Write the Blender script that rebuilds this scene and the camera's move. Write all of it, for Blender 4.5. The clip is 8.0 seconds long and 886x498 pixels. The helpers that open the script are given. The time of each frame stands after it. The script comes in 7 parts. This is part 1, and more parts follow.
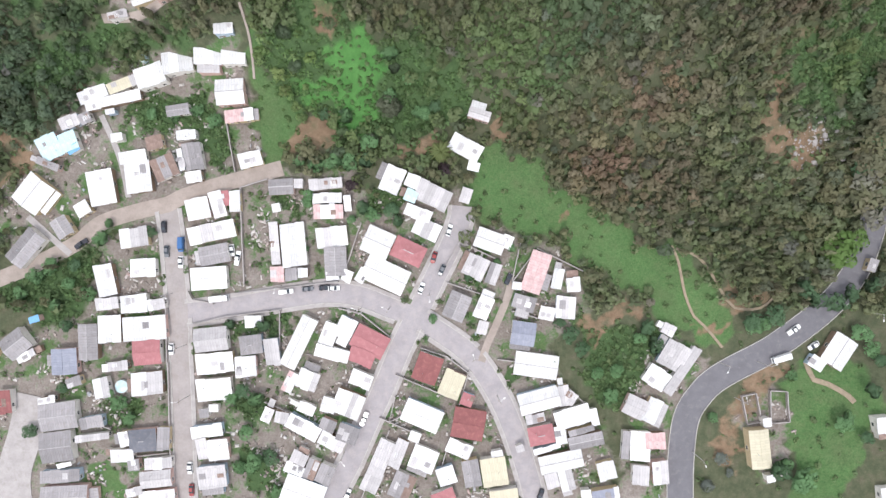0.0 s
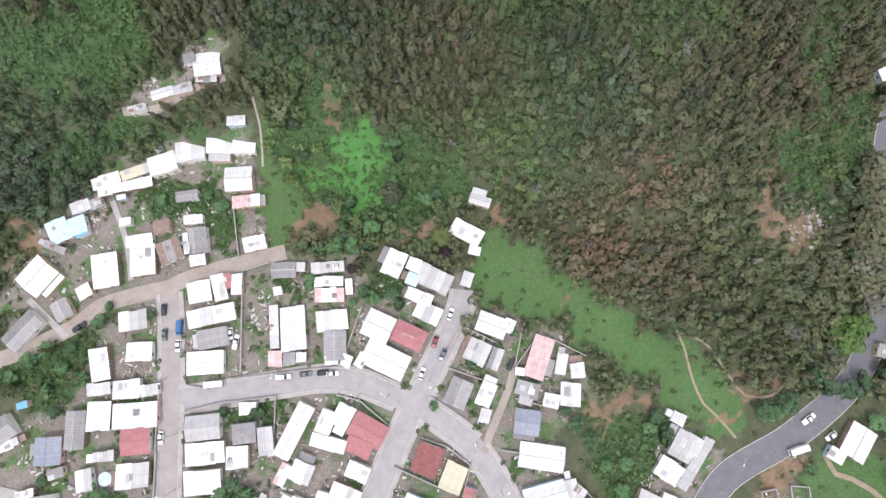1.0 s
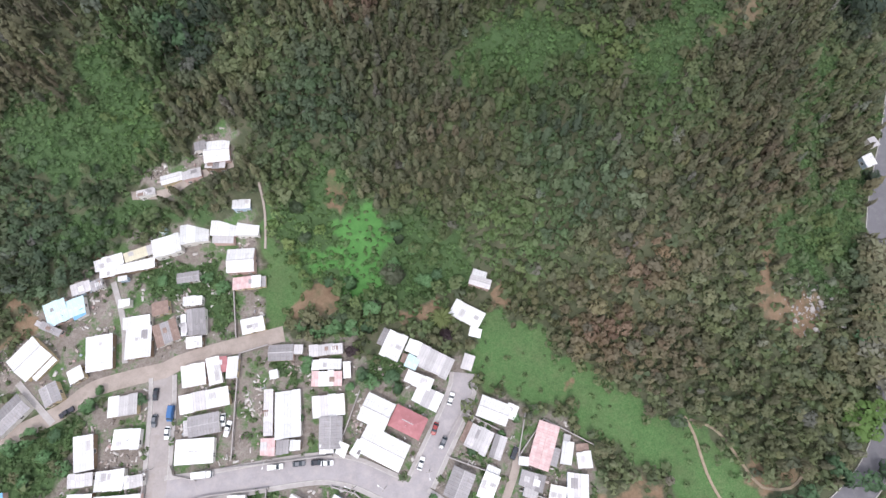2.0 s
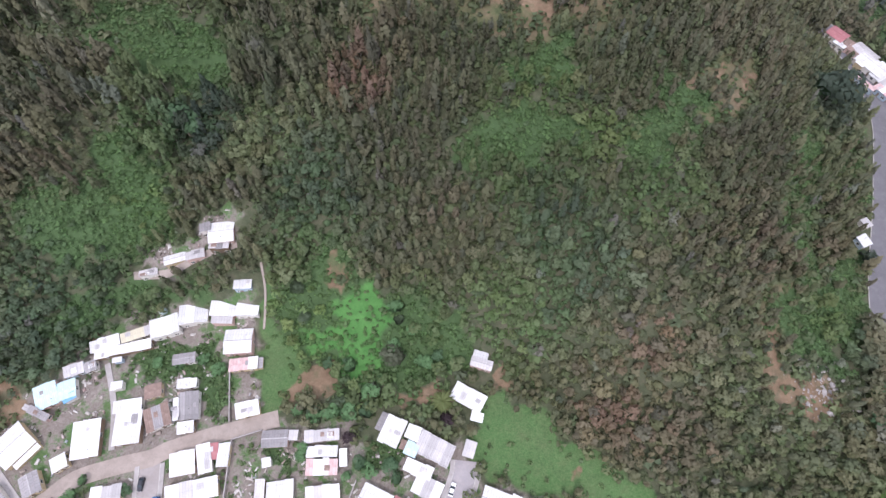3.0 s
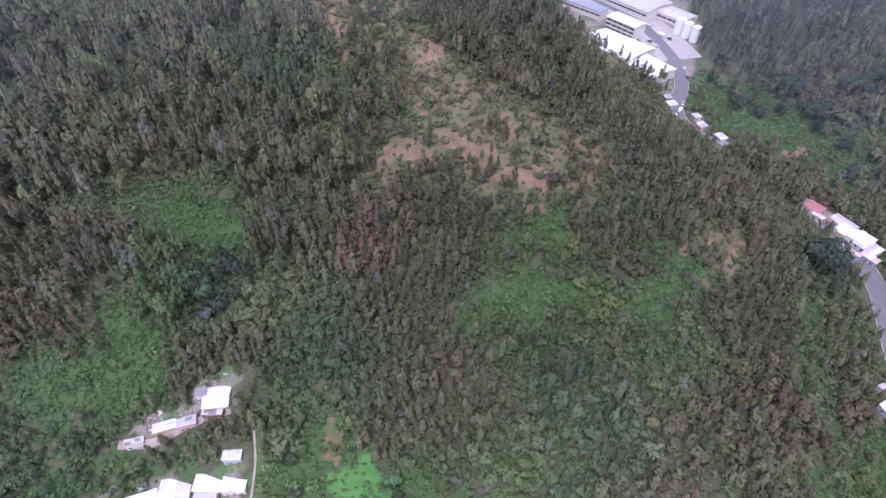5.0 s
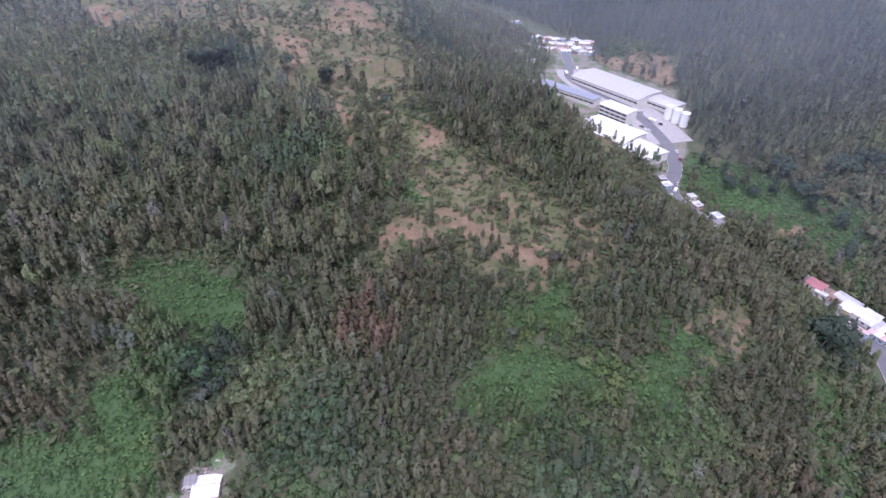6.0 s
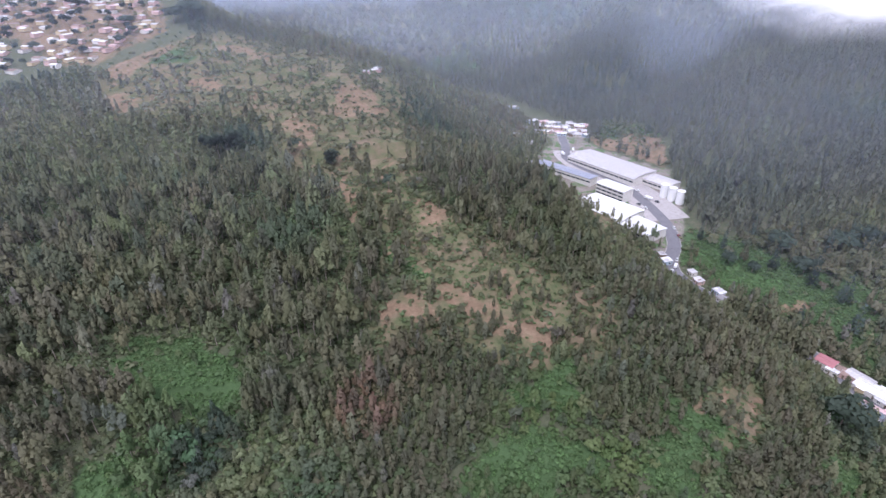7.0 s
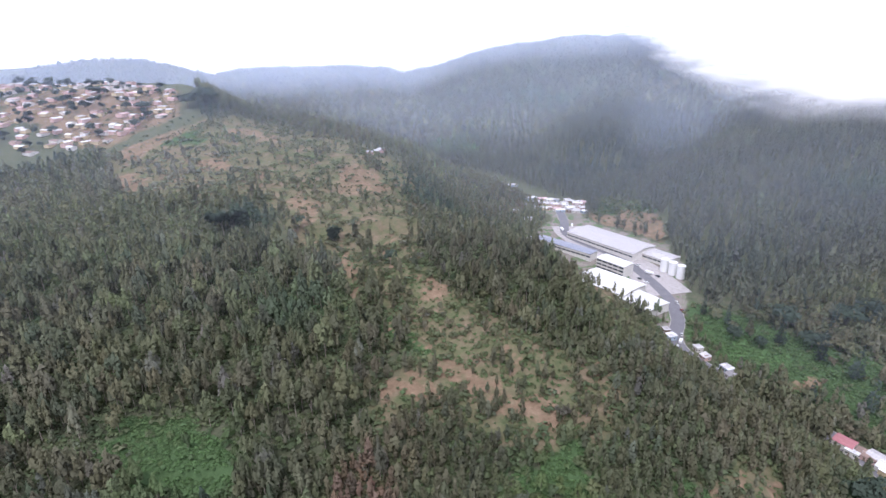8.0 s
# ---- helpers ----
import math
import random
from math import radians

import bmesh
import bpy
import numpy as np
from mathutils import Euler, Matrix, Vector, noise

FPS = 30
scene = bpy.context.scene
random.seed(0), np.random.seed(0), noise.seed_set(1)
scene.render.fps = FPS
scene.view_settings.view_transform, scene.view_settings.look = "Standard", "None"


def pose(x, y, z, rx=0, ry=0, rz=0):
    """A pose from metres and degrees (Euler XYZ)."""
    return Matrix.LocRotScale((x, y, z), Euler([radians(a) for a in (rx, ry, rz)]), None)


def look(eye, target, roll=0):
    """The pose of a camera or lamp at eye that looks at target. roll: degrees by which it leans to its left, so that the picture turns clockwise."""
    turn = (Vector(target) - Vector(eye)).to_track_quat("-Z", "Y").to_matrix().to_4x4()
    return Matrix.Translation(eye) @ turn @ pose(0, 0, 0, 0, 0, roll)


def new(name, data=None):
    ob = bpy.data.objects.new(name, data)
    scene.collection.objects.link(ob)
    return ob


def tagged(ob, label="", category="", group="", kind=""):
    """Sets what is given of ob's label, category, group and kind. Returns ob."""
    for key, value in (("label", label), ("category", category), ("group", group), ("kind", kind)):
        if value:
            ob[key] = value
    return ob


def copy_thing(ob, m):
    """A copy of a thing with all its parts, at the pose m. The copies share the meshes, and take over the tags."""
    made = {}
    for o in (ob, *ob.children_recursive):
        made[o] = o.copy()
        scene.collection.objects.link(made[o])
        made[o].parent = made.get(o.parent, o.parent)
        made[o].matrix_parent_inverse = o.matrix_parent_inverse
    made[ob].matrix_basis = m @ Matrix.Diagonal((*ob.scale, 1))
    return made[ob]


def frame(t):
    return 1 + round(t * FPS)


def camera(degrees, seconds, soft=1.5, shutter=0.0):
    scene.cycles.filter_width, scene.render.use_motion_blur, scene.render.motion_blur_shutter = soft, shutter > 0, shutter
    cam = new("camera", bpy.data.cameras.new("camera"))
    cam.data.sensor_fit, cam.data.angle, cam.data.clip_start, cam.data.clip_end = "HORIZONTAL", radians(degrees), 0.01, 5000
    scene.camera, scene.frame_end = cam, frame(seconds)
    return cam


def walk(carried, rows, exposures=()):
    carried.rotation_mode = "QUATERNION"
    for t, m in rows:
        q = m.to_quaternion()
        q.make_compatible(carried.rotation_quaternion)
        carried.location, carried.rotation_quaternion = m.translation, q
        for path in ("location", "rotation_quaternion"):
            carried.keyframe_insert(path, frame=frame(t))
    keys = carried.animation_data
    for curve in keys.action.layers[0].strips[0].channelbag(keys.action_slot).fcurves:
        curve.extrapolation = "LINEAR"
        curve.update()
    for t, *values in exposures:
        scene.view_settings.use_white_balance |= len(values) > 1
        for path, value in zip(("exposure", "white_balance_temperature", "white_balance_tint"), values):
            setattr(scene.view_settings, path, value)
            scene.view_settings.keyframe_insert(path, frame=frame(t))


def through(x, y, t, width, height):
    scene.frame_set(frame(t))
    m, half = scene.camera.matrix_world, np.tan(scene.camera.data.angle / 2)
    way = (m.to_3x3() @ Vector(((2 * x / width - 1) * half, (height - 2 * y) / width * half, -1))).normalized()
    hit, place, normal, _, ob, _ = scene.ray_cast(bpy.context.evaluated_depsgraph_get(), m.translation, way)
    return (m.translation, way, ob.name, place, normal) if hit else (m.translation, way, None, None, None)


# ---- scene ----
cam = camera(79.9, 8.0)
EYE = 187.0
# seconds, then the turn in degrees; the camera hangs in one place and tilts up from straight down
ROWS = [
    (0.0, -0.000, -0.000, 0.000),
    (0.5, 4.681, 0.099, 0.056),
    (1.0, 9.032, 0.126, 0.138),
    (1.5, 13.483, 0.130, 0.153),
    (3.0, 26.477, 0.224, 0.165),
    (3.5, 30.926, 0.274, 0.209),
    (4.0, 35.217, 0.336, 0.292),
    (4.5, 39.639, 0.384, 0.385),
    (6.0, 52.474, 0.690, 0.442),
    (6.5, 56.621, 0.821, 0.468),
    (7.0, 60.722, 0.912, 0.480),
    (7.5, 64.762, 1.031, 0.493),
    (8.0, 68.861, 1.144, 0.520),
]
walk(cam, [(t, pose(0, 0, EYE, rx, ry, rz)) for t, rx, ry, rz in ROWS],
     exposures=[(0.0, 0.69, 6450, 12), (1.5, 0.69, 6390, 14), (3.0, 0.70, 6140, 21), (4.5, 0.75, 5700, 37), (5.8, 0.77, 5640, 32), (6.5, 0.77, 5760, 27), (8.0, 0.78, 5960, 20)])

# ---- light: a bright overcast sky ----
world = bpy.data.worlds.new("sky")
world.use_nodes = True
scene.world = world
wt = world.node_tree
wt.nodes.clear()
sky = wt.nodes.new("ShaderNodeTexSky")
sky.sky_type = "NISHITA"
sky.sun_disc = False
sky.sun_elevation, sky.sun_rotation = radians(62), radians(200)
veil = wt.nodes.new("ShaderNodeMix")
veil.data_type = "RGBA"
veil.inputs[0].default_value = 0.82
veil.inputs[7].default_value = (9.2, 9.5, 10.0, 1)
back = wt.nodes.new("ShaderNodeBackground")
back.inputs[1].default_value = 0.105
wout = wt.nodes.new("ShaderNodeOutputWorld")
wt.links.new(sky.outputs[0], veil.inputs[6])
wt.links.new(veil.outputs[2], back.inputs[0])
wt.links.new(back.outputs[0], wout.inputs[0])

sun = new("sun", bpy.data.lights.new("sun", "SUN"))
sun.data.energy, sun.data.angle, sun.data.color = 1.4, radians(14), (1.0, 0.96, 0.9)
sun.matrix_world = look((-40, -120, 260), (0, 0, 0))


# ---- materials ----
def nodes_of(name):
    m = bpy.data.materials.new(name)
    m.use_nodes = True
    t = m.node_tree
    t.nodes.clear()
    return m, t, t.nodes.new("ShaderNodeOutputMaterial")


def add(t, kind, **values):
    n = t.nodes.new(kind)
    for key, value in values.items():
        n.inputs[key].default_value = value
    return n


def noise_of(t, scale, detail=4.0, rough=0.6, coords="Object"):
    c = t.nodes.new("ShaderNodeTexCoord")
    n = add(t, "ShaderNodeTexNoise", Scale=scale, Detail=detail, Roughness=rough)
    t.links.new(c.outputs[coords], n.inputs["Vector"])
    return n


def ramp(t, source, stops):
    r = t.nodes.new("ShaderNodeValToRGB")
    while len(r.color_ramp.elements) < len(stops):
        r.color_ramp.elements.new(0.5)
    for e, (p, c) in zip(r.color_ramp.elements, stops):
        e.position, e.color = p, (*c, 1)
    t.links.new(source, r.inputs[0])
    return r.outputs[0]


def mixed(t, fac, a, b, blend="MIX"):
    m = t.nodes.new("ShaderNodeMix")
    m.data_type, m.blend_type = "RGBA", blend
    for socket, value in ((0, fac), (6, a), (7, b)):
        if isinstance(value, (int, float)):
            m.inputs[socket].default_value = value
        elif isinstance(value, tuple):
            m.inputs[socket].default_value = (*value, 1)
        else:
            t.links.new(value, m.inputs[socket])
    return m.outputs[2]


def math_of(t, op, a, b=0.0):
    m = t.nodes.new("ShaderNodeMath")
    m.operation = op
    for i, value in enumerate((a, b)):
        if isinstance(value, (int, float)):
            m.inputs[i].default_value = value
        else:
            t.links.new(value, m.inputs[i])
    return m.outputs[0]


def finish(t, out, colour, rough=0.8, metal=0.0, bump=None, depth=0.02, spec=0.3):
    p = add(t, "ShaderNodeBsdfPrincipled", Roughness=rough, Metallic=metal)
    p.inputs["Specular IOR Level"].default_value = spec
    if isinstance(colour, tuple):
        p.inputs["Base Color"].default_value = (*colour, 1)
    else:
        t.links.new(colour, p.inputs["Base Color"])
    if bump is not None:
        b = add(t, "ShaderNodeBump", Strength=0.6, Distance=depth)
        t.links.new(bump, b.inputs["Height"])
        t.links.new(b.outputs[0], p.inputs["Normal"])
    t.links.new(p.outputs[0], out.inputs[0])
    return p


def surface(name, colour, spread=0.25, scale=0.5, rough=0.8, metal=0.0, dirt=None, dirt_share=0.35, depth=0.03, by_thing=0.0, seams=0.0):
    """A worn surface: grain, larger blotches, and dirt or rust in patches."""
    m, t, out = nodes_of(name)
    fine, broad = noise_of(t, scale * 9), noise_of(t, scale)
    dark = tuple(c * (1 - spread) for c in colour)
    light = tuple(min(c * (1 + spread * 0.6), 0.9) for c in colour)
    c = ramp(t, broad.outputs[0], [(0.32, dark), (0.68, light)])
    c = mixed(t, 0.35, c, ramp(t, fine.outputs[0], [(0.3, dark), (0.7, light)]))
    if dirt:
        patch = noise_of(t, scale * 1.7, 6.0, 0.7)
        c = mixed(t, ramp(t, patch.outputs[0], [(0.62 - dirt_share * 0.3, (0, 0, 0)), (0.78, (1, 1, 1))]), c, dirt)
    if seams:
        k = add(t, "ShaderNodeTexBrick")
        k.inputs["Color1"].default_value, k.inputs["Color2"].default_value, k.inputs["Mortar"].default_value = (1, 1, 1, 1), (0.86, 0.86, 0.86, 1), (1 - seams,) * 3 + (1,)
        k.inputs["Scale"].default_value, k.inputs["Brick Width"].default_value, k.inputs["Row Height"].default_value, k.inputs["Mortar Size"].default_value = 1.0, 0.95, 3.2, 0.05
        k.offset = 0.0
        tc = t.nodes.new("ShaderNodeTexCoord")
        t.links.new(tc.outputs["Object"], k.inputs["Vector"])
        c = mixed(t, 0.8, c, k.outputs[0], "MULTIPLY")
    if by_thing:
        info = t.nodes.new("ShaderNodeObjectInfo")
        v = math_of(t, "MULTIPLY_ADD", info.outputs["Random"], by_thing)
        v.node.inputs[2].default_value = 1 - by_thing * 0.6
        c = mixed(t, 1.0, c, v, "MULTIPLY")
    finish(t, out, c, rough, metal, fine.outputs[0], depth)
    return m


def leafy(name, through=0.36):
    """Leaves: the tint of each plant from its mesh, with every clump a little different."""
    m, t, out = nodes_of(name)
    a = t.nodes.new("ShaderNodeAttribute")
    a.attribute_name = "tint"
    g = t.nodes.new("ShaderNodeNewGeometry")
    v = math_of(t, "MULTIPLY_ADD", g.outputs["Random Per Island"], 0.10)
    v.node.inputs[2].default_value = 0.96
    c = mixed(t, 1.0, a.outputs["Color"], v, "MULTIPLY")
    p = finish(t, out, c, 0.65, spec=0.25)
    lie = t.nodes.new("ShaderNodeAttribute")
    lie.attribute_name = "lie"
    both = t.nodes.new("ShaderNodeVectorMath")
    both.operation = "MULTIPLY_ADD"
    both.inputs[1].default_value = (0.06, 0.06, 0.06)
    t.links.new(g.outputs["Normal"], both.inputs[0])
    t.links.new(lie.outputs["Vector"], both.inputs[2])
    unit = t.nodes.new("ShaderNodeVectorMath")
    unit.operation = "NORMALIZE"
    t.links.new(both.outputs[0], unit.inputs[0])
    t.links.new(unit.outputs[0], p.inputs["Normal"])
    tr = t.nodes.new("ShaderNodeBsdfTranslucent")
    t.links.new(c, tr.inputs[0])
    mix = t.nodes.new("ShaderNodeMixShader")
    mix.inputs[0].default_value = through
    t.links.new(p.outputs[0], mix.inputs[1])
    t.links.new(tr.outputs[0], mix.inputs[2])
    t.links.new(mix.outputs[0], out.inputs[0])
    return m


def ground_material():
    m, t, out = nodes_of("ground")
    big, mid, fine = noise_of(t, 0.03, 5), noise_of(t, 0.22, 6, 0.7), noise_of(t, 1.6, 6, 0.75)

    def share(name):
        a = t.nodes.new("ShaderNodeAttribute")
        a.attribute_name = name
        wob = math_of(t, "MULTIPLY_ADD", mid.outputs[0], 0.9)
        wob.node.inputs[2].default_value = -0.45
        s = math_of(t, "ADD", a.outputs["Fac"], wob)
        return ramp(t, s, [(0.38, (0, 0, 0)), (0.62, (1, 1, 1))])

    litter = ramp(t, mid.outputs[0], [(0.3, (0.068, 0.086, 0.050)), (0.52, (0.110, 0.120, 0.074)), (0.75, (0.165, 0.145, 0.108))])
    grass = ramp(t, mid.outputs[0], [(0.3, (0.062, 0.150, 0.048)), (0.52, (0.090, 0.200, 0.066)), (0.75, (0.150, 0.195, 0.090))])
    grass = mixed(t, 0.55, grass, ramp(t, fine.outputs[0], [(0.35, (0.040, 0.095, 0.034)), (0.62, (0.150, 0.215, 0.098))]))
    dry = ramp(t, noise_of(t, 0.07, 6, 0.7).outputs[0], [(0.44, (0, 0, 0)), (0.68, (0.45, 0.45, 0.45))])
    grass = mixed(t, dry, grass, ramp(t, fine.outputs[0], [(0.3, (0.085, 0.115, 0.055)), (0.7, (0.155, 0.175, 0.095))]))
    earth = ramp(t, mid.outputs[0], [(0.3, (0.175, 0.120, 0.080)), (0.52, (0.255, 0.178, 0.120)), (0.75, (0.325, 0.242, 0.172))])
    yard = ramp(t, mid.outputs[0], [(0.3, (0.150, 0.122, 0.108)), (0.5, (0.250, 0.212, 0.192)), (0.68, (0.43, 0.390, 0.375))])
    yard = mixed(t, 0.4, yard, ramp(t, fine.outputs[0], [(0.35, (0.15, 0.12, 0.10)), (0.65, (0.42, 0.39, 0.36))]))
    weeds = ramp(t, noise_of(t, 0.11, 6, 0.75).outputs[0], [(0.49, (0, 0, 0)), (0.58, (1, 1, 1))])
    yard = mixed(t, weeds, yard, grass)
    rough = ramp(t, noise_of(t, 0.085, 7, 0.72).outputs[0], [(0.34, (0.088, 0.110, 0.054)), (0.44, (0.135, 0.142, 0.074)), (0.54, (0.176, 0.152, 0.094)), (0.65, (0.250, 0.185, 0.130))])
    c = mixed(t, share("clear"), litter, rough)
    c = mixed(t, share("yard"), c, yard)
    c = mixed(t, share("vine"), c, ramp(t, fine.outputs[0], [(0.3, (0.050, 0.090, 0.040)), (0.55, (0.082, 0.136, 0.058)), (0.75, (0.125, 0.172, 0.080))]))
    c = mixed(t, share("grass"), c, grass)
    c = mixed(t, share("lush"), c, ramp(t, mid.outputs[0], [(0.3, (0.065, 0.185, 0.050)), (0.7, (0.120, 0.285, 0.085))]))
    bald = ramp(t, noise_of(t, 0.16, 6, 0.7).outputs[0], [(0.38, (0.25, 0.25, 0.25)), (0.52, (1, 1, 1))])
    c = mixed(t, math_of(t, "MULTIPLY", share("earth"), bald), c, earth)
    c = mixed(t, 0.35, c, ramp(t, big.outputs[0], [(0.3, (0.6, 0.6, 0.6)), (0.7, (1, 1, 1))]), "MULTIPLY")
    c = mixed(t, 0.5, c, ramp(t, noise_of(t, 0.7, 8, 0.8).outputs[0], [(0.34, (0.42, 0.42, 0.40)), (0.62, (1, 1, 1))]), "MULTIPLY")
    finish(t, out, c, 0.95, bump=fine.outputs[0], depth=0.35, spec=0.1)
    return m


def glass_material():
    m, t, out = nodes_of("window_glass")
    finish(t, out, (0.03, 0.04, 0.05), 0.08, spec=0.6)
    return m


GROUND = ground_material()
ASPHALT = surface("asphalt", (0.150, 0.146, 0.160), 0.18, 0.25, 0.9, dirt=(0.21, 0.205, 0.21), dirt_share=0.3)
STREET = surface("street_concrete", (0.322, 0.300, 0.312), 0.16, 0.2, 0.9, dirt=(0.39, 0.35, 0.345), dirt_share=0.5)
DUSTY = surface("dusty_street", (0.335, 0.303, 0.296), 0.2, 0.14, 0.95, dirt=(0.27, 0.235, 0.215), dirt_share=0.4)
TRACK = surface("dirt_road", (0.335, 0.285, 0.255), 0.22, 0.25, 0.95, dirt=(0.25, 0.21, 0.185))
FOOTWAY = surface("trodden_earth", (0.290, 0.232, 0.172), 0.25, 0.5, 0.95, dirt=(0.16, 0.17, 0.09), dirt_share=0.4)
KERB = surface("kerb_concrete", (0.45, 0.43, 0.41), 0.2, 0.6, 0.9, dirt=(0.25, 0.22, 0.2))
CONCRETE = surface("concrete", (0.37, 0.345, 0.34), 0.2, 0.3, 0.9, dirt=(0.27, 0.25, 0.23))
BLOCK = surface("block_wall", (0.36, 0.32, 0.30), 0.3, 0.8, 0.9, dirt=(0.22, 0.19, 0.17), by_thing=0.5)
ROOFS = {
    "W": surface("white_roof_sheet", (0.70, 0.70, 0.71), 0.12, 0.35, 0.5, dirt=(0.50, 0.47, 0.46), dirt_share=0.4, by_thing=0.30, seams=0.38),
    "L": surface("pale_grey_roof_sheet", (0.50, 0.48, 0.49), 0.18, 0.4, 0.6, dirt=(0.36, 0.33, 0.32), by_thing=0.3, seams=0.35),
    "G": surface("grey_roof_sheet", (0.30, 0.285, 0.295), 0.2, 0.4, 0.7, dirt=(0.22, 0.19, 0.18), by_thing=0.4, seams=0.35),
    "R": surface("red_roof_paint", (0.35, 0.145, 0.155), 0.18, 0.4, 0.7, dirt=(0.44, 0.22, 0.23)),
    "D": surface("dark_red_roof_paint", (0.23, 0.085, 0.085), 0.22, 0.4, 0.7, dirt=(0.34, 0.15, 0.13)),
    "P": surface("faded_pink_roof", (0.56, 0.37, 0.37), 0.2, 0.3, 0.7, dirt=(0.64, 0.54, 0.53), dirt_share=0.7, seams=0.3),
    "B": surface("blue_grey_roof", (0.25, 0.265, 0.33), 0.16, 0.4, 0.5, dirt=(0.33, 0.34, 0.38), seams=0.25),
    "N": surface("slate_roof", (0.13, 0.135, 0.16), 0.2, 0.6, 0.6, dirt=(0.2, 0.19, 0.2)),
    "T": surface("pale_cyan_roof", (0.46, 0.62, 0.66), 0.15, 0.4, 0.5, dirt=(0.72, 0.76, 0.78)),
    "U": surface("blue_tarpaulin", (0.16, 0.36, 0.62), 0.15, 1.2, 0.4, dirt=(0.3, 0.48, 0.68)),
    "C": surface("cream_roof", (0.54, 0.50, 0.38), 0.12, 0.4, 0.6, dirt=(0.46, 0.42, 0.34), seams=0.25),
    "K": surface("rusty_brown_roof", (0.24, 0.17, 0.145), 0.3, 0.5, 0.85, dirt=(0.34, 0.27, 0.24), by_thing=0.3),
}
ROOF_WORDS = {"W": "white sheet-metal", "L": "pale grey sheet", "G": "weathered grey sheet", "R": "red painted", "D": "dark red painted",
              "P": "faded pink painted", "B": "blue-grey sheet", "N": "dark slate", "T": "pale cyan sheet", "U": "blue tarpaulin",
              "C": "cream coloured", "K": "rusty brown sheet"}
WALLS = [surface("plaster_white", (0.66, 0.63, 0.59), 0.15, 0.7, 0.9, dirt=(0.45, 0.4, 0.36)),
         surface("plaster_pink", (0.55, 0.38, 0.34), 0.15, 0.7, 0.9, dirt=(0.4, 0.3, 0.27)),
         surface("plaster_ochre", (0.52, 0.42, 0.27), 0.15, 0.7, 0.9, dirt=(0.38, 0.31, 0.22)),
         surface("timber_wall", (0.24, 0.17, 0.12), 0.3, 0.9, 0.9, dirt=(0.15, 0.11, 0.08)),
         surface("plaster_blue", (0.36, 0.44, 0.52), 0.15, 0.7, 0.9, dirt=(0.3, 0.33, 0.36))]
TIMBER = surface("weathered_timber", (0.20, 0.155, 0.12), 0.35, 0.9, 0.9)
BARK = surface("bark", (0.27, 0.235, 0.195), 0.35, 0.8, 0.95)
GLASS = glass_material()
TYRE = surface("tyre_rubber", (0.025, 0.025, 0.025), 0.2, 2.0, 0.9)
METAL = surface("galvanised_metal", (0.52, 0.53, 0.54), 0.12, 1.0, 0.4, 0.6)
PAINTS = {"white": surface("white_car_paint", (0.78, 0.78, 0.78), 0.04, 0.5, 0.25), "grey": surface("grey_car_paint", (0.16, 0.165, 0.18), 0.05, 0.5, 0.25, 0.3),
          "blue": surface("blue_car_paint", (0.05, 0.13, 0.30), 0.05, 0.5, 0.25), "red": surface("red_car_paint", (0.26, 0.05, 0.05), 0.05, 0.5, 0.25),
          "silver": surface("silver_car_paint", (0.5, 0.5, 0.51), 0.05, 0.5, 0.3, 0.5), "dark": surface("dark_car_paint", (0.04, 0.04, 0.05), 0.05, 0.5, 0.25)}
LEAVES = leafy("leaves")


# ---- the lie of the land ----
def smooth(a, b, x):
    """0 below a, 1 above b, soft between."""
    s = np.clip((np.asarray(x, float) - a) / (b - a), 0, 1)
    return s * s * (3 - 2 * s)


VALLEY = [(95, -600), (85, -120), (84, -75), (92, -50), (118, -34), (140, -16), (151, 5), (157, 40), (164.5, 74), (183, 121), (196, 167),
          (186, 218), (146, 288), (158, 330), (163, 362), (156, 410), (143, 443), (124, 471), (114, 496), (119, 530), (120, 600), (60, 720), (-80, 880), (-420, 1150), (-1500, 1700),
          (-4500, 2600)]


def valley(x, y):
    """Distance from the valley's line, positive on the far (east and north) side, and how far along it."""
    x, y = np.asarray(x, float), np.asarray(y, float)
    best = np.full(x.shape, 1e9)
    side = np.zeros(x.shape)
    run = np.zeros(x.shape)
    s0 = 0.0
    for (ax, ay), (bx, by) in zip(VALLEY, VALLEY[1:]):
        dx, dy = bx - ax, by - ay
        n = math.hypot(dx, dy)
        k = np.clip(((x - ax) * dx + (y - ay) * dy) / n ** 2, 0, 1)
        d = np.hypot(x - ax - k * dx, y - ay - k * dy)
        cross = ((x - ax) * dy - (y - ay) * dx) / n
        near = d < best
        best = np.where(near, d, best)
        side = np.where(near, np.where(cross >= 0, 1.0, -1.0), side)
        run = np.where(near, s0 + k * n, run)
        s0 += n
    return best * side, run


def rolls(x, y):
    """Gentle humps and gullies, about -1 to 1."""
    return (np.sin(x * 0.043 + 1.3 * np.sin(y * 0.021)) * np.cos(y * 0.037 + 0.7 * np.sin(x * 0.03)) * 0.6
            + np.sin(x * 0.11 + y * 0.05) * np.cos(y * 0.093 - x * 0.04) * 0.3 + np.sin(x * 0.23 - 1.1) * np.sin(y * 0.19 + 0.4) * 0.1)


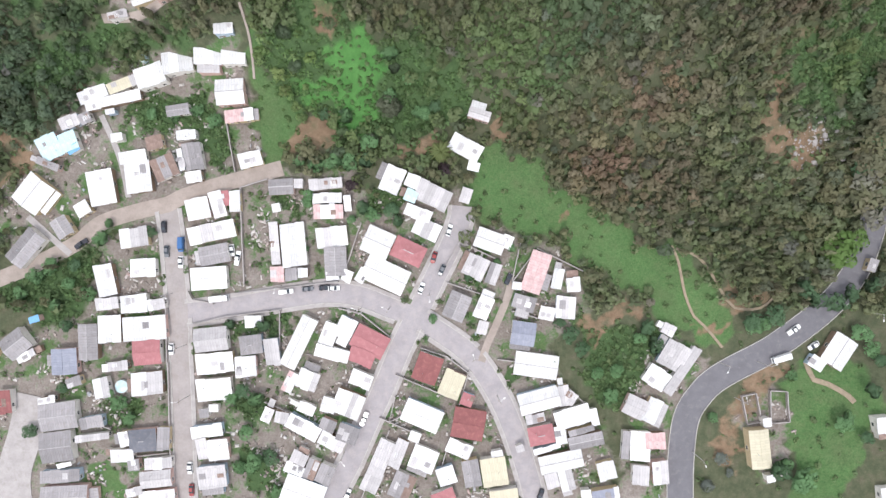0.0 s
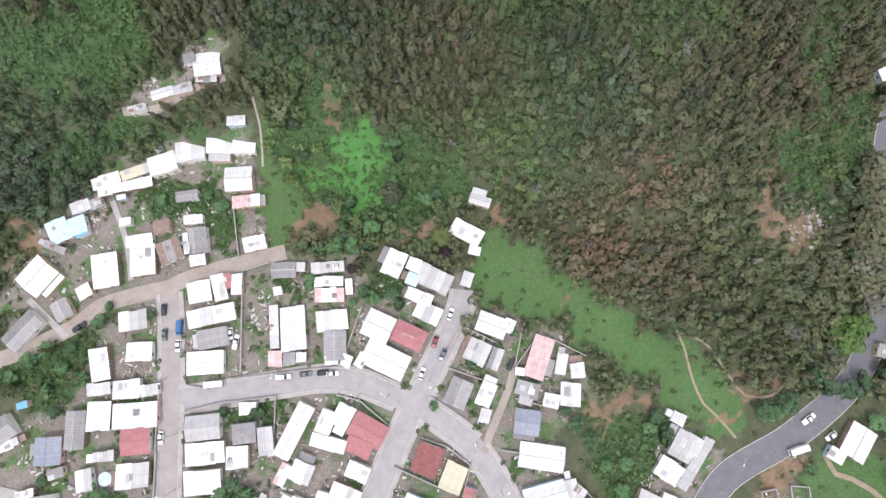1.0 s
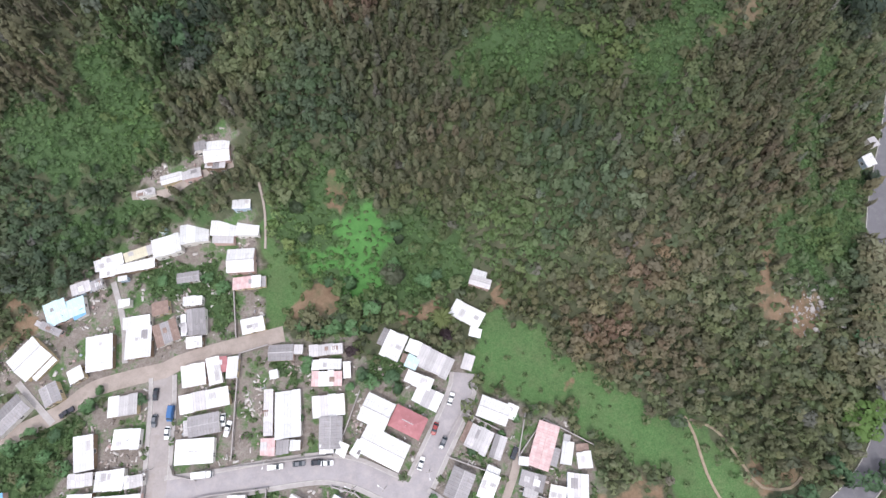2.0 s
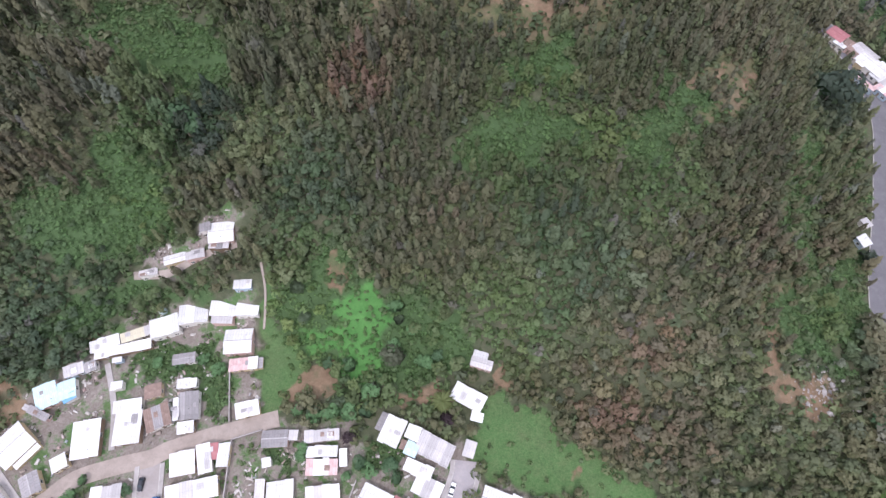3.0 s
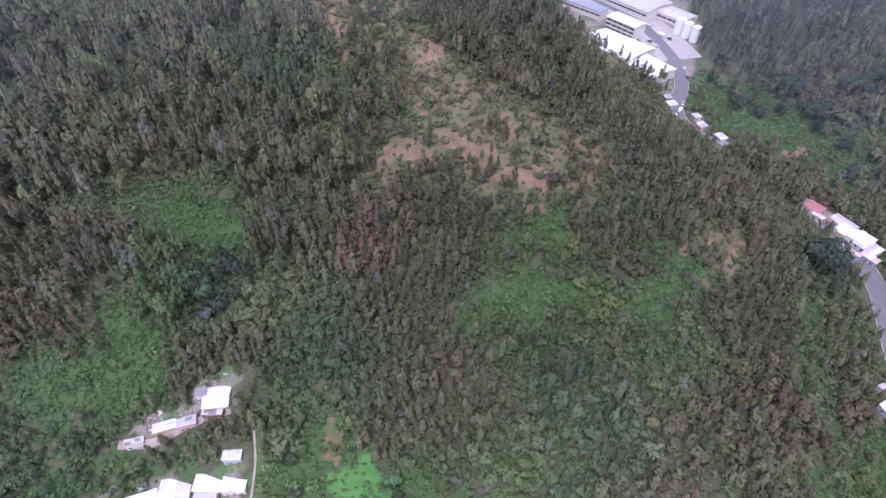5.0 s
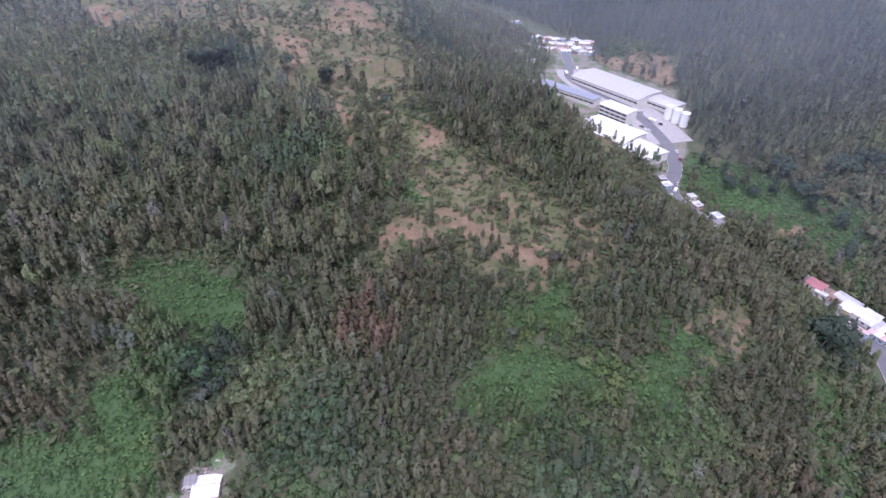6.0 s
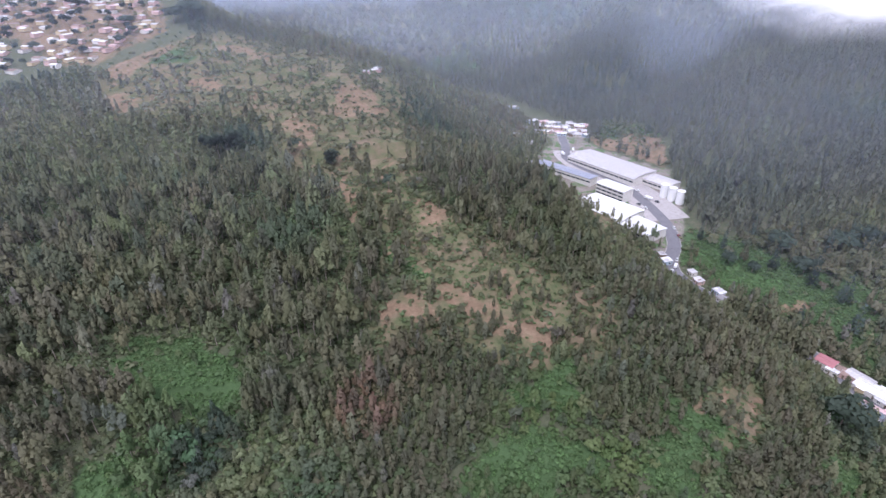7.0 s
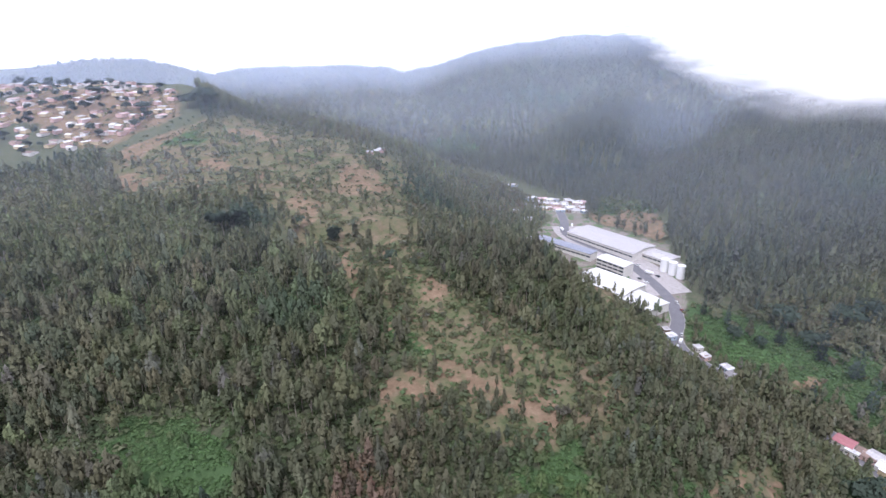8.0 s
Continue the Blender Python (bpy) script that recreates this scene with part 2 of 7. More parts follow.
def along(points, x, y):
    """Distance from a bent line, and how far along it, 0 to 1."""
    best, where = np.full(np.shape(x), 1e9), np.zeros(np.shape(x))
    for i, ((ax, ay), (bx, by)) in enumerate(zip(points, points[1:])):
        k = np.clip(((x - ax) * (bx - ax) + (y - ay) * (by - ay)) / ((bx - ax) ** 2 + (by - ay) ** 2), 0, 1)
        d = np.hypot(x - ax - k * (bx - ax), y - ay - k * (by - ay))
        where = np.where(d < best, (i + k) / (len(points) - 1), where)
        best = np.minimum(best, d)
    return best, where


RAVINES = [([(150, 590), (235, 700), (390, 840), (590, 1010)], 72, 58), ([(70, 770), (150, 940), (235, 1150), (300, 1400)], 34, 60), ([(235, 330), (330, 430), (470, 560)], 17, 42)]


# the far hills' crest: compass turn in degrees, and metres
SKYLINE_TURN = (-48.0, -38.7, -35.1, -31.0, -29.3, -26.6, -24.8, -22.9, -20.8, -19.2, -13.3, -8.8, -6.6, -5.1, -4.3, 0.4, 5.0)
SKYLINE_TOP = (220, 220, 182, 161, 150, 92, 64, 42, 68, 72, 75, 64, 63, 42, 37, 79, 104)


def height(x, y, ravines=True):
    x, y = np.asarray(x, float), np.asarray(y, float)
    d, run = valley(x, y)
    pad = 4 + 38 * smooth(350, 395, y) * smooth(620, 560, y) * smooth(-200, -60, x)
    d = np.sign(d) * np.maximum(np.abs(d) - pad, 0)
    foot = 46 - 0.38 * np.log1p(np.exp(np.clip(x / 20, -20, 20))) * 20 + 14 * smooth(-60, -130, x)
    u = np.maximum(y - foot, 0)
    rise = 46 * (1 - np.exp(-u / 80)) + 0.05 * u + 50 * smooth(430, 700, u) * smooth(0, 1, (-x - 0.55 * (y - 600) - 150) / 140) - 150 * smooth(700, 1150, u)
    rise = rise * smooth(0, 30, u)
    shoulder = smooth(0, 1, -d / (98 + 100 * smooth(280, 400, y)))
    spur = rise * shoulder
    ridge = spur + 3.2 * rolls(x, y) * smooth(15, 80, u) * smooth(20, 90, -d)
    gully = 9 * np.exp(-((x + 105 + 0.1 * (y - 150)) / 34) ** 2) * smooth(60, 150, y) * smooth(420, 230, y)
    ridge = ridge - gully * shoulder
    floor = 12 * smooth(150, 700, run - 600)
    az, out = np.degrees(np.arctan2(x, np.maximum(y, 1))), np.hypot(x, y)
    cap = np.interp(az, SKYLINE_TURN, SKYLINE_TOP) + 48 * smooth(-2, 5, az) + 36 * smooth(4, 15, az)
    far = np.maximum(d - 14, 0)
    wall = cap * (1 - np.exp(-(0.21 * far) / cap * 1.35)) * (1 + 0.10 * rolls(x * 0.16, y * 0.16))
    wall = wall + (7 * rolls(x * 0.5, y * 0.5) + 13 * np.abs(rolls(x * 0.21 + 9, y * 0.21)) - 6) * smooth(40, 200, d)
    for line_of, deep, wide in RAVINES if ravines else ():
        off, where = along(line_of, x, y)
        wall = wall - deep * np.exp(-(off / wide) ** 2) * np.minimum(1, wall / 45) * smooth(1.0, 0.7, where)
    wall = np.maximum(wall, 0) * smooth(-140, -10, y)
    ridge = np.maximum(ridge, 0)
    return ridge * smooth(0, -14, d) + wall * smooth(0, 30, d) + floor - 420 * smooth(3000, 5200, out) * smooth(8, 2, az)


# ---- helpers of this scene ----
def mesh_of(name, verts, faces, material):
    me = bpy.data.meshes.new(name)
    me.from_pydata([tuple(v) for v in verts], [], faces)
    if material:
        me.materials.append(material)
    return me


def part(name, me, parent, m=None, label=""):
    ob = new(name, me)
    ob.parent = parent
    if m is not None:
        ob.matrix_basis = m
    if label:
        tagged(ob, label)
    return ob


def box_data(x0, x1, y0, y1, z0, z1):
    v = [(x, y, z) for z in (z0, z1) for x, y in ((x0, y0), (x1, y0), (x1, y1), (x0, y1))]
    f = [(3, 2, 1, 0), (4, 5, 6, 7), (0, 1, 5, 4), (1, 2, 6, 5), (2, 3, 7, 6), (3, 0, 4, 7)]
    return v, f


def join(*pieces):
    verts, faces = [], []
    for v, f in pieces:
        n = len(verts)
        verts += list(v)
        faces += [tuple(i + n for i in face) for face in f]
    return verts, faces


def h1(x, y):
    return float(height(np.array([x]), np.array([y]))[0])


# ---- kinds of ground, as outlines on the plan ----
ZONES = {"grass": [], "earth": [], "yard": [], "lush": [], "clear": [], "vine": []}
TONES = []


def zone(kind, soft, *points):
    ZONES[kind].append((soft, points))


def tone(x, y, r, colour, strength, rounded):
    """A stand of trees with its own tint, darkened along the ravine for its shade; rounded: the share of round heads in
    it, the others being slender gums.
    """
    TONES.append((x, y, r, colour, strength, rounded))


def outline_distance(points, x, y):
    """Distance to an outline, negative inside."""
    best = np.full(x.shape, 1e9)
    inside = np.zeros(x.shape, bool)
    for (ax, ay), (bx, by) in zip(points, points[1:] + points[:1]):
        dx, dy = bx - ax, by - ay
        k = np.clip(((x - ax) * dx + (y - ay) * dy) / max(dx * dx + dy * dy, 1e-6), 0, 1)
        best = np.minimum(best, np.hypot(x - ax - k * dx, y - ay - k * dy))
        if dy:
            inside ^= ((ay > y) != (by > y)) & (x < ax + (y - ay) * dx / dy)
    return np.where(inside, -best, best)


def share_of(kind, x, y):
    wx = x + 1.3 * np.sin(y * 0.9) + 1.9 * np.sin(y * 0.33 + x * 0.2) + 2.2 * np.sin(y * 0.13 - x * 0.09)
    wy = y + 1.3 * np.sin(x * 0.83 + 1) + 1.9 * np.sin(x * 0.29 - y * 0.17) + 2.2 * np.sin(x * 0.11 + y * 0.07)
    total = np.zeros(np.shape(x))
    for soft, points in ZONES[kind]:
        total = np.maximum(total, smooth(soft * 1.3, -soft * 1.5, outline_distance(list(points), wx, wy)))
    return total


# tints of the stands
GREEN = (0.106, 0.158, 0.066)
BRIGHT = (0.142, 0.208, 0.072)
DARK = (0.058, 0.084, 0.06)
OLIVE = (0.134, 0.148, 0.082)
PALE = (0.152, 0.18, 0.09)
BROWN = (0.155, 0.132, 0.09)
RUST = (0.19, 0.13, 0.094)
GREY = (0.19, 0.19, 0.175)
DULL = (0.12, 0.124, 0.078)
DEEP = (0.086, 0.124, 0.074)
MAUVE = (0.21, 0.185, 0.185)
FAWN = (0.144, 0.134, 0.084)

zone("grass", 3.0, (13.2, 30.2), (19.2, 35.8), (35.2, 29.2), (43.2, 18.2), (55.2, 17.2), (75.1, 4.2), (93.1, -7.8), (103.1, -19.8), (101.1, -31.8), (89.1, -29.8), (73.1, -19.8), (53.2, -7.8), (40.2, 0.2), (27.2, 4.2), (13.2, 12.2), (10.2, 22.2))
zone("grass", 3.0, (-63.0, 75.3), (-59.2, 73.8), (-60.5, 63.8), (-50.8, 46.2), (-55.8, 30.2), (-65.7, 28.2), (-67.7, 48.2))
zone("vine", 5.0, (-60.3, 70.9), (-41.9, 69.4), (-33.6, 75.1), (-15.5, 70.3), (8.7, 60.8), (11.1, 49.6), (1.2, 42.2), (-16.8, 41.2), (-44.8, 42.2), (-56.6, 52.0))
zone("vine", 5.0, (-130.0, 74.6), (-83.9, 77.8), (-86.7, 70.8), (-107.4, 68.3), (-126.7, 62.1), (-144.7, 56.2), (-148.1, 67.9))
zone("vine", 5.0, (112.6, 60.6), (126.7, 69.7), (142.0, 65.6), (138.1, 41.9), (119.1, 46.6))
zone("vine", 5.0, (6.3, 125.4), (35.5, 134.5), (51.1, 124.8), (42.4, 114.6), (14.5, 115.0))
zone("vine", 5.0, (63.8, 125.7), (85.5, 134.8), (97.6, 120.0), (76.7, 103.4), (64.0, 111.9))
zone("vine", 4.0, (4.4, 116.9), (21.1, 127.9), (41.9, 118.3), (31.2, 108.1), (12.1, 109.1))
zone("vine", 4.0, (14.1, 152.8), (46.2, 160.9), (52.4, 144.9), (30.4, 138.9))
zone("lush", 5.0, (-40.3, 68.0), (-31.6, 73.6), (-22.9, 70.5), (-19.5, 63.3), (-22.0, 57.1), (-21.6, 48.1), (-22.4, 38.6), (-34.4, 38.6), (-36.8, 48.1), (-50.7, 49.1), (-51.7, 57.4), (-40.3, 59.8))
zone("clear", 3.0, (-48.8, 41.8), (-38.8, 45.4), (-36.4, 41.0), (-44.8, 37.8), (-55.8, 29.8), (-58.0, 33.8))
zone("earth", 3.0, (-17.2, 40.2), (-7.8, 41.2), (-5.8, 35.8), (-14.4, 33.8))
zone("earth", 3.0, (103.1, -42.8), (122.1, -38.2), (120.7, -43.4), (114.1, -49.8), (113.1, -58.7), (105.5, -58.7), (104.7, -49.8))
zone("earth", 1.2, (103.1, -55.8), (104.3, -55.8), (105.1, -64.7), (102.7, -71.7), (104.6, -81.7), (103.1, -82.1), (101.1, -71.7), (103.7, -64.7))
zone("earth", 1.2, (90.7, -27.0), (96.1, -24.2), (103.1, -22.2), (115.1, -15.8), (115.9, -17.0), (103.5, -24.2), (96.3, -26.2), (92.7, -28.6))
zone("earth", 3.0, (106.0, 49.3), (114.4, 56.3), (119.8, 40.1), (130.1, 41.5), (135.7, 34.3), (126.5, 27.8), (121.1, 24.3), (115.1, 32.3), (108.5, 40.5))
zone("clear", 4.0, (110.5, 74.4), (123.1, 78.3), (127.4, 62.3), (118.9, 48.5), (110.9, 55.1))
zone("earth", 4.0, (102.1, -12.8), (112.1, -18.8), (121.1, -11.8), (120.1, -14.8), (112.1, -22.2), (103.1, -19.8))
zone("grass", 3.0, (123.1, -47.8), (131.1, -39.8), (148.3, -39.6), (153.1, -54.5), (147.6, -62.3), (143.7, -86.1), (121.8, -87.2), (120.3, -63.3))
zone("clear", 1.0, (-69.9, 21.2), (-61.9, 23.2), (-61.5, -5.8), (-68.7, -10.8))
zone("vine", 2.0, (-115.7, 49.2), (-96.7, 54.2), (-80.6, 57.8), (-77.7, 42.2), (-76.7, 24.2), (-82.7, 24.2), (-85.7, 40.2), (-102.7, 40.2), (-114.7, 43.2))
zone("vine", 2.0, (-28.8, 22.2), (-12.8, 18.2), (-12.8, 8.2), (-26.8, 9.2))
zone("grass", 2.0, (-126.7, -77.7), (-113.7, -71.7), (-112.7, -88.1), (-126.7, -88.1))
zone("grass", 3.0, (-156.7, 9.2), (-147.7, 9.2), (-152.7, 2.2), (-156.7, 0.2))
zone("vine", 4.0, (-156.7, -7.8), (-132.7, 0.2), (-123.7, 2.2), (-123.7, -23.8), (-140.7, -23.8), (-144.7, -19.8), (-156.7, -19.8))
zone("vine", 3.0, (43.2, -23.8), (65.1, -31.8), (77.1, -23.8), (85.1, -27.8), (69.1, -49.8), (63.1, -57.8), (55.2, -51.8), (51.2, -39.8))
zone("earth", 2.5, (46.2, -26.8), (53.2, -23.8), (60.1, -17.8), (71.1, -21.4), (69.5, -26.8), (60.1, -27.8), (55.2, -34.8), (51.2, -33.8))
zone("earth", 2.0, (14.2, 41.1), (19.1, 43.0), (24.2, 36.2), (17.2, 33.2), (13.2, 36.2))
zone("earth", 2.0, (37.2, 10.2), (43.2, 12.2), (44.2, 6.2), (38.2, 5.2))
zone("earth", 2.5, (101.1, -20.8), (111.1, -20.8), (121.1, -11.8), (121.5, -15.8), (113.1, -23.8), (103.1, -23.8))
zone("earth", 3.0, (106.6, 45.8), (110.7, 48.8), (119.7, 41.0), (133.7, 39.7), (136.2, 33.9), (123.4, 25.8), (117.6, 29.6))
zone("earth", 2.5, (-15.8, 39.2), (-2.8, 40.2), (3.2, 37.2), (-4.8, 33.2), (-16.8, 34.2))
zone("earth", 2.0, (-131.7, 60.1), (-123.7, 61.1), (-123.7, 58.2), (-129.7, 55.2))
zone("earth", 2.0, (107.1, -51.8), (123.1, -41.8), (122.1, -49.8), (115.1, -51.8), (107.1, -59.7))
zone("earth", 2.0, (97.1, -59.7), (103.1, -51.8), (105.1, -63.7), (103.1, -83.7), (99.1, -77.7))
zone("earth", 2.0, (-156.7, 38.2), (-147.7, 37.2), (-144.7, 28.2), (-148.7, 24.2), (-156.7, 22.2))
zone("earth", 2.0, (-54.8, 43.2), (-38.8, 45.2), (-36.8, 34.2), (-52.8, 34.2))
zone("yard", 5.0, (-164.7, 8.2), (-152.7, 28.2), (-142.7, 41.2), (-130.7, 56.2), (-105.6, 67.4), (-86.8, 70.6), (-66.2, 70.4), (-67.7, 50.1), (-64.7, 30.2), (-48.8, 27.2), (-31.8, 28.2), (-26.8, 16.2), (-18.8, 22.2), (9.2, 22.2), (12.2, 10.2), (23.2, 6.2), (49.2, -5.8), (49.2, -27.8), (35.2, -31.8), (45.2, -47.8), (55.2, -59.7), (59.1, -73.7), (63.1, -103.7), (-164.7, -103.7), (-164.7, -39.8), (-144.7, -23.8), (-124.7, -23.8), (-123.7, -1.8), (-144.7, 0.2))
zone("yard", 4.0, (63.1, -51.8), (69.1, -41.8), (81.1, -26.8), (94.1, -36.8), (83.1, -51.8), (81.1, -103.7), (62.1, -103.7))
zone("yard", 3.0, (105.1, -49.8), (122.1, -47.8), (121.2, -63.3), (116.0, -81.0), (108.7, -78.5))
zone("yard", 3.0, (-115.5, 78.5), (-111.8, 81.7), (-101.0, 87.6), (-89.5, 93.6), (-86.1, 97.3), (-74.3, 95.3), (-73.7, 87.5), (-87.3, 83.6), (-100.6, 77.5))
zone("vine", 3.0, (68.6, 140.4), (87.1, 145.4), (97.8, 135.8), (106.2, 132.1), (88.4, 127.6), (74.8, 131.3))
zone("vine", 4.0, (-145.7, 177.0), (-117.8, 192.4), (-86.4, 165.6), (-81.4, 151.5), (-104.8, 146.6), (-132.0, 155.5))
zone("vine", 4.0, (-133.9, 131.9), (-117.7, 133.8), (-99.6, 97.3), (-106.5, 89.7), (-128.2, 101.6))
zone("vine", 4.0, (135.5, 133.6), (157.0, 138.6), (143.4, 114.7), (127.5, 103.8))
zone("vine", 4.0, (144.7, 86.0), (165.7, 91.8), (156.2, 68.7), (136.8, 59.4))
zone("earth", 1.0, (74.6, 36.0), (76.9, 35.4), (77.6, 27.9), (74.3, 29.8))
zone("vine", 6.0, (176.8, 357.4), (203.3, 320.6), (216.8, 287.7), (244.4, 257.8), (213.5, 201.4), (202.3, 223.0), (190.0, 250.7), (169.4, 272.8), (154.6, 303.9))
zone("grass", 6.0, (169.3, 332.6), (188.4, 305.5), (200.5, 270.4), (190.6, 260.5), (172.3, 278.6), (155.7, 300.4))
zone("earth", 3.0, (190.2, 259.7), (206.7, 259.1), (208.6, 249.6), (190.0, 250.7))
zone("earth", 5.0, (146.8, 542.8), (195.7, 564.7), (215.8, 505.3), (205.0, 474.9), (174.3, 513.9))
zone("vine", 6.0, (166.4, 571.4), (211.4, 594.3), (221.6, 521.9), (192.5, 554.5))
zone("yard", 6.0, (100.7, 596.7), (155.5, 605.5), (144.6, 533.7), (200.1, 461.0), (195.9, 406.5), (148.1, 290.9), (139.3, 291.2), (138.5, 330.3), (101.7, 395.4), (83.6, 486.2), (107.9, 544.8))
zone("vine", 4.0, (-49.5, 75.0), (-38.1, 91.6), (-29.9, 86.0), (-29.6, 71.5), (-42.0, 60.4))
zone("vine", 4.0, (-158.6, 108.6), (-130.1, 109.7), (-94.1, 92.8), (-111.6, 81.1), (-140.7, 79.8), (-157.4, 89.4))
zone("vine", 2.0, (-76.7, -47.8), (-62.7, -49.8), (-61.7, -56.8), (-72.7, -59.7), (-76.7, -55.8))
zone("vine", 2.0, (-74.7, -69.7), (-54.8, -71.7), (-56.8, -88.1), (-72.7, -81.7))
zone("vine", 2.0, (-118.7, -51.8), (-105.7, -52.8), (-106.7, -60.7), (-116.7, -60.7))
zone("vine", 2.0, (-56.8, -20.8), (-50.8, -21.8), (-54.8, -33.8), (-57.2, -35.8))
zone("vine", 2.0, (-60.7, 22.2), (-48.8, 22.2), (-47.8, 12.2), (-58.7, 18.2))
zone("vine", 2.0, (-73.7, -23.8), (-58.7, -21.8), (-58.7, -31.8), (-72.7, -29.8))
zone("vine", 2.0, (19.2, -39.8), (26.2, -39.8), (25.2, -51.8), (21.2, -49.8))
zone("vine", 2.0, (3.2, -5.8), (13.2, -11.8), (11.2, -15.8), (3.2, -11.8))
zone("vine", 2.0, (9.2, -29.8), (15.2, -29.8), (13.2, -35.8), (10.2, -33.8))
zone("clear", 14.0, (-37, 172), (-26, 212), (-38, 249), (-72, 342), (-29, 361), (-5, 279), (25, 246), (45, 225), (73, 201), (65, 161), (45, 152), (19, 163), (-6, 173))
zone("clear", 15.0, (-66, 277), (-101, 325), (-138, 387), (-177, 425), (-218, 411), (-272, 404), (-347, 519), (-313, 598), (-224, 720), (-97, 600), (-38, 569), (-20, 363), (-13, 276))
zone("clear", 7.0, (79, 321), (117, 382), (125, 327), (134, 302), (90, 207), (79, 224), (71, 257))
zone("earth", 4.0, (148, 557), (183, 550), (212, 501), (202, 463), (175, 502), (148, 531))
zone("vine", 5.0, (175, 615), (220, 576), (207, 536), (161, 558))
zone("clear", 5.0, (-575, 696), (-555, 731), (-516, 741), (-420, 734), (-347, 708), (-315, 631), (-354, 588), (-361, 553), (-393, 567), (-444, 600), (-536, 640))
zone("earth", 12.0, (-575, 696), (-555, 731), (-516, 741), (-420, 734), (-347, 708), (-315, 631), (-354, 588), (-361, 553), (-393, 567), (-444, 600), (-536, 640))
zone("earth", 2.0, (-34, 189), (-25, 200), (-9, 198), (-6, 183), (-19, 187), (-28, 181))
zone("earth", 1.5, (-8, 213), (1, 214), (9, 201), (21, 184), (25, 174), (20, 175), (11, 190), (-4, 202))
zone("earth", 2.0, (24, 184), (38, 183), (45, 168), (36, 167), (25, 176))
zone("earth", 0.8, (-31, 243), (-18, 226), (-2, 213), (-3, 209), (-20, 224), (-32, 241))
zone("earth", 1.0, (-76, 337), (-72, 341), (-59, 296), (-47, 263), (-52, 261), (-64, 293))
zone("earth", 1.0, (-46, 349), (-42, 352), (-35, 287), (-38, 287))
zone("earth", 2.0, (-127, 421), (-104, 404), (-96, 366), (-112, 368))
zone("earth", 2.0, (-19, 286), (-2, 274), (-4, 249), (-18, 257))
zone("earth", 1.0, (25, 222), (28, 222), (27, 184), (24, 183))
zone("earth", 1.0, (64, 203), (67, 203), (63, 181), (60, 181))
zone("earth", 3.0, (-110, 519), (-77, 522), (-57, 497), (-75, 430), (-95, 433))
zone("earth", 2.5, (-134, 419), (-123, 433), (-100, 391), (-111, 368))
zone("earth", 3.0, (-355, 549), (-311, 595), (-297, 614), (-294, 589), (-326, 527))
zone("earth", 3.0, (-326, 502), (-294, 492), (-265, 449), (-289, 444))
zone("earth", 3.0, (-254, 520), (-226, 529), (-208, 498), (-239, 500))
zone("earth", 3.0, (-261, 628), (-197, 628), (-185, 586), (-240, 603))
zone("earth", 3.0, (-189, 502), (-178, 503), (-155, 436), (-163, 438))
zone("earth", 1.0, (70, 139), (71, 139), (73, 129), (71, 129))
zone("earth", 2.0, (86, 142), (97, 148), (108, 150), (104, 144), (93, 142), (86, 137))
zone("earth", 1.5, (117, 152), (121, 153), (118, 144), (113, 142))
zone("vine", 3.0, (-37, 246), (-31, 245), (-12, 221), (-10, 211), (-20, 214), (-31, 227))
zone("vine", 6.0, (-324, 583), (-281, 598), (-263, 568), (-304, 561))
zone("vine", 14.0, (-30, 976), (-5, 950), (-4, 900), (-30, 915))
zone("vine", 12.0, (18, 925), (52, 880), (60, 828), (24, 850))
zone("vine", 3.0, (139, 141), (157, 144), (155, 121), (136, 113))
zone("vine", 3.0, (147, 81), (160, 79), (156, 59), (140, 60))
zone("grass", 3.0, (179, 154), (186, 152), (179, 134), (173, 137))
zone("vine", 3.0, (109, 65), (126, 72), (122, 57), (111, 50))
zone("vine", 3.0, (80, 133), (90, 130), (92, 124), (81, 125))
zone("earth", 1.5, (-43, 74), (-38, 86), (-33, 84), (-36, 73))
zone("vine", 3.0, (134, 64), (125, 67), (126, 53), (134, 48))
zone("clear", 3.0, (83, 146), (122, 161), (122, 142), (96, 119), (83, 124))
zone("clear", 3.0, (104, 65), (110, 67), (118, 54), (115, 41), (108, 46))
zone("vine", 9.0, (138, 140), (158, 147), (158, 121), (139, 89), (147, 81), (160, 82), (154, 64), (142, 62), (128, 70), (124, 90), (134, 114))
zone("vine", 5.0, (173, 143), (181, 135), (171, 112), (163, 117))
zone("vine", 5.0, (67, 137), (77, 132), (82, 116), (72, 116))
tone(-144, 122, 32, FAWN, 0.80, 0.10)
tone(-158, 156, 35, DULL, 0.80, 0.05)
tone(-101, 155, 26, GREEN, 0.90, 0.80)
tone(-92, 132, 16, DARK, 1.00, 0.90)
tone(-68, 122, 15, PALE, 0.95, 1.00)
tone(-116, 120, 17, GREEN, 0.90, 0.80)
tone(-113, 98, 15, BRIGHT, 0.90, 0.90)
tone(-149, 90, 10, MAUVE, 0.80, 0.80)
tone(-138, 79, 24, GREEN, 0.90, 0.90)
tone(-147, 55, 20, DEEP, 0.90, 0.90)
tone(-122, 72, 17, GREEN, 0.80, 0.90)
tone(-62, 154, 16, DULL, 0.80, 0.05)
tone(-31, 145, 15, RUST, 1.00, 0.25)
tone(-15, 162, 18, FAWN, 0.70, 0.05)
tone(-45, 100, 22, DEEP, 0.90, 0.80)
tone(-50, 82, 14, GREEN, 0.80, 1.00)
tone(-14, 114, 22, DULL, 0.90, 0.10)
tone(12, 118, 14, GREEN, 0.80, 0.60)
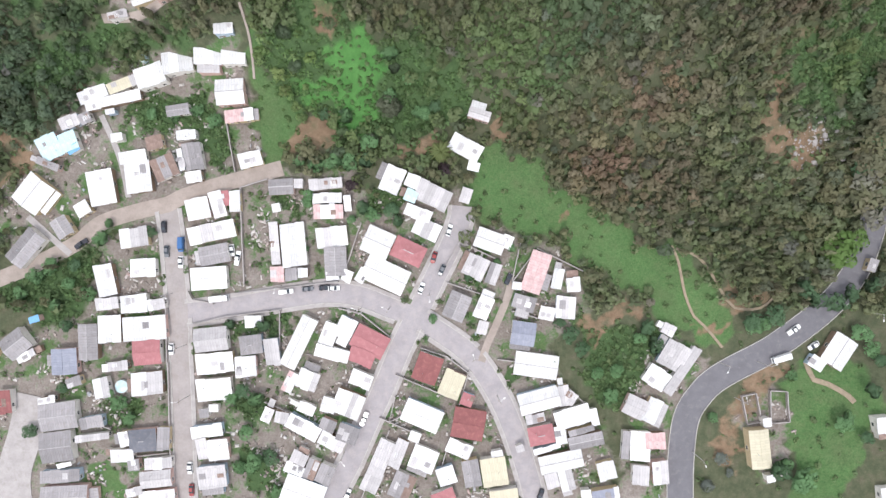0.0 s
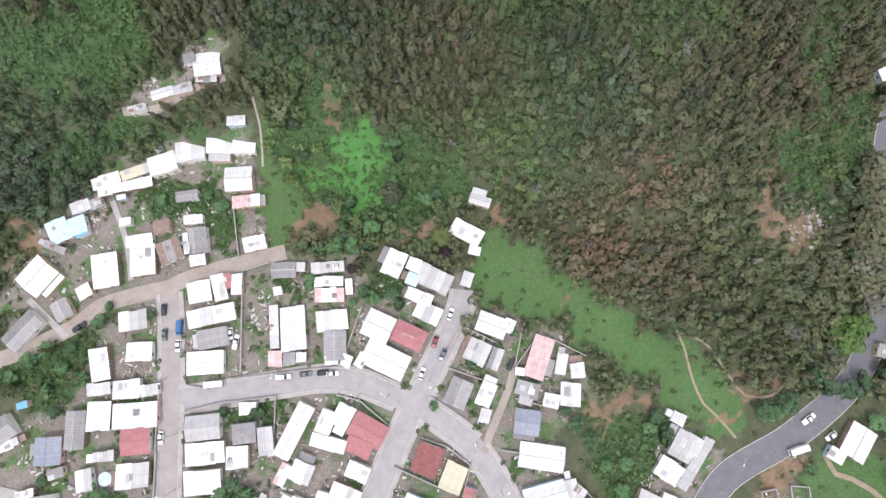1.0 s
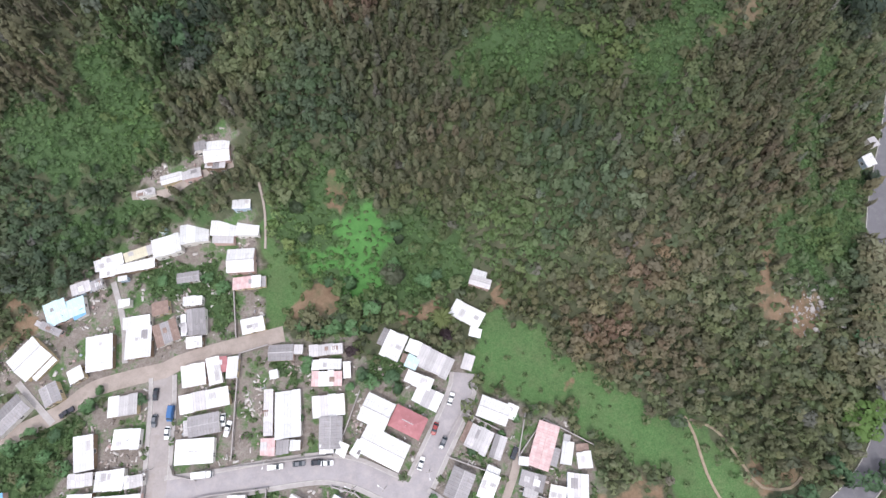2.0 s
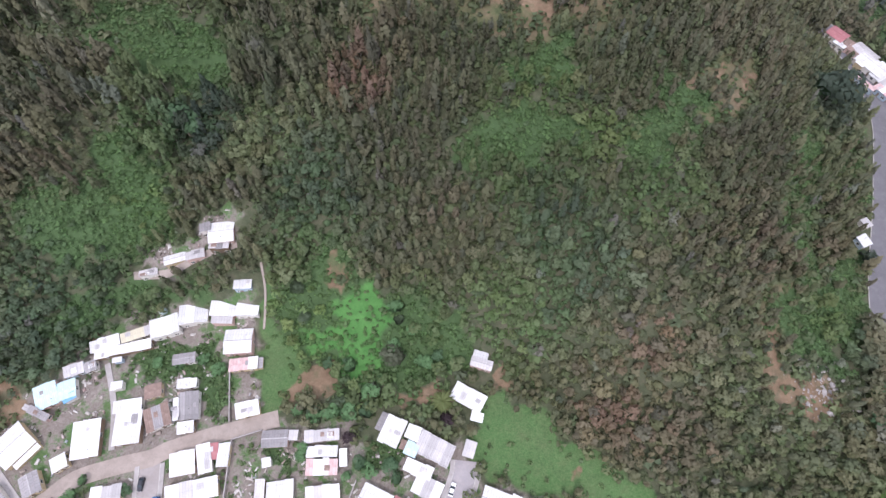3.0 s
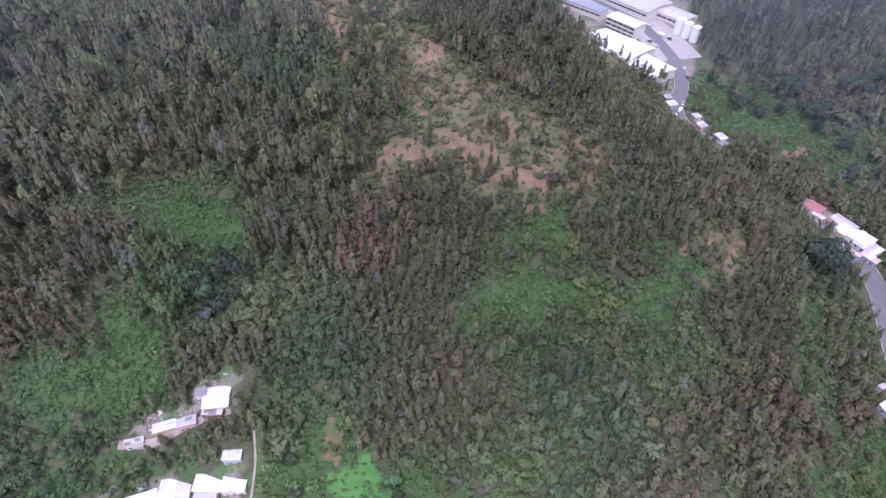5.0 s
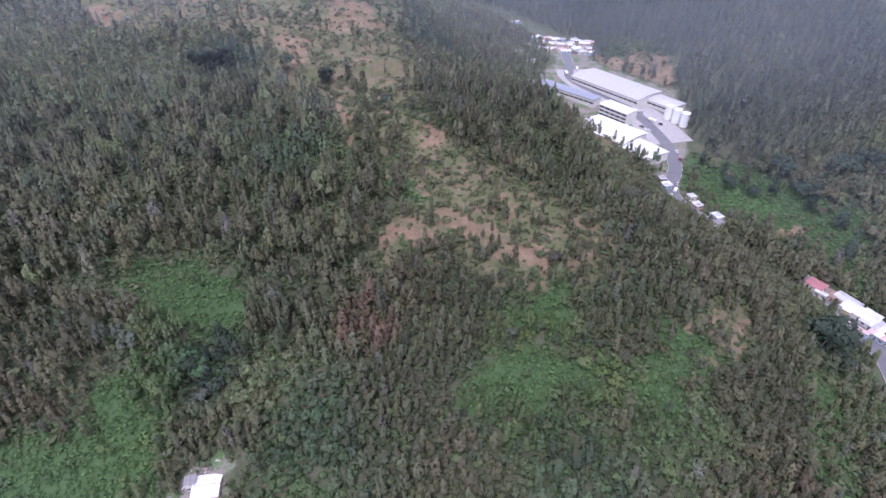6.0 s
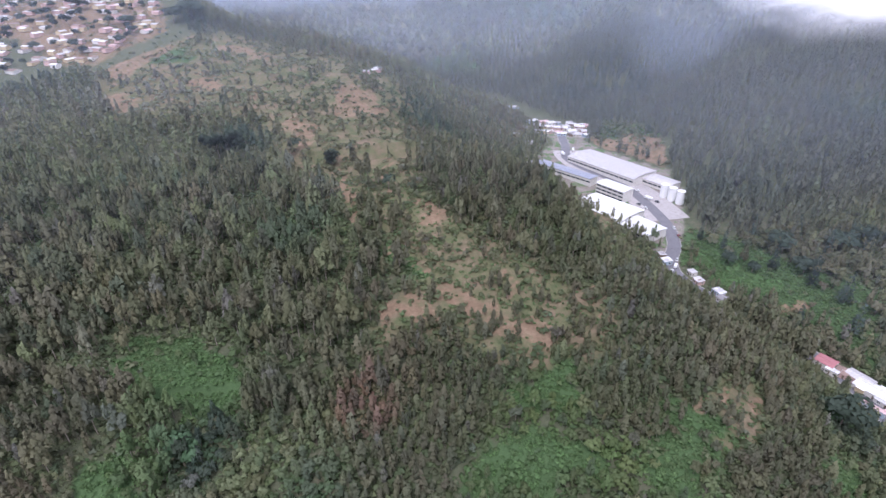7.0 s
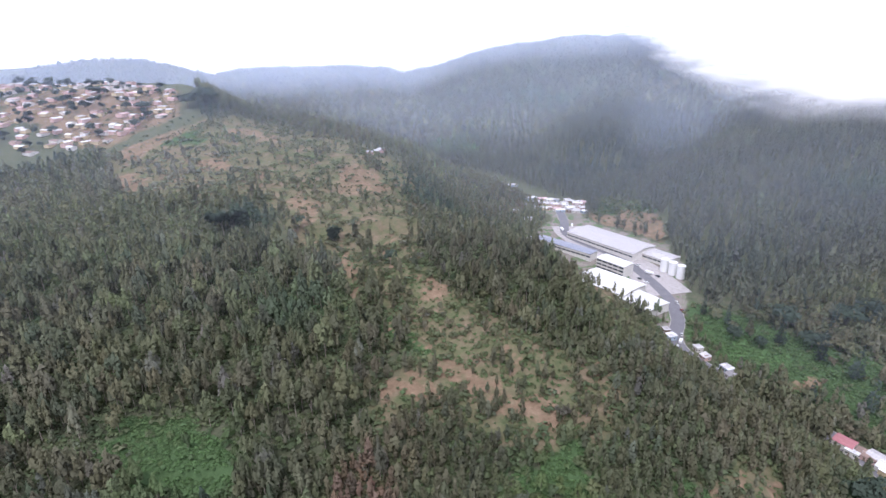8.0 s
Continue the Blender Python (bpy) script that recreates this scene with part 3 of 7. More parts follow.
tone(33, 142, 21, BRIGHT, 0.75, 0.85)
tone(34, 106, 24, GREEN, 0.85, 0.65)
tone(57, 119, 13, BRIGHT, 0.85, 0.90)
tone(74, 98, 17, GREEN, 0.90, 0.80)
tone(40, 83, 19, DEEP, 0.80, 0.50)
tone(2, 84, 21, FAWN, 0.75, 0.10)
tone(18, 62, 16, PALE, 1.00, 1.00)
tone(-10, 63, 12, GREEN, 0.90, 1.00)
tone(49, 60, 19, DEEP, 0.85, 0.90)
tone(88, 80, 15, FAWN, 0.80, 0.30)
tone(113, 84, 16, BROWN, 0.75, 0.10)
tone(141, 88, 13, FAWN, 0.80, 0.50)
tone(84, 58, 20, DULL, 0.70, 0.85)
tone(62, 38, 25, RUST, 0.85, 0.85)
tone(94, 31, 24, OLIVE, 0.80, 0.85)
tone(78, 20, 17, BROWN, 0.80, 0.85)
tone(137, 53, 14, DEEP, 0.80, 0.90)
tone(116, 126, 17, DULL, 0.80, 0.10)
tone(97, 160, 42, DULL, 0.75, 0.05)
tone(64, 156, 21, OLIVE, 0.80, 0.10)
tone(13, 160, 20, DULL, 0.80, 0.10)
tone(48, 46, 14, OLIVE, 0.60, 0.85)
tone(-20, 90, 13, DULL, 0.60, 0.30)
tone(138, 63, 11, BRIGHT, 0.60, 0.90)
tone(-26, 51, 14, GREEN, 0.70, 1.00)
tone(-46, 62, 16, GREEN, 0.80, 1.00)
tone(165, 160, 16, DARK, 0.80, 1.00)
tone(-217, 268, 84, DULL, 0.80, 0.05)
tone(-183, 251, 11, PALE, 0.80, 0.10)
tone(-180, 342, 53, OLIVE, 0.75, 0.05)
tone(-153, 361, 23, DEEP, 0.90, 0.90)
tone(-86, 254, 27, DEEP, 0.85, 0.70)
tone(-75, 300, 16, GREY, 0.50, 0.40)
tone(-127, 229, 34, DULL, 0.80, 0.05)
tone(28, 306, 44, DULL, 0.85, 0.10)
tone(63, 251, 31, OLIVE, 0.80, 0.05)
tone(95, 177, 35, DULL, 0.85, 0.05)
tone(49, 183, 17, FAWN, 0.70, 0.20)
tone(-87, 199, 19, DULL, 0.80, 0.05)
tone(66, 150, 21, OLIVE, 0.70, 0.10)
tone(-177, 171, 37, DULL, 0.80, 0.05)
tone(1, 160, 13, OLIVE, 0.70, 0.30)
tone(-18, 500, 37, DEEP, 0.80, 0.30)
tone(119, 167, 24, FAWN, 0.60, 0.10)
tone(-420, 527, 57, DARK, 0.90, 0.80)
tone(-264, 331, 74, OLIVE, 0.80, 0.05)
tone(-150, 362, 29, DARK, 0.80, 0.80)
tone(-265, 491, 75, GREY, 0.55, 0.60)
tone(-204, 321, 57, OLIVE, 0.80, 0.05)
tone(-306, 647, 39, DARK, 0.90, 0.90)
tone(-33, 527, 39, DARK, 0.70, 0.40)
tone(19, 318, 37, DULL, 0.80, 0.10)
tone(4, 884, 48, BRIGHT, 0.70, 0.90)
tone(281, 455, 93, DULL, 0.60, 0.00)
tone(231, 399, 47, DARK, 0.70, 0.00)
tone(333, 580, 106, FAWN, 0.50, 0.00)
# ravine on the far slope: its shade is put into the tree tint
tone(222, 753, 58, DARK, 0.80, 0.00)
tone(268, 1278, 313, DARK, 0.40, 0.00)
tone(390, 508, 47, DEEP, 0.70, 0.30)
tone(-55, 57, 20, BRIGHT, 0.80, 1.00)
tone(-28, 44, 18, GREEN, 0.90, 1.00)
tone(-7, 42, 12, GREEN, 0.90, 1.00)
tone(21, 62, 22, GREEN, 0.70, 1.00)
tone(-140, 74, 24, DEEP, 0.80, 1.00)
# four spots up the ravine, tinted darker to paint the shade in it
tone(152, 690, 30, DARK, 0.90, 0.40)
tone(199, 746, 34, DARK, 0.90, 0.40)
tone(258, 798, 40, DARK, 0.85, 0.40)
tone(331, 864, 45, DEEP, 0.80, 0.40)
tone(418, 553, 30, OLIVE, 0.80, 0.40)
tone(409, 508, 26, GREEN, 0.85, 0.40)
tone(337, 588, 38, DULL, 0.80, 0.40)
tone(264, 573, 34, OLIVE, 0.70, 0.40)
tone(418, 635, 40, OLIVE, 0.70, 0.40)
tone(195, 1145, 90, DEEP, 0.80, 0.40)
tone(262, 882, 70, OLIVE, 0.70, 0.40)

# ---- roads, as lines on the plan ----
LINES = []


def line_distance(points, x, y):
    best = np.full(np.shape(x), 1e9)
    for (ax, ay), (bx, by) in zip(points, points[1:]):
        dx, dy = bx - ax, by - ay
        k = np.clip(((x - ax) * dx + (y - ay) * dy) / max(dx * dx + dy * dy, 1e-6), 0, 1)
        best = np.minimum(best, np.hypot(x - ax - k * dx, y - ay - k * dy))
    return best


def curved(points, step=2.5):
    """A smooth line through the points."""
    p = [np.array(q, float) for q in points]
    p = [2 * p[0] - p[1]] + p + [2 * p[-1] - p[-2]]
    out = []
    for a, b, c, d in zip(p, p[1:], p[2:], p[3:]):
        n = max(int(np.hypot(*(c - b)) / step), 1)
        for i in range(n):
            s = i / n
            out.append(0.5 * (2 * b + (c - a) * s + (2 * a - 5 * b + 4 * c - d) * s ** 2 + (3 * b - a - 3 * c + d) * s ** 3))
    out.append(p[-2])
    return [tuple(q) for q in out]


def line(width, *points):
    LINES.append((width, curved(points)))
    return LINES[-1]


line(9.0, (86, -150), (84, -75), (92, -50), (118, -34), (140, -16), (151, 5), (157, 40), (164.5, 74), (183, 121), (196, 167), (186, 218), (146, 288), (158, 330), (163, 362), (156, 410), (143, 443), (124, 471), (114, 496), (119, 530), (121, 566))
line(7.2, (-37.2, -103.7), (-38.4, -88.1), (-32.4, -74.7), (-25.8, -59.7), (-20.4, -47.8), (-15.4, -35.8), (-9.8, -24.2), (-2.8, -9.8), (3.2, 2.2), (6.4, 11.2), (6.8, 15.2))
line(7.0, (35.2, -103.7), (32.2, -88.1), (28.2, -73.7), (23.2, -59.7), (17.2, -47.8), (9.6, -37.4), (0.2, -30.2), (-9.8, -24.2), (-18.8, -20.8), (-27.8, -17.2), (-36.8, -15.6), (-44.8, -15.8), (-60.7, -18.2), (-76.7, -21.0), (-87.7, -22.4), (-93.5, -23.0))
line(6.6, (-90.7, -103.7), (-91.3, -88.1), (-91.7, -67.7), (-92.3, -51.8), (-93.1, -35.8), (-93.5, -21.8), (-94.7, -7.8), (-95.7, 4.2), (-97.1, 13.8))
line(5.6, (-56.8, 28.6), (-68.7, 25.4), (-80.7, 22.2), (-92.7, 18.2), (-97.1, 15.8), (-106.7, 13.6), (-120.7, 9.2), (-128.7, 2.6), (-138.7, -2.8), (-148.7, -7.4), (-162.7, -12.8))
line(2.6, (13.6, -39.8), (15.6, -33.8), (19.2, -25.8), (23.2, -15.8), (24.2, -9.8))
line(2.2, (-146.7, 11.4), (-139.7, 5.2), (-131.7, -1.8))
line(2.0, (-120.7, 47.2), (-115.7, 36.2), (-113.1, 28.2), (-111.1, 18.2))
line(12.0, (-148.7, -103.7), (-151.7, -81.7), (-147.7, -65.7), (-144.7, -51.8))
line(1.8, (128.1, -39.8), (131.1, -46.2), (135.7, -47.6), (141.5, -51.2), (143.3, -53.4))
line(2.4, (-115.6, 78.2), (-100.5, 78.2), (-87.2, 82.7), (-74.6, 85.7))
line(0.8, (-65.5, 79.2), (-64.1, 71.0), (-65.6, 59.1))
line(0.9, (80.7, 1.2), (83.1, -4.2), (85.5, -15.8), (88.7, -23.8), (92.1, -27.0), (95.5, -30.8), (98.7, -34.8))
line(0.9, (82.3, 0.2), (90.1, -2.8), (95.5, -9.8), (100.1, -17.8), (103.1, -20.8), (112.1, -20.8), (120.1, -13.8))
line(34.0, (168, 366), (160, 408), (147, 442), (130, 470), (121, 498), (121, 516))


def road_clearance(x, y):
    """Distance to the nearest road's edge."""
    best = np.full(np.shape(x), 1e9)
    for width, points in LINES:
        best = np.minimum(best, line_distance(points, x, y) - width / 2)
    return best


# ---- the ground: one sheet, fine near the town and coarse towards the horizon ----
def stretched(a, b, fine, n_side):
    """Steps of about `fine` between a and b, growing outwards to the horizon."""
    core = np.arange(a, b + fine, fine)
    grow = np.cumsum(fine * 1.055 ** np.arange(1, n_side))
    return np.concatenate([(a - grow)[::-1], core, core[-1] + grow])


def build_ground():
    xs = stretched(-180, 200, 2.6, 76)
    ys = stretched(-110, 260, 2.6, 76)
    gx, gy = np.meshgrid(xs, ys)
    gz = height(gx, gy)
    near = road_clearance(gx, gy)
    gz = gz - 0.12 * smooth(3.0, 0.5, near)
    nx, ny = len(xs), len(ys)
    idx = np.arange(nx * ny).reshape(ny, nx)
    faces = np.stack([idx[:-1, :-1], idx[:-1, 1:], idx[1:, 1:], idx[1:, :-1]], -1).reshape(-1, 4)
    me = raw_mesh("ground", np.stack([gx, gy, gz], -1).reshape(-1, 3), faces)
    for kind in ("grass", "earth", "yard", "lush", "clear", "vine"):
        a = me.attributes.new(kind, "FLOAT", "POINT")
        a.data.foreach_set("value", share_of(kind, gx, gy).ravel().astype(np.float32))
    me.materials.append(GROUND)
    me.polygons.foreach_set("use_smooth", np.ones(len(faces), bool))
    tagged(new("ground", me), "hillside of grass, litter and bare brown earth", "ground", kind="structure")


def raw_mesh(name, verts, faces):
    """A mesh from arrays of vertices and faces of equal corner count."""
    n, k = faces.shape
    me = bpy.data.meshes.new(name)
    me.vertices.add(len(verts))
    me.vertices.foreach_set("co", np.ascontiguousarray(verts, np.float32).ravel())
    me.loops.add(n * k)
    me.loops.foreach_set("vertex_index", np.ascontiguousarray(faces, np.int32).ravel())
    me.polygons.add(n)
    me.polygons.foreach_set("loop_start", np.arange(0, n * k, k, dtype=np.int32))
    me.update(calc_edges=True)
    return me


build_ground()


def ribbon(name, points, offsets, lift, material, thick=0.0, skip=None):
    """A strip along a line between two sideways offsets, resting on the ground."""
    p = np.array(points)
    tan = np.gradient(p, axis=0)
    tan /= np.maximum(np.hypot(tan[:, 0], tan[:, 1]), 1e-6)[:, None]
    side = np.stack([tan[:, 1], -tan[:, 0]], -1)
    rows = [p + side * o for o in np.linspace(offsets[0], offsets[1], 5 if offsets[1] - offsets[0] > 3 else 2)]
    verts, faces = [], []
    m = len(rows)
    for r in rows:
        z = height(r[:, 0], r[:, 1]) + lift
        verts += [(x, y, zz) for (x, y), zz in zip(r, z)]
    n = len(p)
    for j in range(m - 1):
        for i in range(n - 1):
            if skip is None or not skip[i]:
                faces.append((j * n + i, j * n + i + 1, (j + 1) * n + i + 1, (j + 1) * n + i))
    if thick:
        k = len(verts)
        verts += [(x, y, z - thick) for x, y, z in verts]
        for i in range(n - 1):
            if skip is None or not skip[i]:
                a, b = i, i + 1
                faces.append((b, a, k + a, k + b))
                a, b = (m - 1) * n + i, (m - 1) * n + i + 1
                faces.append((a, b, k + b, k + a))
    return mesh_of(name, verts, faces, material)


def build_road(index, material, name, label, kerbs, lift=None):
    width, points = LINES[index]
    p = np.array(points)
    ob = tagged(new(name, ribbon(name, points, (-width / 2, width / 2), 0.06 + 0.012 * index if lift is None else lift, material, 0.3)), label, "road", kind="structure")
    if not kerbs:
        return ob
    for s in (-1, 1):
        for piece, a, b, lift, mat in (("kerb", 0.0, 0.25, 0.24, KERB), ("pavement", 0.25, 1.5, 0.22, CONCRETE))[:kerbs]:
            lo, hi = sorted((s * (width / 2 + a), s * (width / 2 + b)))
            tan = np.gradient(p, axis=0)
            tan /= np.hypot(tan[:, 0], tan[:, 1])[:, None]
            mid = p + np.stack([tan[:, 1], -tan[:, 0]], -1) * (lo + hi) / 2
            skip = np.zeros(len(p), bool)
            for j, (w2, q2) in enumerate(LINES):
                if j != index:
                    skip |= line_distance(q2, mid[:, 0], mid[:, 1]) < w2 / 2 + 0.3
            part(piece, ribbon(piece, points, (lo, hi), lift + 0.009 * index, mat, 0.35, skip), ob)
    return ob


build_road(0, ASPHALT, "road", "grey asphalt main road winding along the valley", 1)
build_road(1, STREET, "road", "pale worn concrete street with kerbs", 2)
build_road(2, STREET, "road", "pale worn concrete street curving through town", 2)
build_road(3, DUSTY, "road", "dusty narrow town street", 2)
build_road(4, TRACK, "track", "bare dirt road along the slope", False)
build_road(5, TRACK, "alley", "narrow dirt alley between houses", False)
build_road(6, CONCRETE, "alley", "narrow concrete lane downhill", False)
build_road(7, CONCRETE, "alley", "narrow concrete footway between houses", False)
build_road(8, CONCRETE, "yard_paving", "wide pale concrete yard", False)
build_road(9, FOOTWAY, "path", "narrow trodden footpath", False)
build_road(10, TRACK, "path", "dirt terrace path before small houses", False)
build_road(11, TRACK, "path", "narrow trodden dirt path by the fence", False)
build_road(12, FOOTWAY, "path", "narrow trodden footpath", False)
build_road(13, FOOTWAY, "path", "narrow trodden footpath", False)
build_road(14, CONCRETE, "yard_paving", "grey paved works yard beside the road", False, 0.03)

# ---- trees and scrub ----
def clump_template(rng, n, lobes, size, trunk, hang=0.0):
    """Leaf clumps scattered through the lobes of a crown of height 1, and a tapered stem. Returns corners, triangles, which are stem, and how the foliage lies at each corner.
    hang: how far the clumps are drawn out along the vertical, as gum leaves are."""
    verts, tris, stem, lie = [], [], [], []

    def tri(a, b, c, is_stem, out=(0.0, 0.0, 1.0)):
        lie.extend([out] * 3)
        k = len(verts)
        verts.extend((a, b, c))
        tris.append((k, k + 1, k + 2))
        stem.extend([is_stem] * 3)

    weights = np.array([lo[3] * lo[4] for lo in lobes])
    weights = weights / weights.sum()
    for _ in range(n):
        cx, cy, cz, r, rz = lobes[rng.choice(len(lobes), p=weights)]
        v = rng.normal(size=3)
        v /= np.linalg.norm(v)
        if v[2] < -0.2:
            v[2] *= -0.6
        k = rng.uniform(0.82, 1.04)
        c = np.array([cx + v[0] * r * k, cy + v[1] * r * k, cz + v[2] * rz * k])
        nrm = v * 1.6 + rng.normal(size=3) * 0.3 + np.array([0, 0, 0.35])
        nrm /= np.linalg.norm(nrm)
        mid = np.array([c[0] * 1.2, c[1] * 1.2, (c[2] - 0.45) * 0.5])
        out = v * 0.85 + mid / (np.linalg.norm(mid) + 0.05) * 0.5 + rng.normal(size=3) * 0.06 + np.array([0, 0, 0.45])
        out /= np.linalg.norm(out)
        a = np.cross(nrm, rng.normal(size=3) + np.array([0, 0, 0.01]))
        a /= np.linalg.norm(a)
        b = np.cross(nrm, a)
        s = size * rng.uniform(0.6, 1.35)
        e = rng.uniform(0.7, 1.1)
        up = np.array([0, 0, s * hang])
        tri(c - a * s - b * s * e * 0.6, c + a * s * rng.uniform(0.7, 1.1) - b * s * e * 0.6 - up * 0.4, c + b * s * e * 1.1 + up, 0, out)
    if trunk:
        top = max(lo[2] for lo in lobes)
        r0 = trunk
        for i in range(3):
            a0, a1 = i * 2.094, (i + 1) * 2.094
            tri((math.cos(a0) * r0, math.sin(a0) * r0, -0.06), (math.cos(a1) * r0, math.sin(a1) * r0, -0.06), (0, 0, top), 1)
        for cx, cy, cz, r, rz in lobes[1:3]:
            w = r0 * 0.5
            tri((-w, 0, cz * 0.5), (w, 0, cz * 0.5), (cx, cy, cz), 1)
    return np.array(verts), np.array(tris), np.array(stem, bool), np.array(lie)


def plumes_template(rng, n, plumes, length, width, trunk, rise=0.85):
    """Leafy sprays in upright plumes (x, y, foot, top, radius) of a tree of height 1, on a tapered stem: triangles that lap over one another towards the tip."""
    verts, tris, stem, lie = [], [], [], []

    def tri(a, b, c, is_stem, out):
        k = len(verts)
        verts.extend((a, b, c))
        tris.append((k, k + 1, k + 2))
        stem.extend([is_stem] * 3)
        lie.extend([out / np.linalg.norm(out)] * 3)

    weights = np.array([(p[3] - p[2]) * p[4] for p in plumes])
    weights = weights / weights.sum()
    for _ in range(n):
        px, py, foot, top, r = plumes[rng.choice(len(plumes), p=weights)]
        u = rng.beta(1.15, 1.25)
        wide = r * min(1.0, 0.35 + 1.9 * u) * (1.02 - u) ** 0.45 * 1.12
        a = rng.uniform(0, 6.283)
        o = np.array([math.cos(a), math.sin(a), 0.0])
        c = np.array([px, py, foot + (top - foot) * u * 0.93]) + o * wide * rng.uniform(0.8, 1.04)
        d = np.array([0, 0, rise]) - o * rng.uniform(0.1, 0.9) * (0.5 + 0.5 * u) + rng.normal(size=3) * 0.17
        side = np.array([-o[1], o[0], 0.0]) + rng.normal(size=3) * 0.3
        k = rng.uniform(0.65, 1.3)
        whole = np.array([c[0], c[1], 0.0])
        out = o * 0.62 + whole / (np.linalg.norm(whole) + 0.06) * 0.25 + np.array([0, 0, 0.70 + 0.5 * u]) + rng.normal(size=3) * 0.05
        tri(c - side * width * k, c + side * width * k * rng.uniform(0.7, 1.1), c + d * length * k, 0, out)
    top = max(p[3] for p in plumes) * 0.9
    for i in range(3):
        a0, a1 = i * 2.094, (i + 1) * 2.094
        out = np.array([math.cos(a0 + 1.05), math.sin(a0 + 1.05), 0.2])
        tri(np.array([math.cos(a0) * trunk, math.sin(a0) * trunk, -0.06]), np.array([math.cos(a1) * trunk, math.sin(a1) * trunk, -0.06]), np.array([0, 0, top]), 1, out)
    for px, py, foot, tip, r in plumes[1:4]:
        w = trunk * 0.45
        tri(np.array([-w, 0, foot * 0.6]), np.array([w, 0, foot * 0.6]), np.array([px, py, foot + (tip - foot) * 0.4]), 1, np.array([0, 0, 1.0]))
    return np.array(verts), np.array(tris), np.array(stem, bool), np.array(lie)


def slim(rng, n, length, width):
    """A slender young gum: one tall plume that narrows to the tip, with lesser ones beside it."""
    plumes = [(0, 0, 0.16, 1.0, 0.125)]
    for i in range(3):
        a, d, foot = rng.uniform(0, 6.28), rng.uniform(0.05, 0.10), rng.uniform(0.12, 0.40)
        plumes.append((math.cos(a) * d, math.sin(a) * d, foot, foot + rng.uniform(0.28, 0.48), rng.uniform(0.05, 0.085)))
    return plumes_template(rng, n, plumes, length, width, 0.012)


def gum(rng, n, length, width):
    """A tall gum: a loose head of several plumes at the ends of its limbs, over a bare pale stem."""
    plumes = [(0, 0, 0.45, 1.0, 0.085)]
    for i in range(6):
        a, d, foot = i * 2.4 + rng.uniform(-0.6, 0.6), rng.uniform(0.07, 0.19), rng.uniform(0.28, 0.62)
        plumes.append((math.cos(a) * d, math.sin(a) * d, foot, foot + rng.uniform(0.24, 0.36), rng.uniform(0.06, 0.10)))
    return plumes_template(rng, n, plumes, length, width, 0.015)


def broad(rng, n, size):
    """A round-headed tree of several lobes."""
    lobes = [(0, 0, 0.6, 0.30, 0.28)]
    for _ in range(6):
        a = rng.uniform(0, 6.28)
        d = rng.uniform(0.18, 0.34)
        lobes.append((math.cos(a) * d, math.sin(a) * d, rng.uniform(0.42, 0.78), rng.uniform(0.14, 0.22), rng.uniform(0.14, 0.22)))
    return clump_template(rng, n, lobes, size, 0.03)


def pine(rng, n, length, width):
    """A conifer: tiers of drooping sprays, widest low down."""
    plumes = [(0, 0, 0.08, 1.0, 0.17), (0, 0, 0.06, 0.55, 0.24), (0, 0, 0.05, 0.3, 0.27)]
    return plumes_template(rng, n, plumes, length, width, 0.016, 0.35)


def shrub(rng, n, size):
    lobes = [(rng.normal() * 0.25, rng.normal() * 0.25, rng.uniform(0.3, 0.55), rng.uniform(0.3, 0.45), rng.uniform(0.3, 0.45)) for _ in range(3)]
    return clump_template(rng, n, lobes, size, 0)


def planting(name, templates, places, label, category):
    """Many plants as one mesh. places: rows of x, y, z, height, spread, turn, red, green, blue."""
    places = np.asarray(places, float)
    rng = np.random.default_rng(len(places))
    pick = rng.integers(0, len(templates), len(places))
    vs, qs, cs, ms, ls = [], [], [], [], []
    base = 0
    for i, (v, q, stem, lie) in enumerate(templates):
        rows = places[pick == i]
        if not len(rows):
            continue
        n, k = len(rows), len(v)
        ca, sa = np.cos(rows[:, 5])[:, None], np.sin(rows[:, 5])[:, None]
        hgt, spread = rows[:, 3][:, None], (rows[:, 3] * rows[:, 4])[:, None]
        x = (v[:, 0] * ca - v[:, 1] * sa) * spread + rows[:, 0][:, None]
        y = (v[:, 0] * sa + v[:, 1] * ca) * spread + rows[:, 1][:, None]
        z = v[:, 2] * hgt + rows[:, 2][:, None]
        vs.append(np.stack([x, y, z], -1).reshape(-1, 3))
        qs.append((q[None] + (base + np.arange(n) * k)[:, None, None]).reshape(-1, 3))
        tint = np.concatenate([np.repeat(rows[:, None, 6:9], k, 1), np.ones((n, k, 1))], -1)
        cs.append(tint.reshape(-1, 4))
        ms.append(np.tile(stem[q[:, 0]].astype(np.int32), n))
        ls.append(np.stack([lie[:, 0] * ca - lie[:, 1] * sa, lie[:, 0] * sa + lie[:, 1] * ca, np.tile(lie[:, 2], (n, 1))], -1).reshape(-1, 3))
        base += n * k
    me = raw_mesh(name, np.concatenate(vs), np.concatenate(qs))
    a = me.attributes.new("tint", "FLOAT_COLOR", "POINT")
    a.data.foreach_set("color", np.concatenate(cs).astype(np.float32).ravel())
    a = me.attributes.new("lie", "FLOAT_VECTOR", "POINT")
    a.data.foreach_set("vector", np.concatenate(ls).astype(np.float32).ravel())
    me.materials.append(LEAVES)
    me.materials.append(BARK)
    me.polygons.foreach_set("material_index", np.concatenate(ms).astype(np.int32))
    return tagged(new(name, me), label, category, kind="stuff")


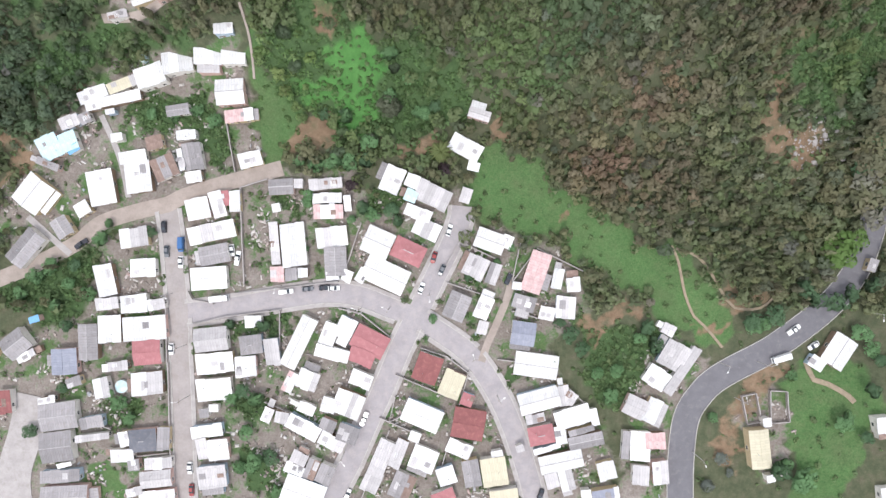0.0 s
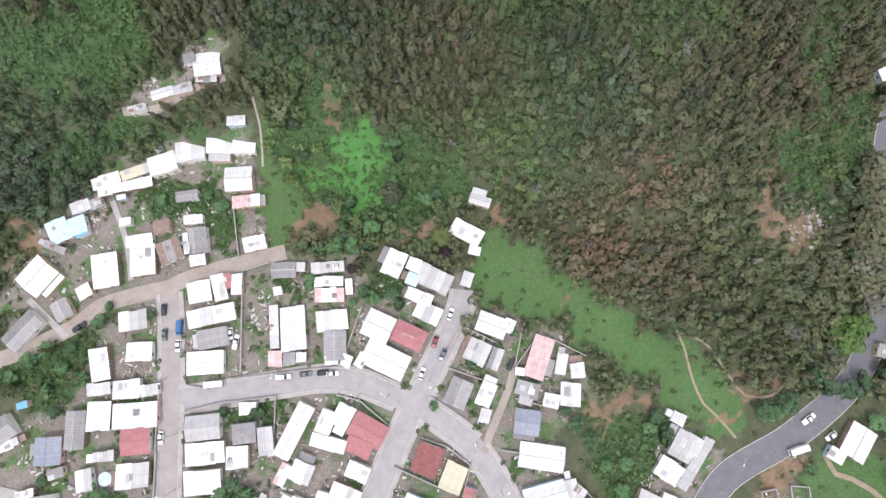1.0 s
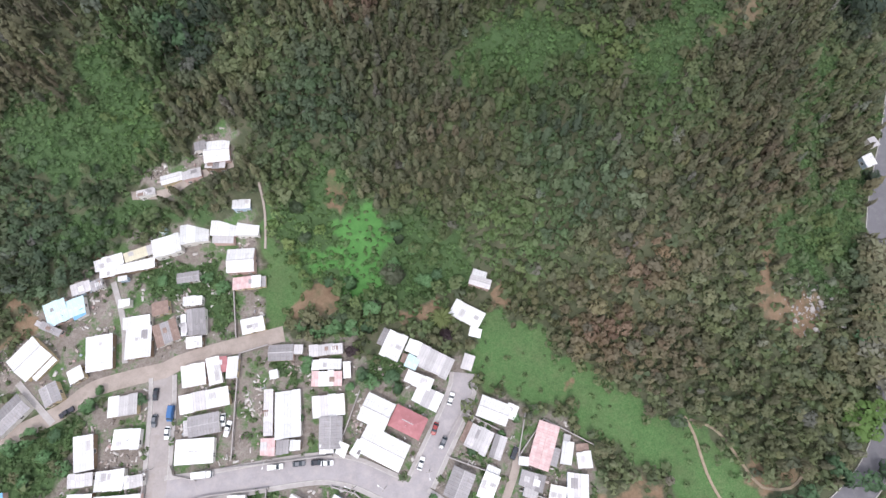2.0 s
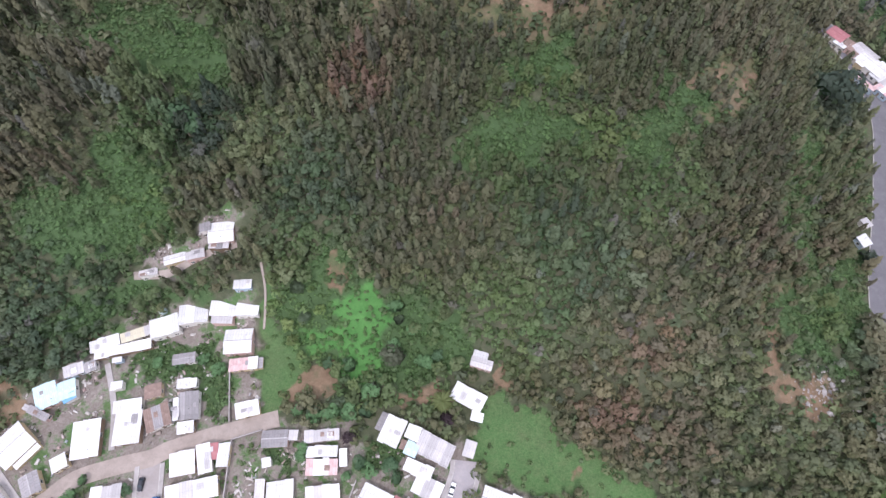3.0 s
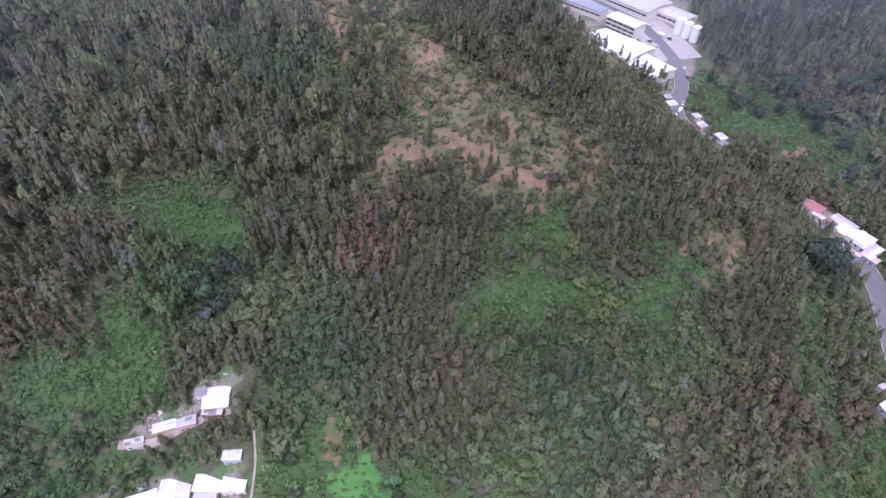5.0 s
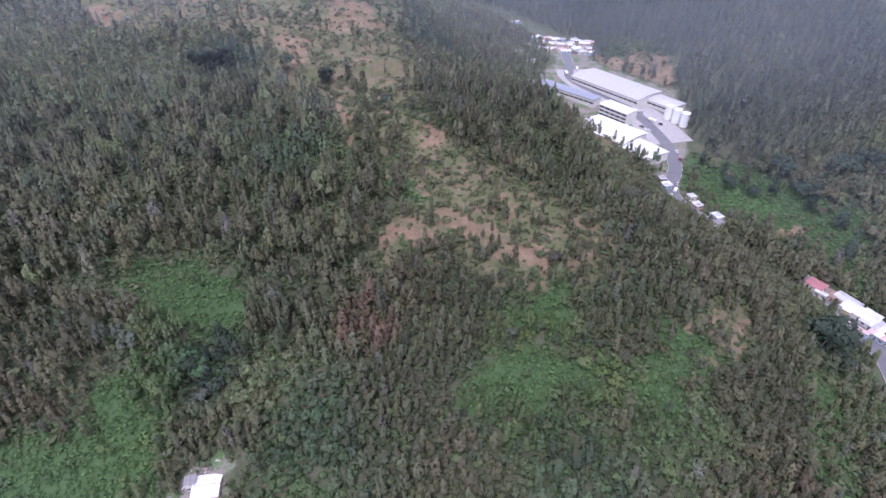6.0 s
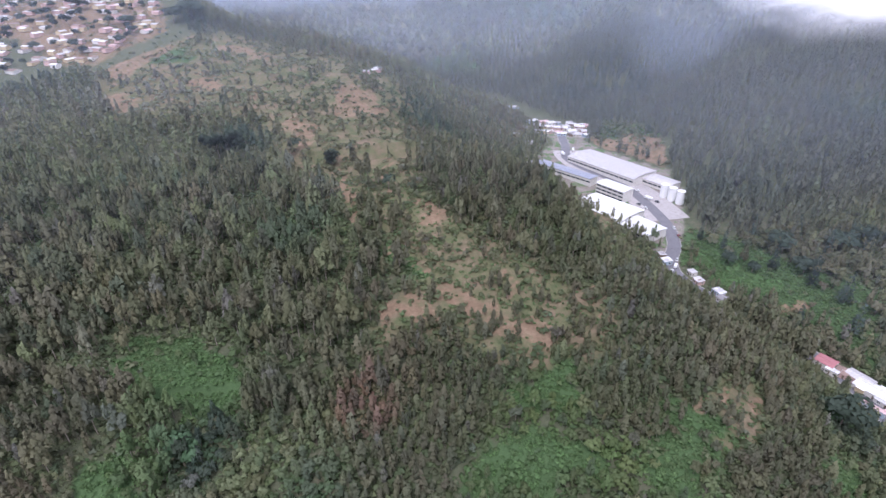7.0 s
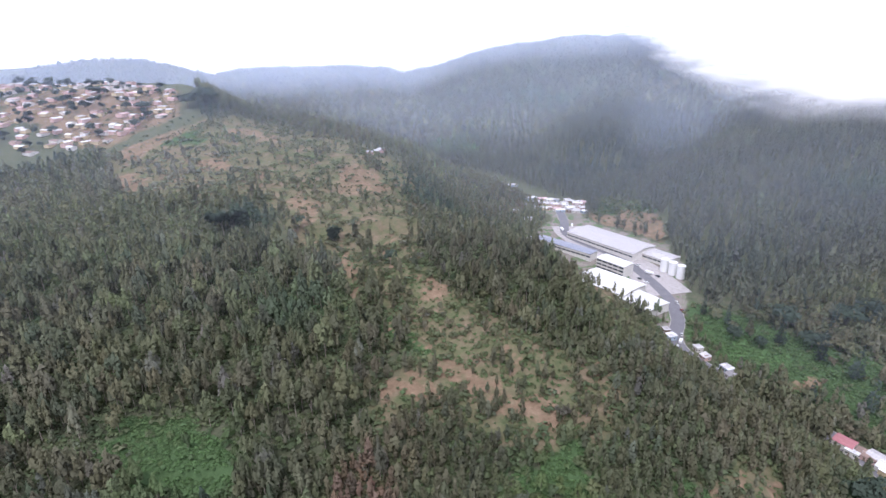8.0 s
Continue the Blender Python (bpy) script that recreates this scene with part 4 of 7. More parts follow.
rng = np.random.default_rng(7)
SLIM = [slim(rng, 96, 0.115, 0.040) for _ in range(16)]
GUM = [gum(rng, 280, 0.085, 0.036) for _ in range(12)]
SLIM_FAR = [slim(rng, 36, 0.16, 0.06) for _ in range(8)]
BROAD = [broad(rng, 130, 0.088) for _ in range(12)]
BROAD_FAR = [broad(rng, 30, 0.14) for _ in range(6)]
DISTANT = [slim(rng, 7, 0.40, 0.10) for _ in range(6)]
PINE_FAR = [slim(rng, 50, 0.15, 0.046) for _ in range(10)]
SHRUB = [shrub(rng, 20, 0.23) for _ in range(6)]
LOW = [shrub(rng, 18, 0.22) for _ in range(6)]
PINE = [pine(rng, 260, 0.11, 0.035) for _ in range(4)]
FINE = [broad(rng, 460, 0.056) for _ in range(5)]


def seen_width(y):
    return 0.95 * np.hypot(y, 150) + 25


def scatter(x0, x1, y0, y1, step, seed):
    r = np.random.default_rng(seed)
    gx, gy = np.meshgrid(np.arange(x0, x1, step), np.arange(y0, y1, step))
    x = (gx + r.uniform(-0.5, 0.5, gx.shape) * step).ravel()
    y = (gy + r.uniform(-0.5, 0.5, gy.shape) * step).ravel()
    return x, y, r


def bare(x, y):
    """How far the ground is kept free of trees, 0 to 1."""
    b = np.zeros(np.shape(x))
    for kind, k in (("grass", 1.0), ("earth", 0.96), ("yard", 1.0), ("lush", 0.97), ("clear", 0.77), ("vine", 0.925)):
        b = np.maximum(b, share_of(kind, x, y) * k)
    return np.maximum(b, smooth(1.5, 0.0, road_clearance(x, y)))


def tints(x, y, r):
    """Each plant's own tint: its stand's colour with its own chance."""
    n = len(x)
    base = np.tile(np.array(OLIVE), (n, 1))
    w = np.clip(0.5 + 0.7 * rolls(x * 0.7 + 40, y * 0.7), 0, 1)[:, None]
    base = base * (1 - 0.55 * w) + np.array(BROWN) * 0.55 * w
    for tx, ty, tr, colour, strength, _ in TONES:
        k = (smooth(1.3, 0.5, np.hypot(x - tx, y - ty) / tr + 0.22 * rolls(x * 2.1, y * 2.1)) * strength)[:, None]
        base = base * (1 - k) + np.array(colour) * k
    odd = r.uniform(size=n)
    kinds = np.where((odd < 0.03)[:, None], base * 0.5 + np.array(GREY) * 0.5, np.where((odd < 0.11)[:, None], base * 0.5 + np.array(DARK) * 0.5, np.where((odd > 0.96)[:, None], base * 0.65 + np.array(PALE) * 0.45, base)))
    return kinds * (0.98 + 0.06 * smooth(120, 220, y) + 0.2 * smooth(110, 50, y) + 0.28 * rolls(x * 0.35, y * 0.35 + 20))[:, None] * np.exp(r.normal(0, 0.14, (n, 1))) * r.uniform(0.94, 1.06, (n, 3))


def round_share(x, y):
    """How many of the trees have round heads, 0 to 1."""
    share = np.clip(0.35 + 0.75 * rolls(x * 0.6, y * 0.6 + 90), 0.1, 0.9)
    for tx, ty, tr, _, strength, rounded in TONES:
        k = smooth(1.3, 0.6, np.hypot(x - tx, y - ty) / tr + 0.22 * rolls(x * 2.1, y * 2.1)) * strength
        share = share * (1 - k) + rounded * k
    return share


def rows_of(x, y, r, lo, hi, spread, sink=0.1, fresh=0.0):
    n = len(x)
    own = tints(x, y, r)
    own = own * (1 - fresh) + np.array((0.110, 0.196, 0.074)) * fresh * r.uniform(0.75, 1.25, (n, 1))
    d = valley(x, y)[0]
    grown = 1 + 0.5 * smooth(12, 40, d) * smooth(150, 220, y) * (hi > 5) + 0.3 * smooth(0, -60, x) * smooth(110, 170, y) * (hi > 12)
    grown = grown * (1 - 0.42 * smooth(90, 30, y) * (hi > 12))
    return np.column_stack([x, y, height(x, y) - sink, lo + (hi - lo) * r.beta(2.0, 2.4, n) * grown, r.uniform(*spread, n), r.uniform(0, 6.28, n), own])


def build_woods():
    x, y, r = scatter(-340, 340, -20, 330, 3.0, 1)
    round_headed = round_share(x, y)
    keep = (np.abs(x) < seen_width(y)) & (r.uniform(size=len(x)) > bare(x, y) * 1.05) & (r.uniform(size=len(x)) < 0.93)
    keep &= outside_town(x, y)
    d, _ = valley(x, y)
    keep &= (np.abs(d) > 6.5) & (x > -335) & (x < 310)
    r = np.random.default_rng(2)
    tall = smooth(95, 150, y - 0.35 * np.abs(x + 120) + 14 * rolls(x, y)) * smooth(10, -60, x - 0.9 * np.maximum(y - 150, 0)) * (1 - 0.7 * share_of("clear", x, y)) * (d < 0)
    high = keep & (r.uniform(size=len(x)) < tall)
    keep &= ~high
    high &= r.uniform(size=len(x)) < 0.24
    planting("gum_wood", GUM, rows_of(x[high], y[high], r, 9.0, 20.0, (0.75, 1.15)), "tall feathery olive gum trees on the hillside", "trees")
    x, y, round_headed = x[keep], y[keep], round_headed[keep]
    pick = r.uniform(size=len(x)) < round_headed
    planting("eucalyptus_wood", SLIM, rows_of(x[~pick], y[~pick], r, 5.0, 12.5, (1.0, 1.55)), "dense slender olive and brownish eucalyptus on the hillside", "trees")
    pick &= r.uniform(size=len(x)) < 0.66
    planting("broadleaf_wood", BROAD, rows_of(x[pick], y[pick], r, 2.8, 8.0, (0.8, 1.15)), "round-headed dark green scrub trees on the hillside", "trees")
    x, y, r = scatter(-560, 700, 330, 930, 5.4, 3)
    keep = (np.abs(x) < seen_width(y)) & (r.uniform(size=len(x)) > bare(x, y) * 1.16)
    d, _ = valley(x, y)
    keep &= (np.abs(d) > 16) & ~((x < -0.46 * y) & (np.hypot(x, y) > 650))
    x, y, d, r = x[keep], y[keep], d[keep], np.random.default_rng(4)
    dark = d > 16
    some = dark & (r.uniform(size=len(x)) < 0.75)
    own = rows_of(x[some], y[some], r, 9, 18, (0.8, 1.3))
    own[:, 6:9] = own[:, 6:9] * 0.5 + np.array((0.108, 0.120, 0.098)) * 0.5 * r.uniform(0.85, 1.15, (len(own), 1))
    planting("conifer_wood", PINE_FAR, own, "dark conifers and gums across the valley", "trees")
    x, y = x[~dark], y[~dark]
    pick = r.uniform(size=len(x)) < 0.3
    planting("hill_eucalyptus", SLIM_FAR, rows_of(x[~pick], y[~pick], r, 7.0, 15.0, (1.0, 1.5)), "slender eucalyptus woodland higher on the hill", "trees")
    planting("hill_scrub_trees", BROAD_FAR, rows_of(x[pick], y[pick], r, 4, 7.5, (0.8, 1.1)), "round green scrub trees higher on the hill", "trees")
    x, y, r = scatter(-1700, 2000, 930, 2700, 15, 5)
    keep = (np.abs(x) < 0.9 * y + 50)
    x, y, r = x[keep], y[keep], np.random.default_rng(6)
    planting("far_woods", DISTANT, rows_of(x, y, r, 14, 24, (1.1, 1.7)), "dark wooded slopes in the distance", "trees")


def build_roadside():
    """Gums and leafy trees leaning over the valley road, where they hide it from the hill."""
    r = np.random.default_rng(41)
    p = np.array(LINES[0][1])
    tan = np.gradient(p, axis=0)
    tan /= np.hypot(tan[:, 0], tan[:, 1])[:, None]
    left = np.stack([-tan[:, 1], tan[:, 0]], -1)
    for name, templates, lo, hi, a, b, near in (("roadside_gums", SLIM, 13.0, 18.0, 212, 254, 5.6), ("roadside_trees", BROAD, 7.0, 10.5, 10, 60, 4.4)):
        k = (p[:, 1] > a) & (p[:, 1] < b)
        spots = np.concatenate([p[k] + left[k] * near, p[k] + left[k] * (near + 3.2) + tan[k] * 1.2]) + r.normal(0, 0.6, (2 * k.sum(), 2))
        planting(name, templates, rows_of(spots[:, 0], spots[:, 1], r, lo, hi, (1.0, 1.35)), "dense olive trees leaning over the valley road", "trees")


def build_understory():
    x, y, r = scatter(-340, 340, -20, 330, 2.5, 21)
    keep = (np.abs(x) < seen_width(y)) & (r.uniform(size=len(x)) > np.maximum(bare(x, y), 0.12)) & outside_town(x, y) & (np.abs(valley(x, y)[0]) > 6)
    x, y, r = x[keep], y[keep], np.random.default_rng(22)
    planting("undergrowth", LOW, rows_of(x, y, r, 1.0, 4.2, (0.9, 1.6), fresh=0.3), "low green undergrowth beneath the trees", "bushes")


def build_scrub():
    x, y, r = scatter(-200, 260, -100, 330, 3.0, 11)
    open_share = np.maximum(share_of("grass", x, y) * 0.14, share_of("lush", x, y) * 0.08) + share_of("earth", x, y) * 0.14 + np.maximum(share_of("clear", x, y) * 0.8, share_of("vine", x, y)) * (1 - 0.9 * share_of("earth", x, y)) + share_of("yard", x, y) * 0.24
    keep = (np.abs(x) < seen_width(np.maximum(y, 0))) & (r.uniform(size=len(x)) < np.maximum(open_share, 0.10)) & (road_clearance(x, y) > 1.0) & clear_of_houses(x, y, 0.6)
    x, y, r = x[keep], y[keep], np.random.default_rng(12)
    planting("scrub", SHRUB, rows_of(x, y, r, 0.5, 1.9, (1.0, 1.7), fresh=0.65), "low green and brown bushes between grass and bare earth", "bushes")
    x, y, r = scatter(-220, 260, -60, 330, 1.9, 15)
    keep = (np.abs(x) < seen_width(np.maximum(y, 0))) & (r.uniform(size=len(x)) < share_of("vine", x, y) * (1 - 0.85 * share_of("lush", x, y)) * (1 - 0.9 * share_of("earth", x, y))) & (road_clearance(x, y) > 0.8) & clear_of_houses(x, y, 0.5)
    x, y, r = x[keep], y[keep], np.random.default_rng(16)
    planting("thicket", LOW, rows_of(x, y, r, 0.5, 2.2, (1.0, 1.8), fresh=0.8), "low green creeper thicket in the clearings", "bushes")
    x, y, r = scatter(-420, 420, 330, 800, 4.1, 13)
    keep = (np.abs(x) < seen_width(y)) & (r.uniform(size=len(x)) < np.maximum(np.maximum(share_of("earth", x, y), share_of("grass", x, y)) * 0.22, np.maximum(share_of("clear", x, y) * (0.25 + 0.7 * smooth(-0.2, 0.5, rolls(x * 1.9 + 7, y * 1.9))) * (1 - 0.85 * share_of("earth", x, y)), share_of("vine", x, y) * 0.8)))
    x, y, r = x[keep], y[keep], np.random.default_rng(14)
    planting("hill_scrub", SHRUB, rows_of(x, y, r, 0.6, 5.2, (0.7, 1.6), fresh=0.15), "scattered bushes on the bare ridge", "bushes")


# ---- houses ----
FOOTPRINTS = []


def clear_of_houses(x, y, margin):
    ok = np.ones(np.shape(x), bool)
    for hx, hy, w, d, turn in FOOTPRINTS:
        c, s = math.cos(turn), math.sin(turn)
        lx, ly = (x - hx) * c + (y - hy) * s, -(x - hx) * s + (y - hy) * c
        ok &= (np.abs(lx) > w / 2 + margin) | (np.abs(ly) > d / 2 + margin)
    return ok


def outside_town(x, y):
    return clear_of_houses(x, y, 2.2)


def sheet(w, d, pitch=0.55, deep=0.035, thick=0.05):
    """A ribbed roofing sheet, lying flat, ribs along y, centred."""
    n = max(int(w / pitch) * 2, 2)
    xs = np.linspace(-w / 2, w / 2, n + 1)
    v = []
    for y in (-d / 2, d / 2):
        for low in (0, 1):
            v += [(x, y, (deep if i % 2 else 0) - low * thick) for i, x in enumerate(xs)]
    m = n + 1
    f = []
    for i in range(n):
        f += [(i, i + 1, 2 * m + i + 1, 2 * m + i), (m + i + 1, m + i, 3 * m + i, 3 * m + i + 1), (i + 1, i, m + i, m + i + 1), (2 * m + i, 2 * m + i + 1, 3 * m + i + 1, 3 * m + i)]
    f += [(0, 2 * m, 3 * m, m), (2 * m + n, n, m + n, 3 * m + n)]
    return v, f


DOOR = mesh_of("door", *box_data(-0.45, 0.45, -0.04, 0.04, 0, 2.0), TIMBER)
FRAME = mesh_of("window_frame", *join(box_data(-0.7, 0.7, -0.05, 0.05, -0.6, -0.5), box_data(-0.7, 0.7, -0.05, 0.05, 0.5, 0.6), box_data(-0.7, -0.6, -0.05, 0.05, -0.5, 0.5),
                                     box_data(0.6, 0.7, -0.05, 0.05, -0.5, 0.5), box_data(-0.04, 0.04, -0.04, 0.04, -0.5, 0.5)), WALLS[0])
PANE = mesh_of("pane", *box_data(-0.6, 0.6, -0.015, 0.015, -0.5, 0.5), GLASS)


def window(parent, x, y, z, turn):
    f = part("window", FRAME, parent, pose(x, y, z, 0, 0, turn))
    part("pane", PANE, f)


BESIDE = {"W": "WWLL", "L": "LLWG", "G": "GGLK", "K": "KG", "P": "PW", "C": "CL", "T": "TW"}
LEAN_TO = []


def roofing(ob, w, d, tilt, eave, roof, r):
    """A low pitched roof laid in uneven strips of sheeting that lap over one another."""
    n = 1 if w < 3.4 else 2 if w < 6 else 3 if w < 10 else 4
    cuts = [-w / 2] + sorted((i / n - 0.5 + r.uniform(-0.12, 0.12) / n) * w for i in range(1, n)) + [w / 2]
    for i in range(n):
        wide, more, slip = cuts[i + 1] - cuts[i] + 0.12, r.uniform(-0.25, 0.3), r.uniform(-0.15, 0.15)
        kind = roof if i == 0 or r.random() < 0.72 else r.choice(BESIDE.get(roof, roof))
        m = pose((cuts[i] + cuts[i + 1]) / 2, slip, eave + 0.07 + slip * math.tan(tilt) + 0.035 * (i % 2), math.degrees(tilt))
        part("roof_sheet", mesh_of("roof_sheet", *sheet(wide, d / math.cos(tilt) + more), ROOFS[kind]), ob, m)


def add_lean_tos():
    """Sheds built on to the sides of the houses, where there is room for them."""
    for ob, x, y, w, d, turn, eave, roof, wall in LEAN_TO:
        r = random.Random(int(x * 91) + int(y * 17))
        for _ in range(2):
            side = r.choice((0, 90, 180, 270))
            half, run = (d / 2, w) if side % 180 == 0 else (w / 2, d)
            deep, long_side = r.uniform(1.5, 3.2), run * r.uniform(0.4, 0.9)
            off = r.uniform(-0.5, 0.5) * (run - long_side)
            q = pose(0, 0, 0, 0, 0, side) @ pose(off, -(half + deep / 2 - 0.05), 0)
            spots = np.array([(pose(x, y, 0, 0, 0, turn) @ q @ Vector((i * long_side / 2, j * deep / 2 - 0.3, 0)))[:2] for i in (-1, 0, 1) for j in (-0.7, 1)])
            if road_clearance(spots[:, 0], spots[:, 1]).min() < 1.7 or not clear_of_houses(spots[:, 0], spots[:, 1], 0.25).all():
                continue
            top, slope = eave - r.uniform(0.35, 0.7), radians(r.uniform(4, 8))
            drop = deep * math.tan(slope)
            il, a, b = long_side / 2 - 0.12, -deep / 2 + 0.12, deep / 2 - 0.02
            v = [(-il, a, -1.2), (il, a, -1.2), (il, b, -1.2), (-il, b, -1.2), (-il, a, top - drop), (il, a, top - drop), (il, b, top - 0.1), (-il, b, top - 0.1)]
            lean = part("lean_to", mesh_of("lean_to", v, [(0, 1, 5, 4), (1, 2, 6, 5), (2, 3, 7, 6), (3, 0, 4, 7), (4, 5, 6, 7)], wall), ob, q)
            part("roof_sheet", mesh_of("roof_sheet", *sheet(long_side, deep / math.cos(slope) + 0.15), ROOFS[r.choice("WWLLGGK")]), lean, pose(0, -0.08, top - drop / 2, math.degrees(slope)))
            c = (pose(x, y, 0, 0, 0, turn) @ q).translation
            FOOTPRINTS.append((c.x, c.y, long_side, deep, radians(turn + side)))


def house(x, y, w, d, turn, roof, shape="shed", eave=2.6, storeys=1, group="houses of the hillside town"):
    """One dwelling: walls up to the roof, roofing in ribbed sheets, a door, windows, now and then a patch or a flue."""
    r = random.Random(int(x * 37) * 1009 + int(y * 53) + int(w * 10))
    a = radians(turn)
    FOOTPRINTS.append((x, y, w, d, a))
    c, s = math.cos(a), math.sin(a)
    ends = [(x + c * i * w / 2 - s * j * d / 2, y + s * i * w / 2 + c * j * d / 2) for i in (-1, 1) for j in (-1, 1)]
    z0 = min(h1(*e) for e in ends)
    rise0 = max(h1(*e) for e in ends) - z0
    eave = eave + min(rise0, 1.5) + (storeys - 1) * 2.5
    small = w * d < 14
    word = "shed" if small else "house"
    ob = new("shed" if small else "house")
    ob.matrix_basis = pose(x, y, z0, 0, 0, turn)
    floors = "two-storey " if storeys > 1 else ""
    tagged(ob, "%s%s with a %s %sroof" % (floors, "small yard " + word if small else "low town " + word, ROOF_WORDS[roof], {"gable": "gabled ", "hip": "hipped ", "shed": ""}[shape]), word, group)
    mat, wall = ROOFS[roof], WALLS[r.choice((0, 0, 0, 1, 2, 3, 4))]
    turned = shape == "gable" and d > w
    L, D = (d, w) if turned else (w, d)
    iw, idp = w / 2 - 0.22, d / 2 - 0.22
    base = [(-iw, -idp), (iw, -idp), (iw, idp), (-iw, idp)]
    if shape == "shed":
        tilt = radians(r.choice((3, 4, 5, 6))) * r.choice((-1, 1))
        rise = math.tan(tilt)
        top = [(px, py, eave + py * rise) for px, py in base]
        v = [(px, py, -1.2) for px, py in base] + top
        part("wall", mesh_of("wall", v, [(0, 1, 5, 4), (1, 2, 6, 5), (2, 3, 7, 6), (3, 0, 4, 7), (4, 5, 6, 7)], wall), ob)
        roofing(ob, w, d, tilt, eave, roof, r)
    elif shape == "gable":
        tilt = radians(r.uniform(8, 14))
        up = D / 2 * math.tan(tilt)
        il, idd = L / 2 - 0.22, D / 2 - 0.22
        cut = idd * math.tan(tilt)
        v = [(-il, -idd, -1.2), (il, -idd, -1.2), (il, idd, -1.2), (-il, idd, -1.2), (-il, -idd, eave), (il, -idd, eave), (il, idd, eave), (-il, idd, eave), (-il, 0, eave + cut), (il, 0, eave + cut)]
        q = pose(0, 0, 0, 0, 0, 90) if turned else Matrix()
        part("wall", mesh_of("wall", v, [(0, 1, 5, 4), (2, 3, 7, 6), (1, 2, 6, 9, 5), (3, 0, 4, 8, 7), (4, 5, 9, 8), (6, 7, 8, 9)], wall), ob, q)
        slope = D / 2 / math.cos(tilt)
        flat = mesh_of("roof_slope", *sheet(L, slope), mat)
        zc = eave + up / 2 + 0.02
        part("roof_slope", flat, ob, q @ pose(0, -D / 4, zc, math.degrees(tilt)))
        part("roof_slope", flat, ob, q @ pose(0, D / 4, zc, -math.degrees(tilt)))
        part("ridge_cap", mesh_of("ridge_cap", *box_data(-L / 2, L / 2, -0.14, 0.14, -0.03, 0.05), ROOFS["L" if roof in "GW" else roof]), ob, q @ pose(0, 0, eave + up + 0.06))
    else:
        v = [(px, py, -1.2) for px, py in base] + [(px, py, eave) for px, py in base]
        part("wall", mesh_of("wall", v, [(0, 1, 5, 4), (1, 2, 6, 5), (2, 3, 7, 6), (3, 0, 4, 7), (4, 5, 6, 7)], wall), ob)
        up = min(w, d) / 2 * 0.3
        hw, hd = w / 2, d / 2
        rl = max(w, d) / 2 - min(w, d) / 2 + 0.05
        ends = [(-rl, 0, eave + up), (rl, 0, eave + up)] if w >= d else [(0, -rl, eave + up), (0, rl, eave + up)]
        v = [(-hw, -hd, eave), (hw, -hd, eave), (hw, hd, eave), (-hw, hd, eave)] + ends
        f = [(0, 1, 5, 4), (2, 3, 4, 5), (1, 2, 5), (3, 0, 4)] if w >= d else [(0, 1, 4), (1, 2, 5, 4), (2, 3, 5), (3, 0, 4, 5)]
        part("roof", mesh_of("roof", v, f + [(3, 2, 1, 0)], mat), ob)
        part("ridge_cap", mesh_of("ridge_cap", *(box_data(-rl, rl, -0.12, 0.12, -0.03, 0.06) if w >= d else box_data(-0.12, 0.12, -rl, rl, -0.03, 0.06)), ROOFS["L"]), ob, pose(0, 0, eave + up))
    if not small:
        LEAN_TO.append((ob, x, y, w, d, turn, eave, roof, wall))
        part("door", DOOR, ob, pose(r.uniform(-0.2, 0.2) * w, -idp, 0))
        for storey in range(storeys):
            zz = 1.45 + 2.5 * storey
            window(ob, -iw * 0.6, -idp, zz, 0)
            window(ob, iw * 0.62, -idp, zz, 0)
            window(ob, -iw, 0, zz, 90)
            window(ob, iw, r.uniform(-0.2, 0.2) * d, zz, 90)
        if shape == "shed" and r.random() < 0.6:
            rise = math.tan(tilt)
            for _ in range(r.choice((1, 1, 2, 3))):
                pw, pd = r.uniform(0.9, 2.4), r.uniform(1.2, min(3.5, d * 0.5))
                px, py = r.uniform(-0.35, 0.35) * w, r.uniform(-0.25, 0.25) * d
                part("roof_patch", mesh_of("roof_patch", *sheet(pw, pd, 0.5), ROOFS[r.choice("LLGWK" if roof != "W" else "WLLLG")]), ob, pose(px, py, eave + 0.16 + py * rise, math.degrees(tilt)))
        if r.random() < 0.35:
            part("flue", mesh_of("flue", *tube_data(0.09, 1.3, 8), METAL), ob, pose(r.uniform(-0.3, 0.3) * w, r.uniform(-0.3, 0.3) * d, eave + (0.2 if shape == "shed" else 0.3)))
    return ob


def tube_data(radius, length, n=10, top=None, close=True):
    top = radius if top is None else top
    v = [(math.cos(6.2832 * i / n) * radius, math.sin(6.2832 * i / n) * radius, 0) for i in range(n)] + [(math.cos(6.2832 * i / n) * top, math.sin(6.2832 * i / n) * top, length) for i in range(n)]
    f = [(i, (i + 1) % n, n + (i + 1) % n, n + i) for i in range(n)]
    if close:
        f += [tuple(range(n - 1, -1, -1)), tuple(range(n, 2 * n))]
    return v, f


house(-79.9, 89.3, 9.0, 8.3, 7, "W", "gable")
house(-85.8, 90.9, 3.8, 3.8, 16, "G")
house(-80.2, 84.3, 7.0, 2.7, 3, "L")
house(-97.7, 81.8, 7.9, 3.7, 18, "W", "gable")
house(-89.4, 82.2, 6.6, 3.5, 16, "L")
house(-108.6, 78.1, 6.6, 2.4, 11, "L")
house(-71.8, 72.1, 6.3, 3.7, 5, "W")
house(-108.9, 78.2, 6.0, 2.6, 12, "L")
house(-80.1, 65.7, 9.4, 5.6, -1, "W")
house(-70.9, 65.6, 8.2, 6.4, 1, "W")
house(-91.7, 64.6, 10.6, 7.6, 9, "W")
house(-101.5, 60.0, 10.0, 7.3, 19, "W")
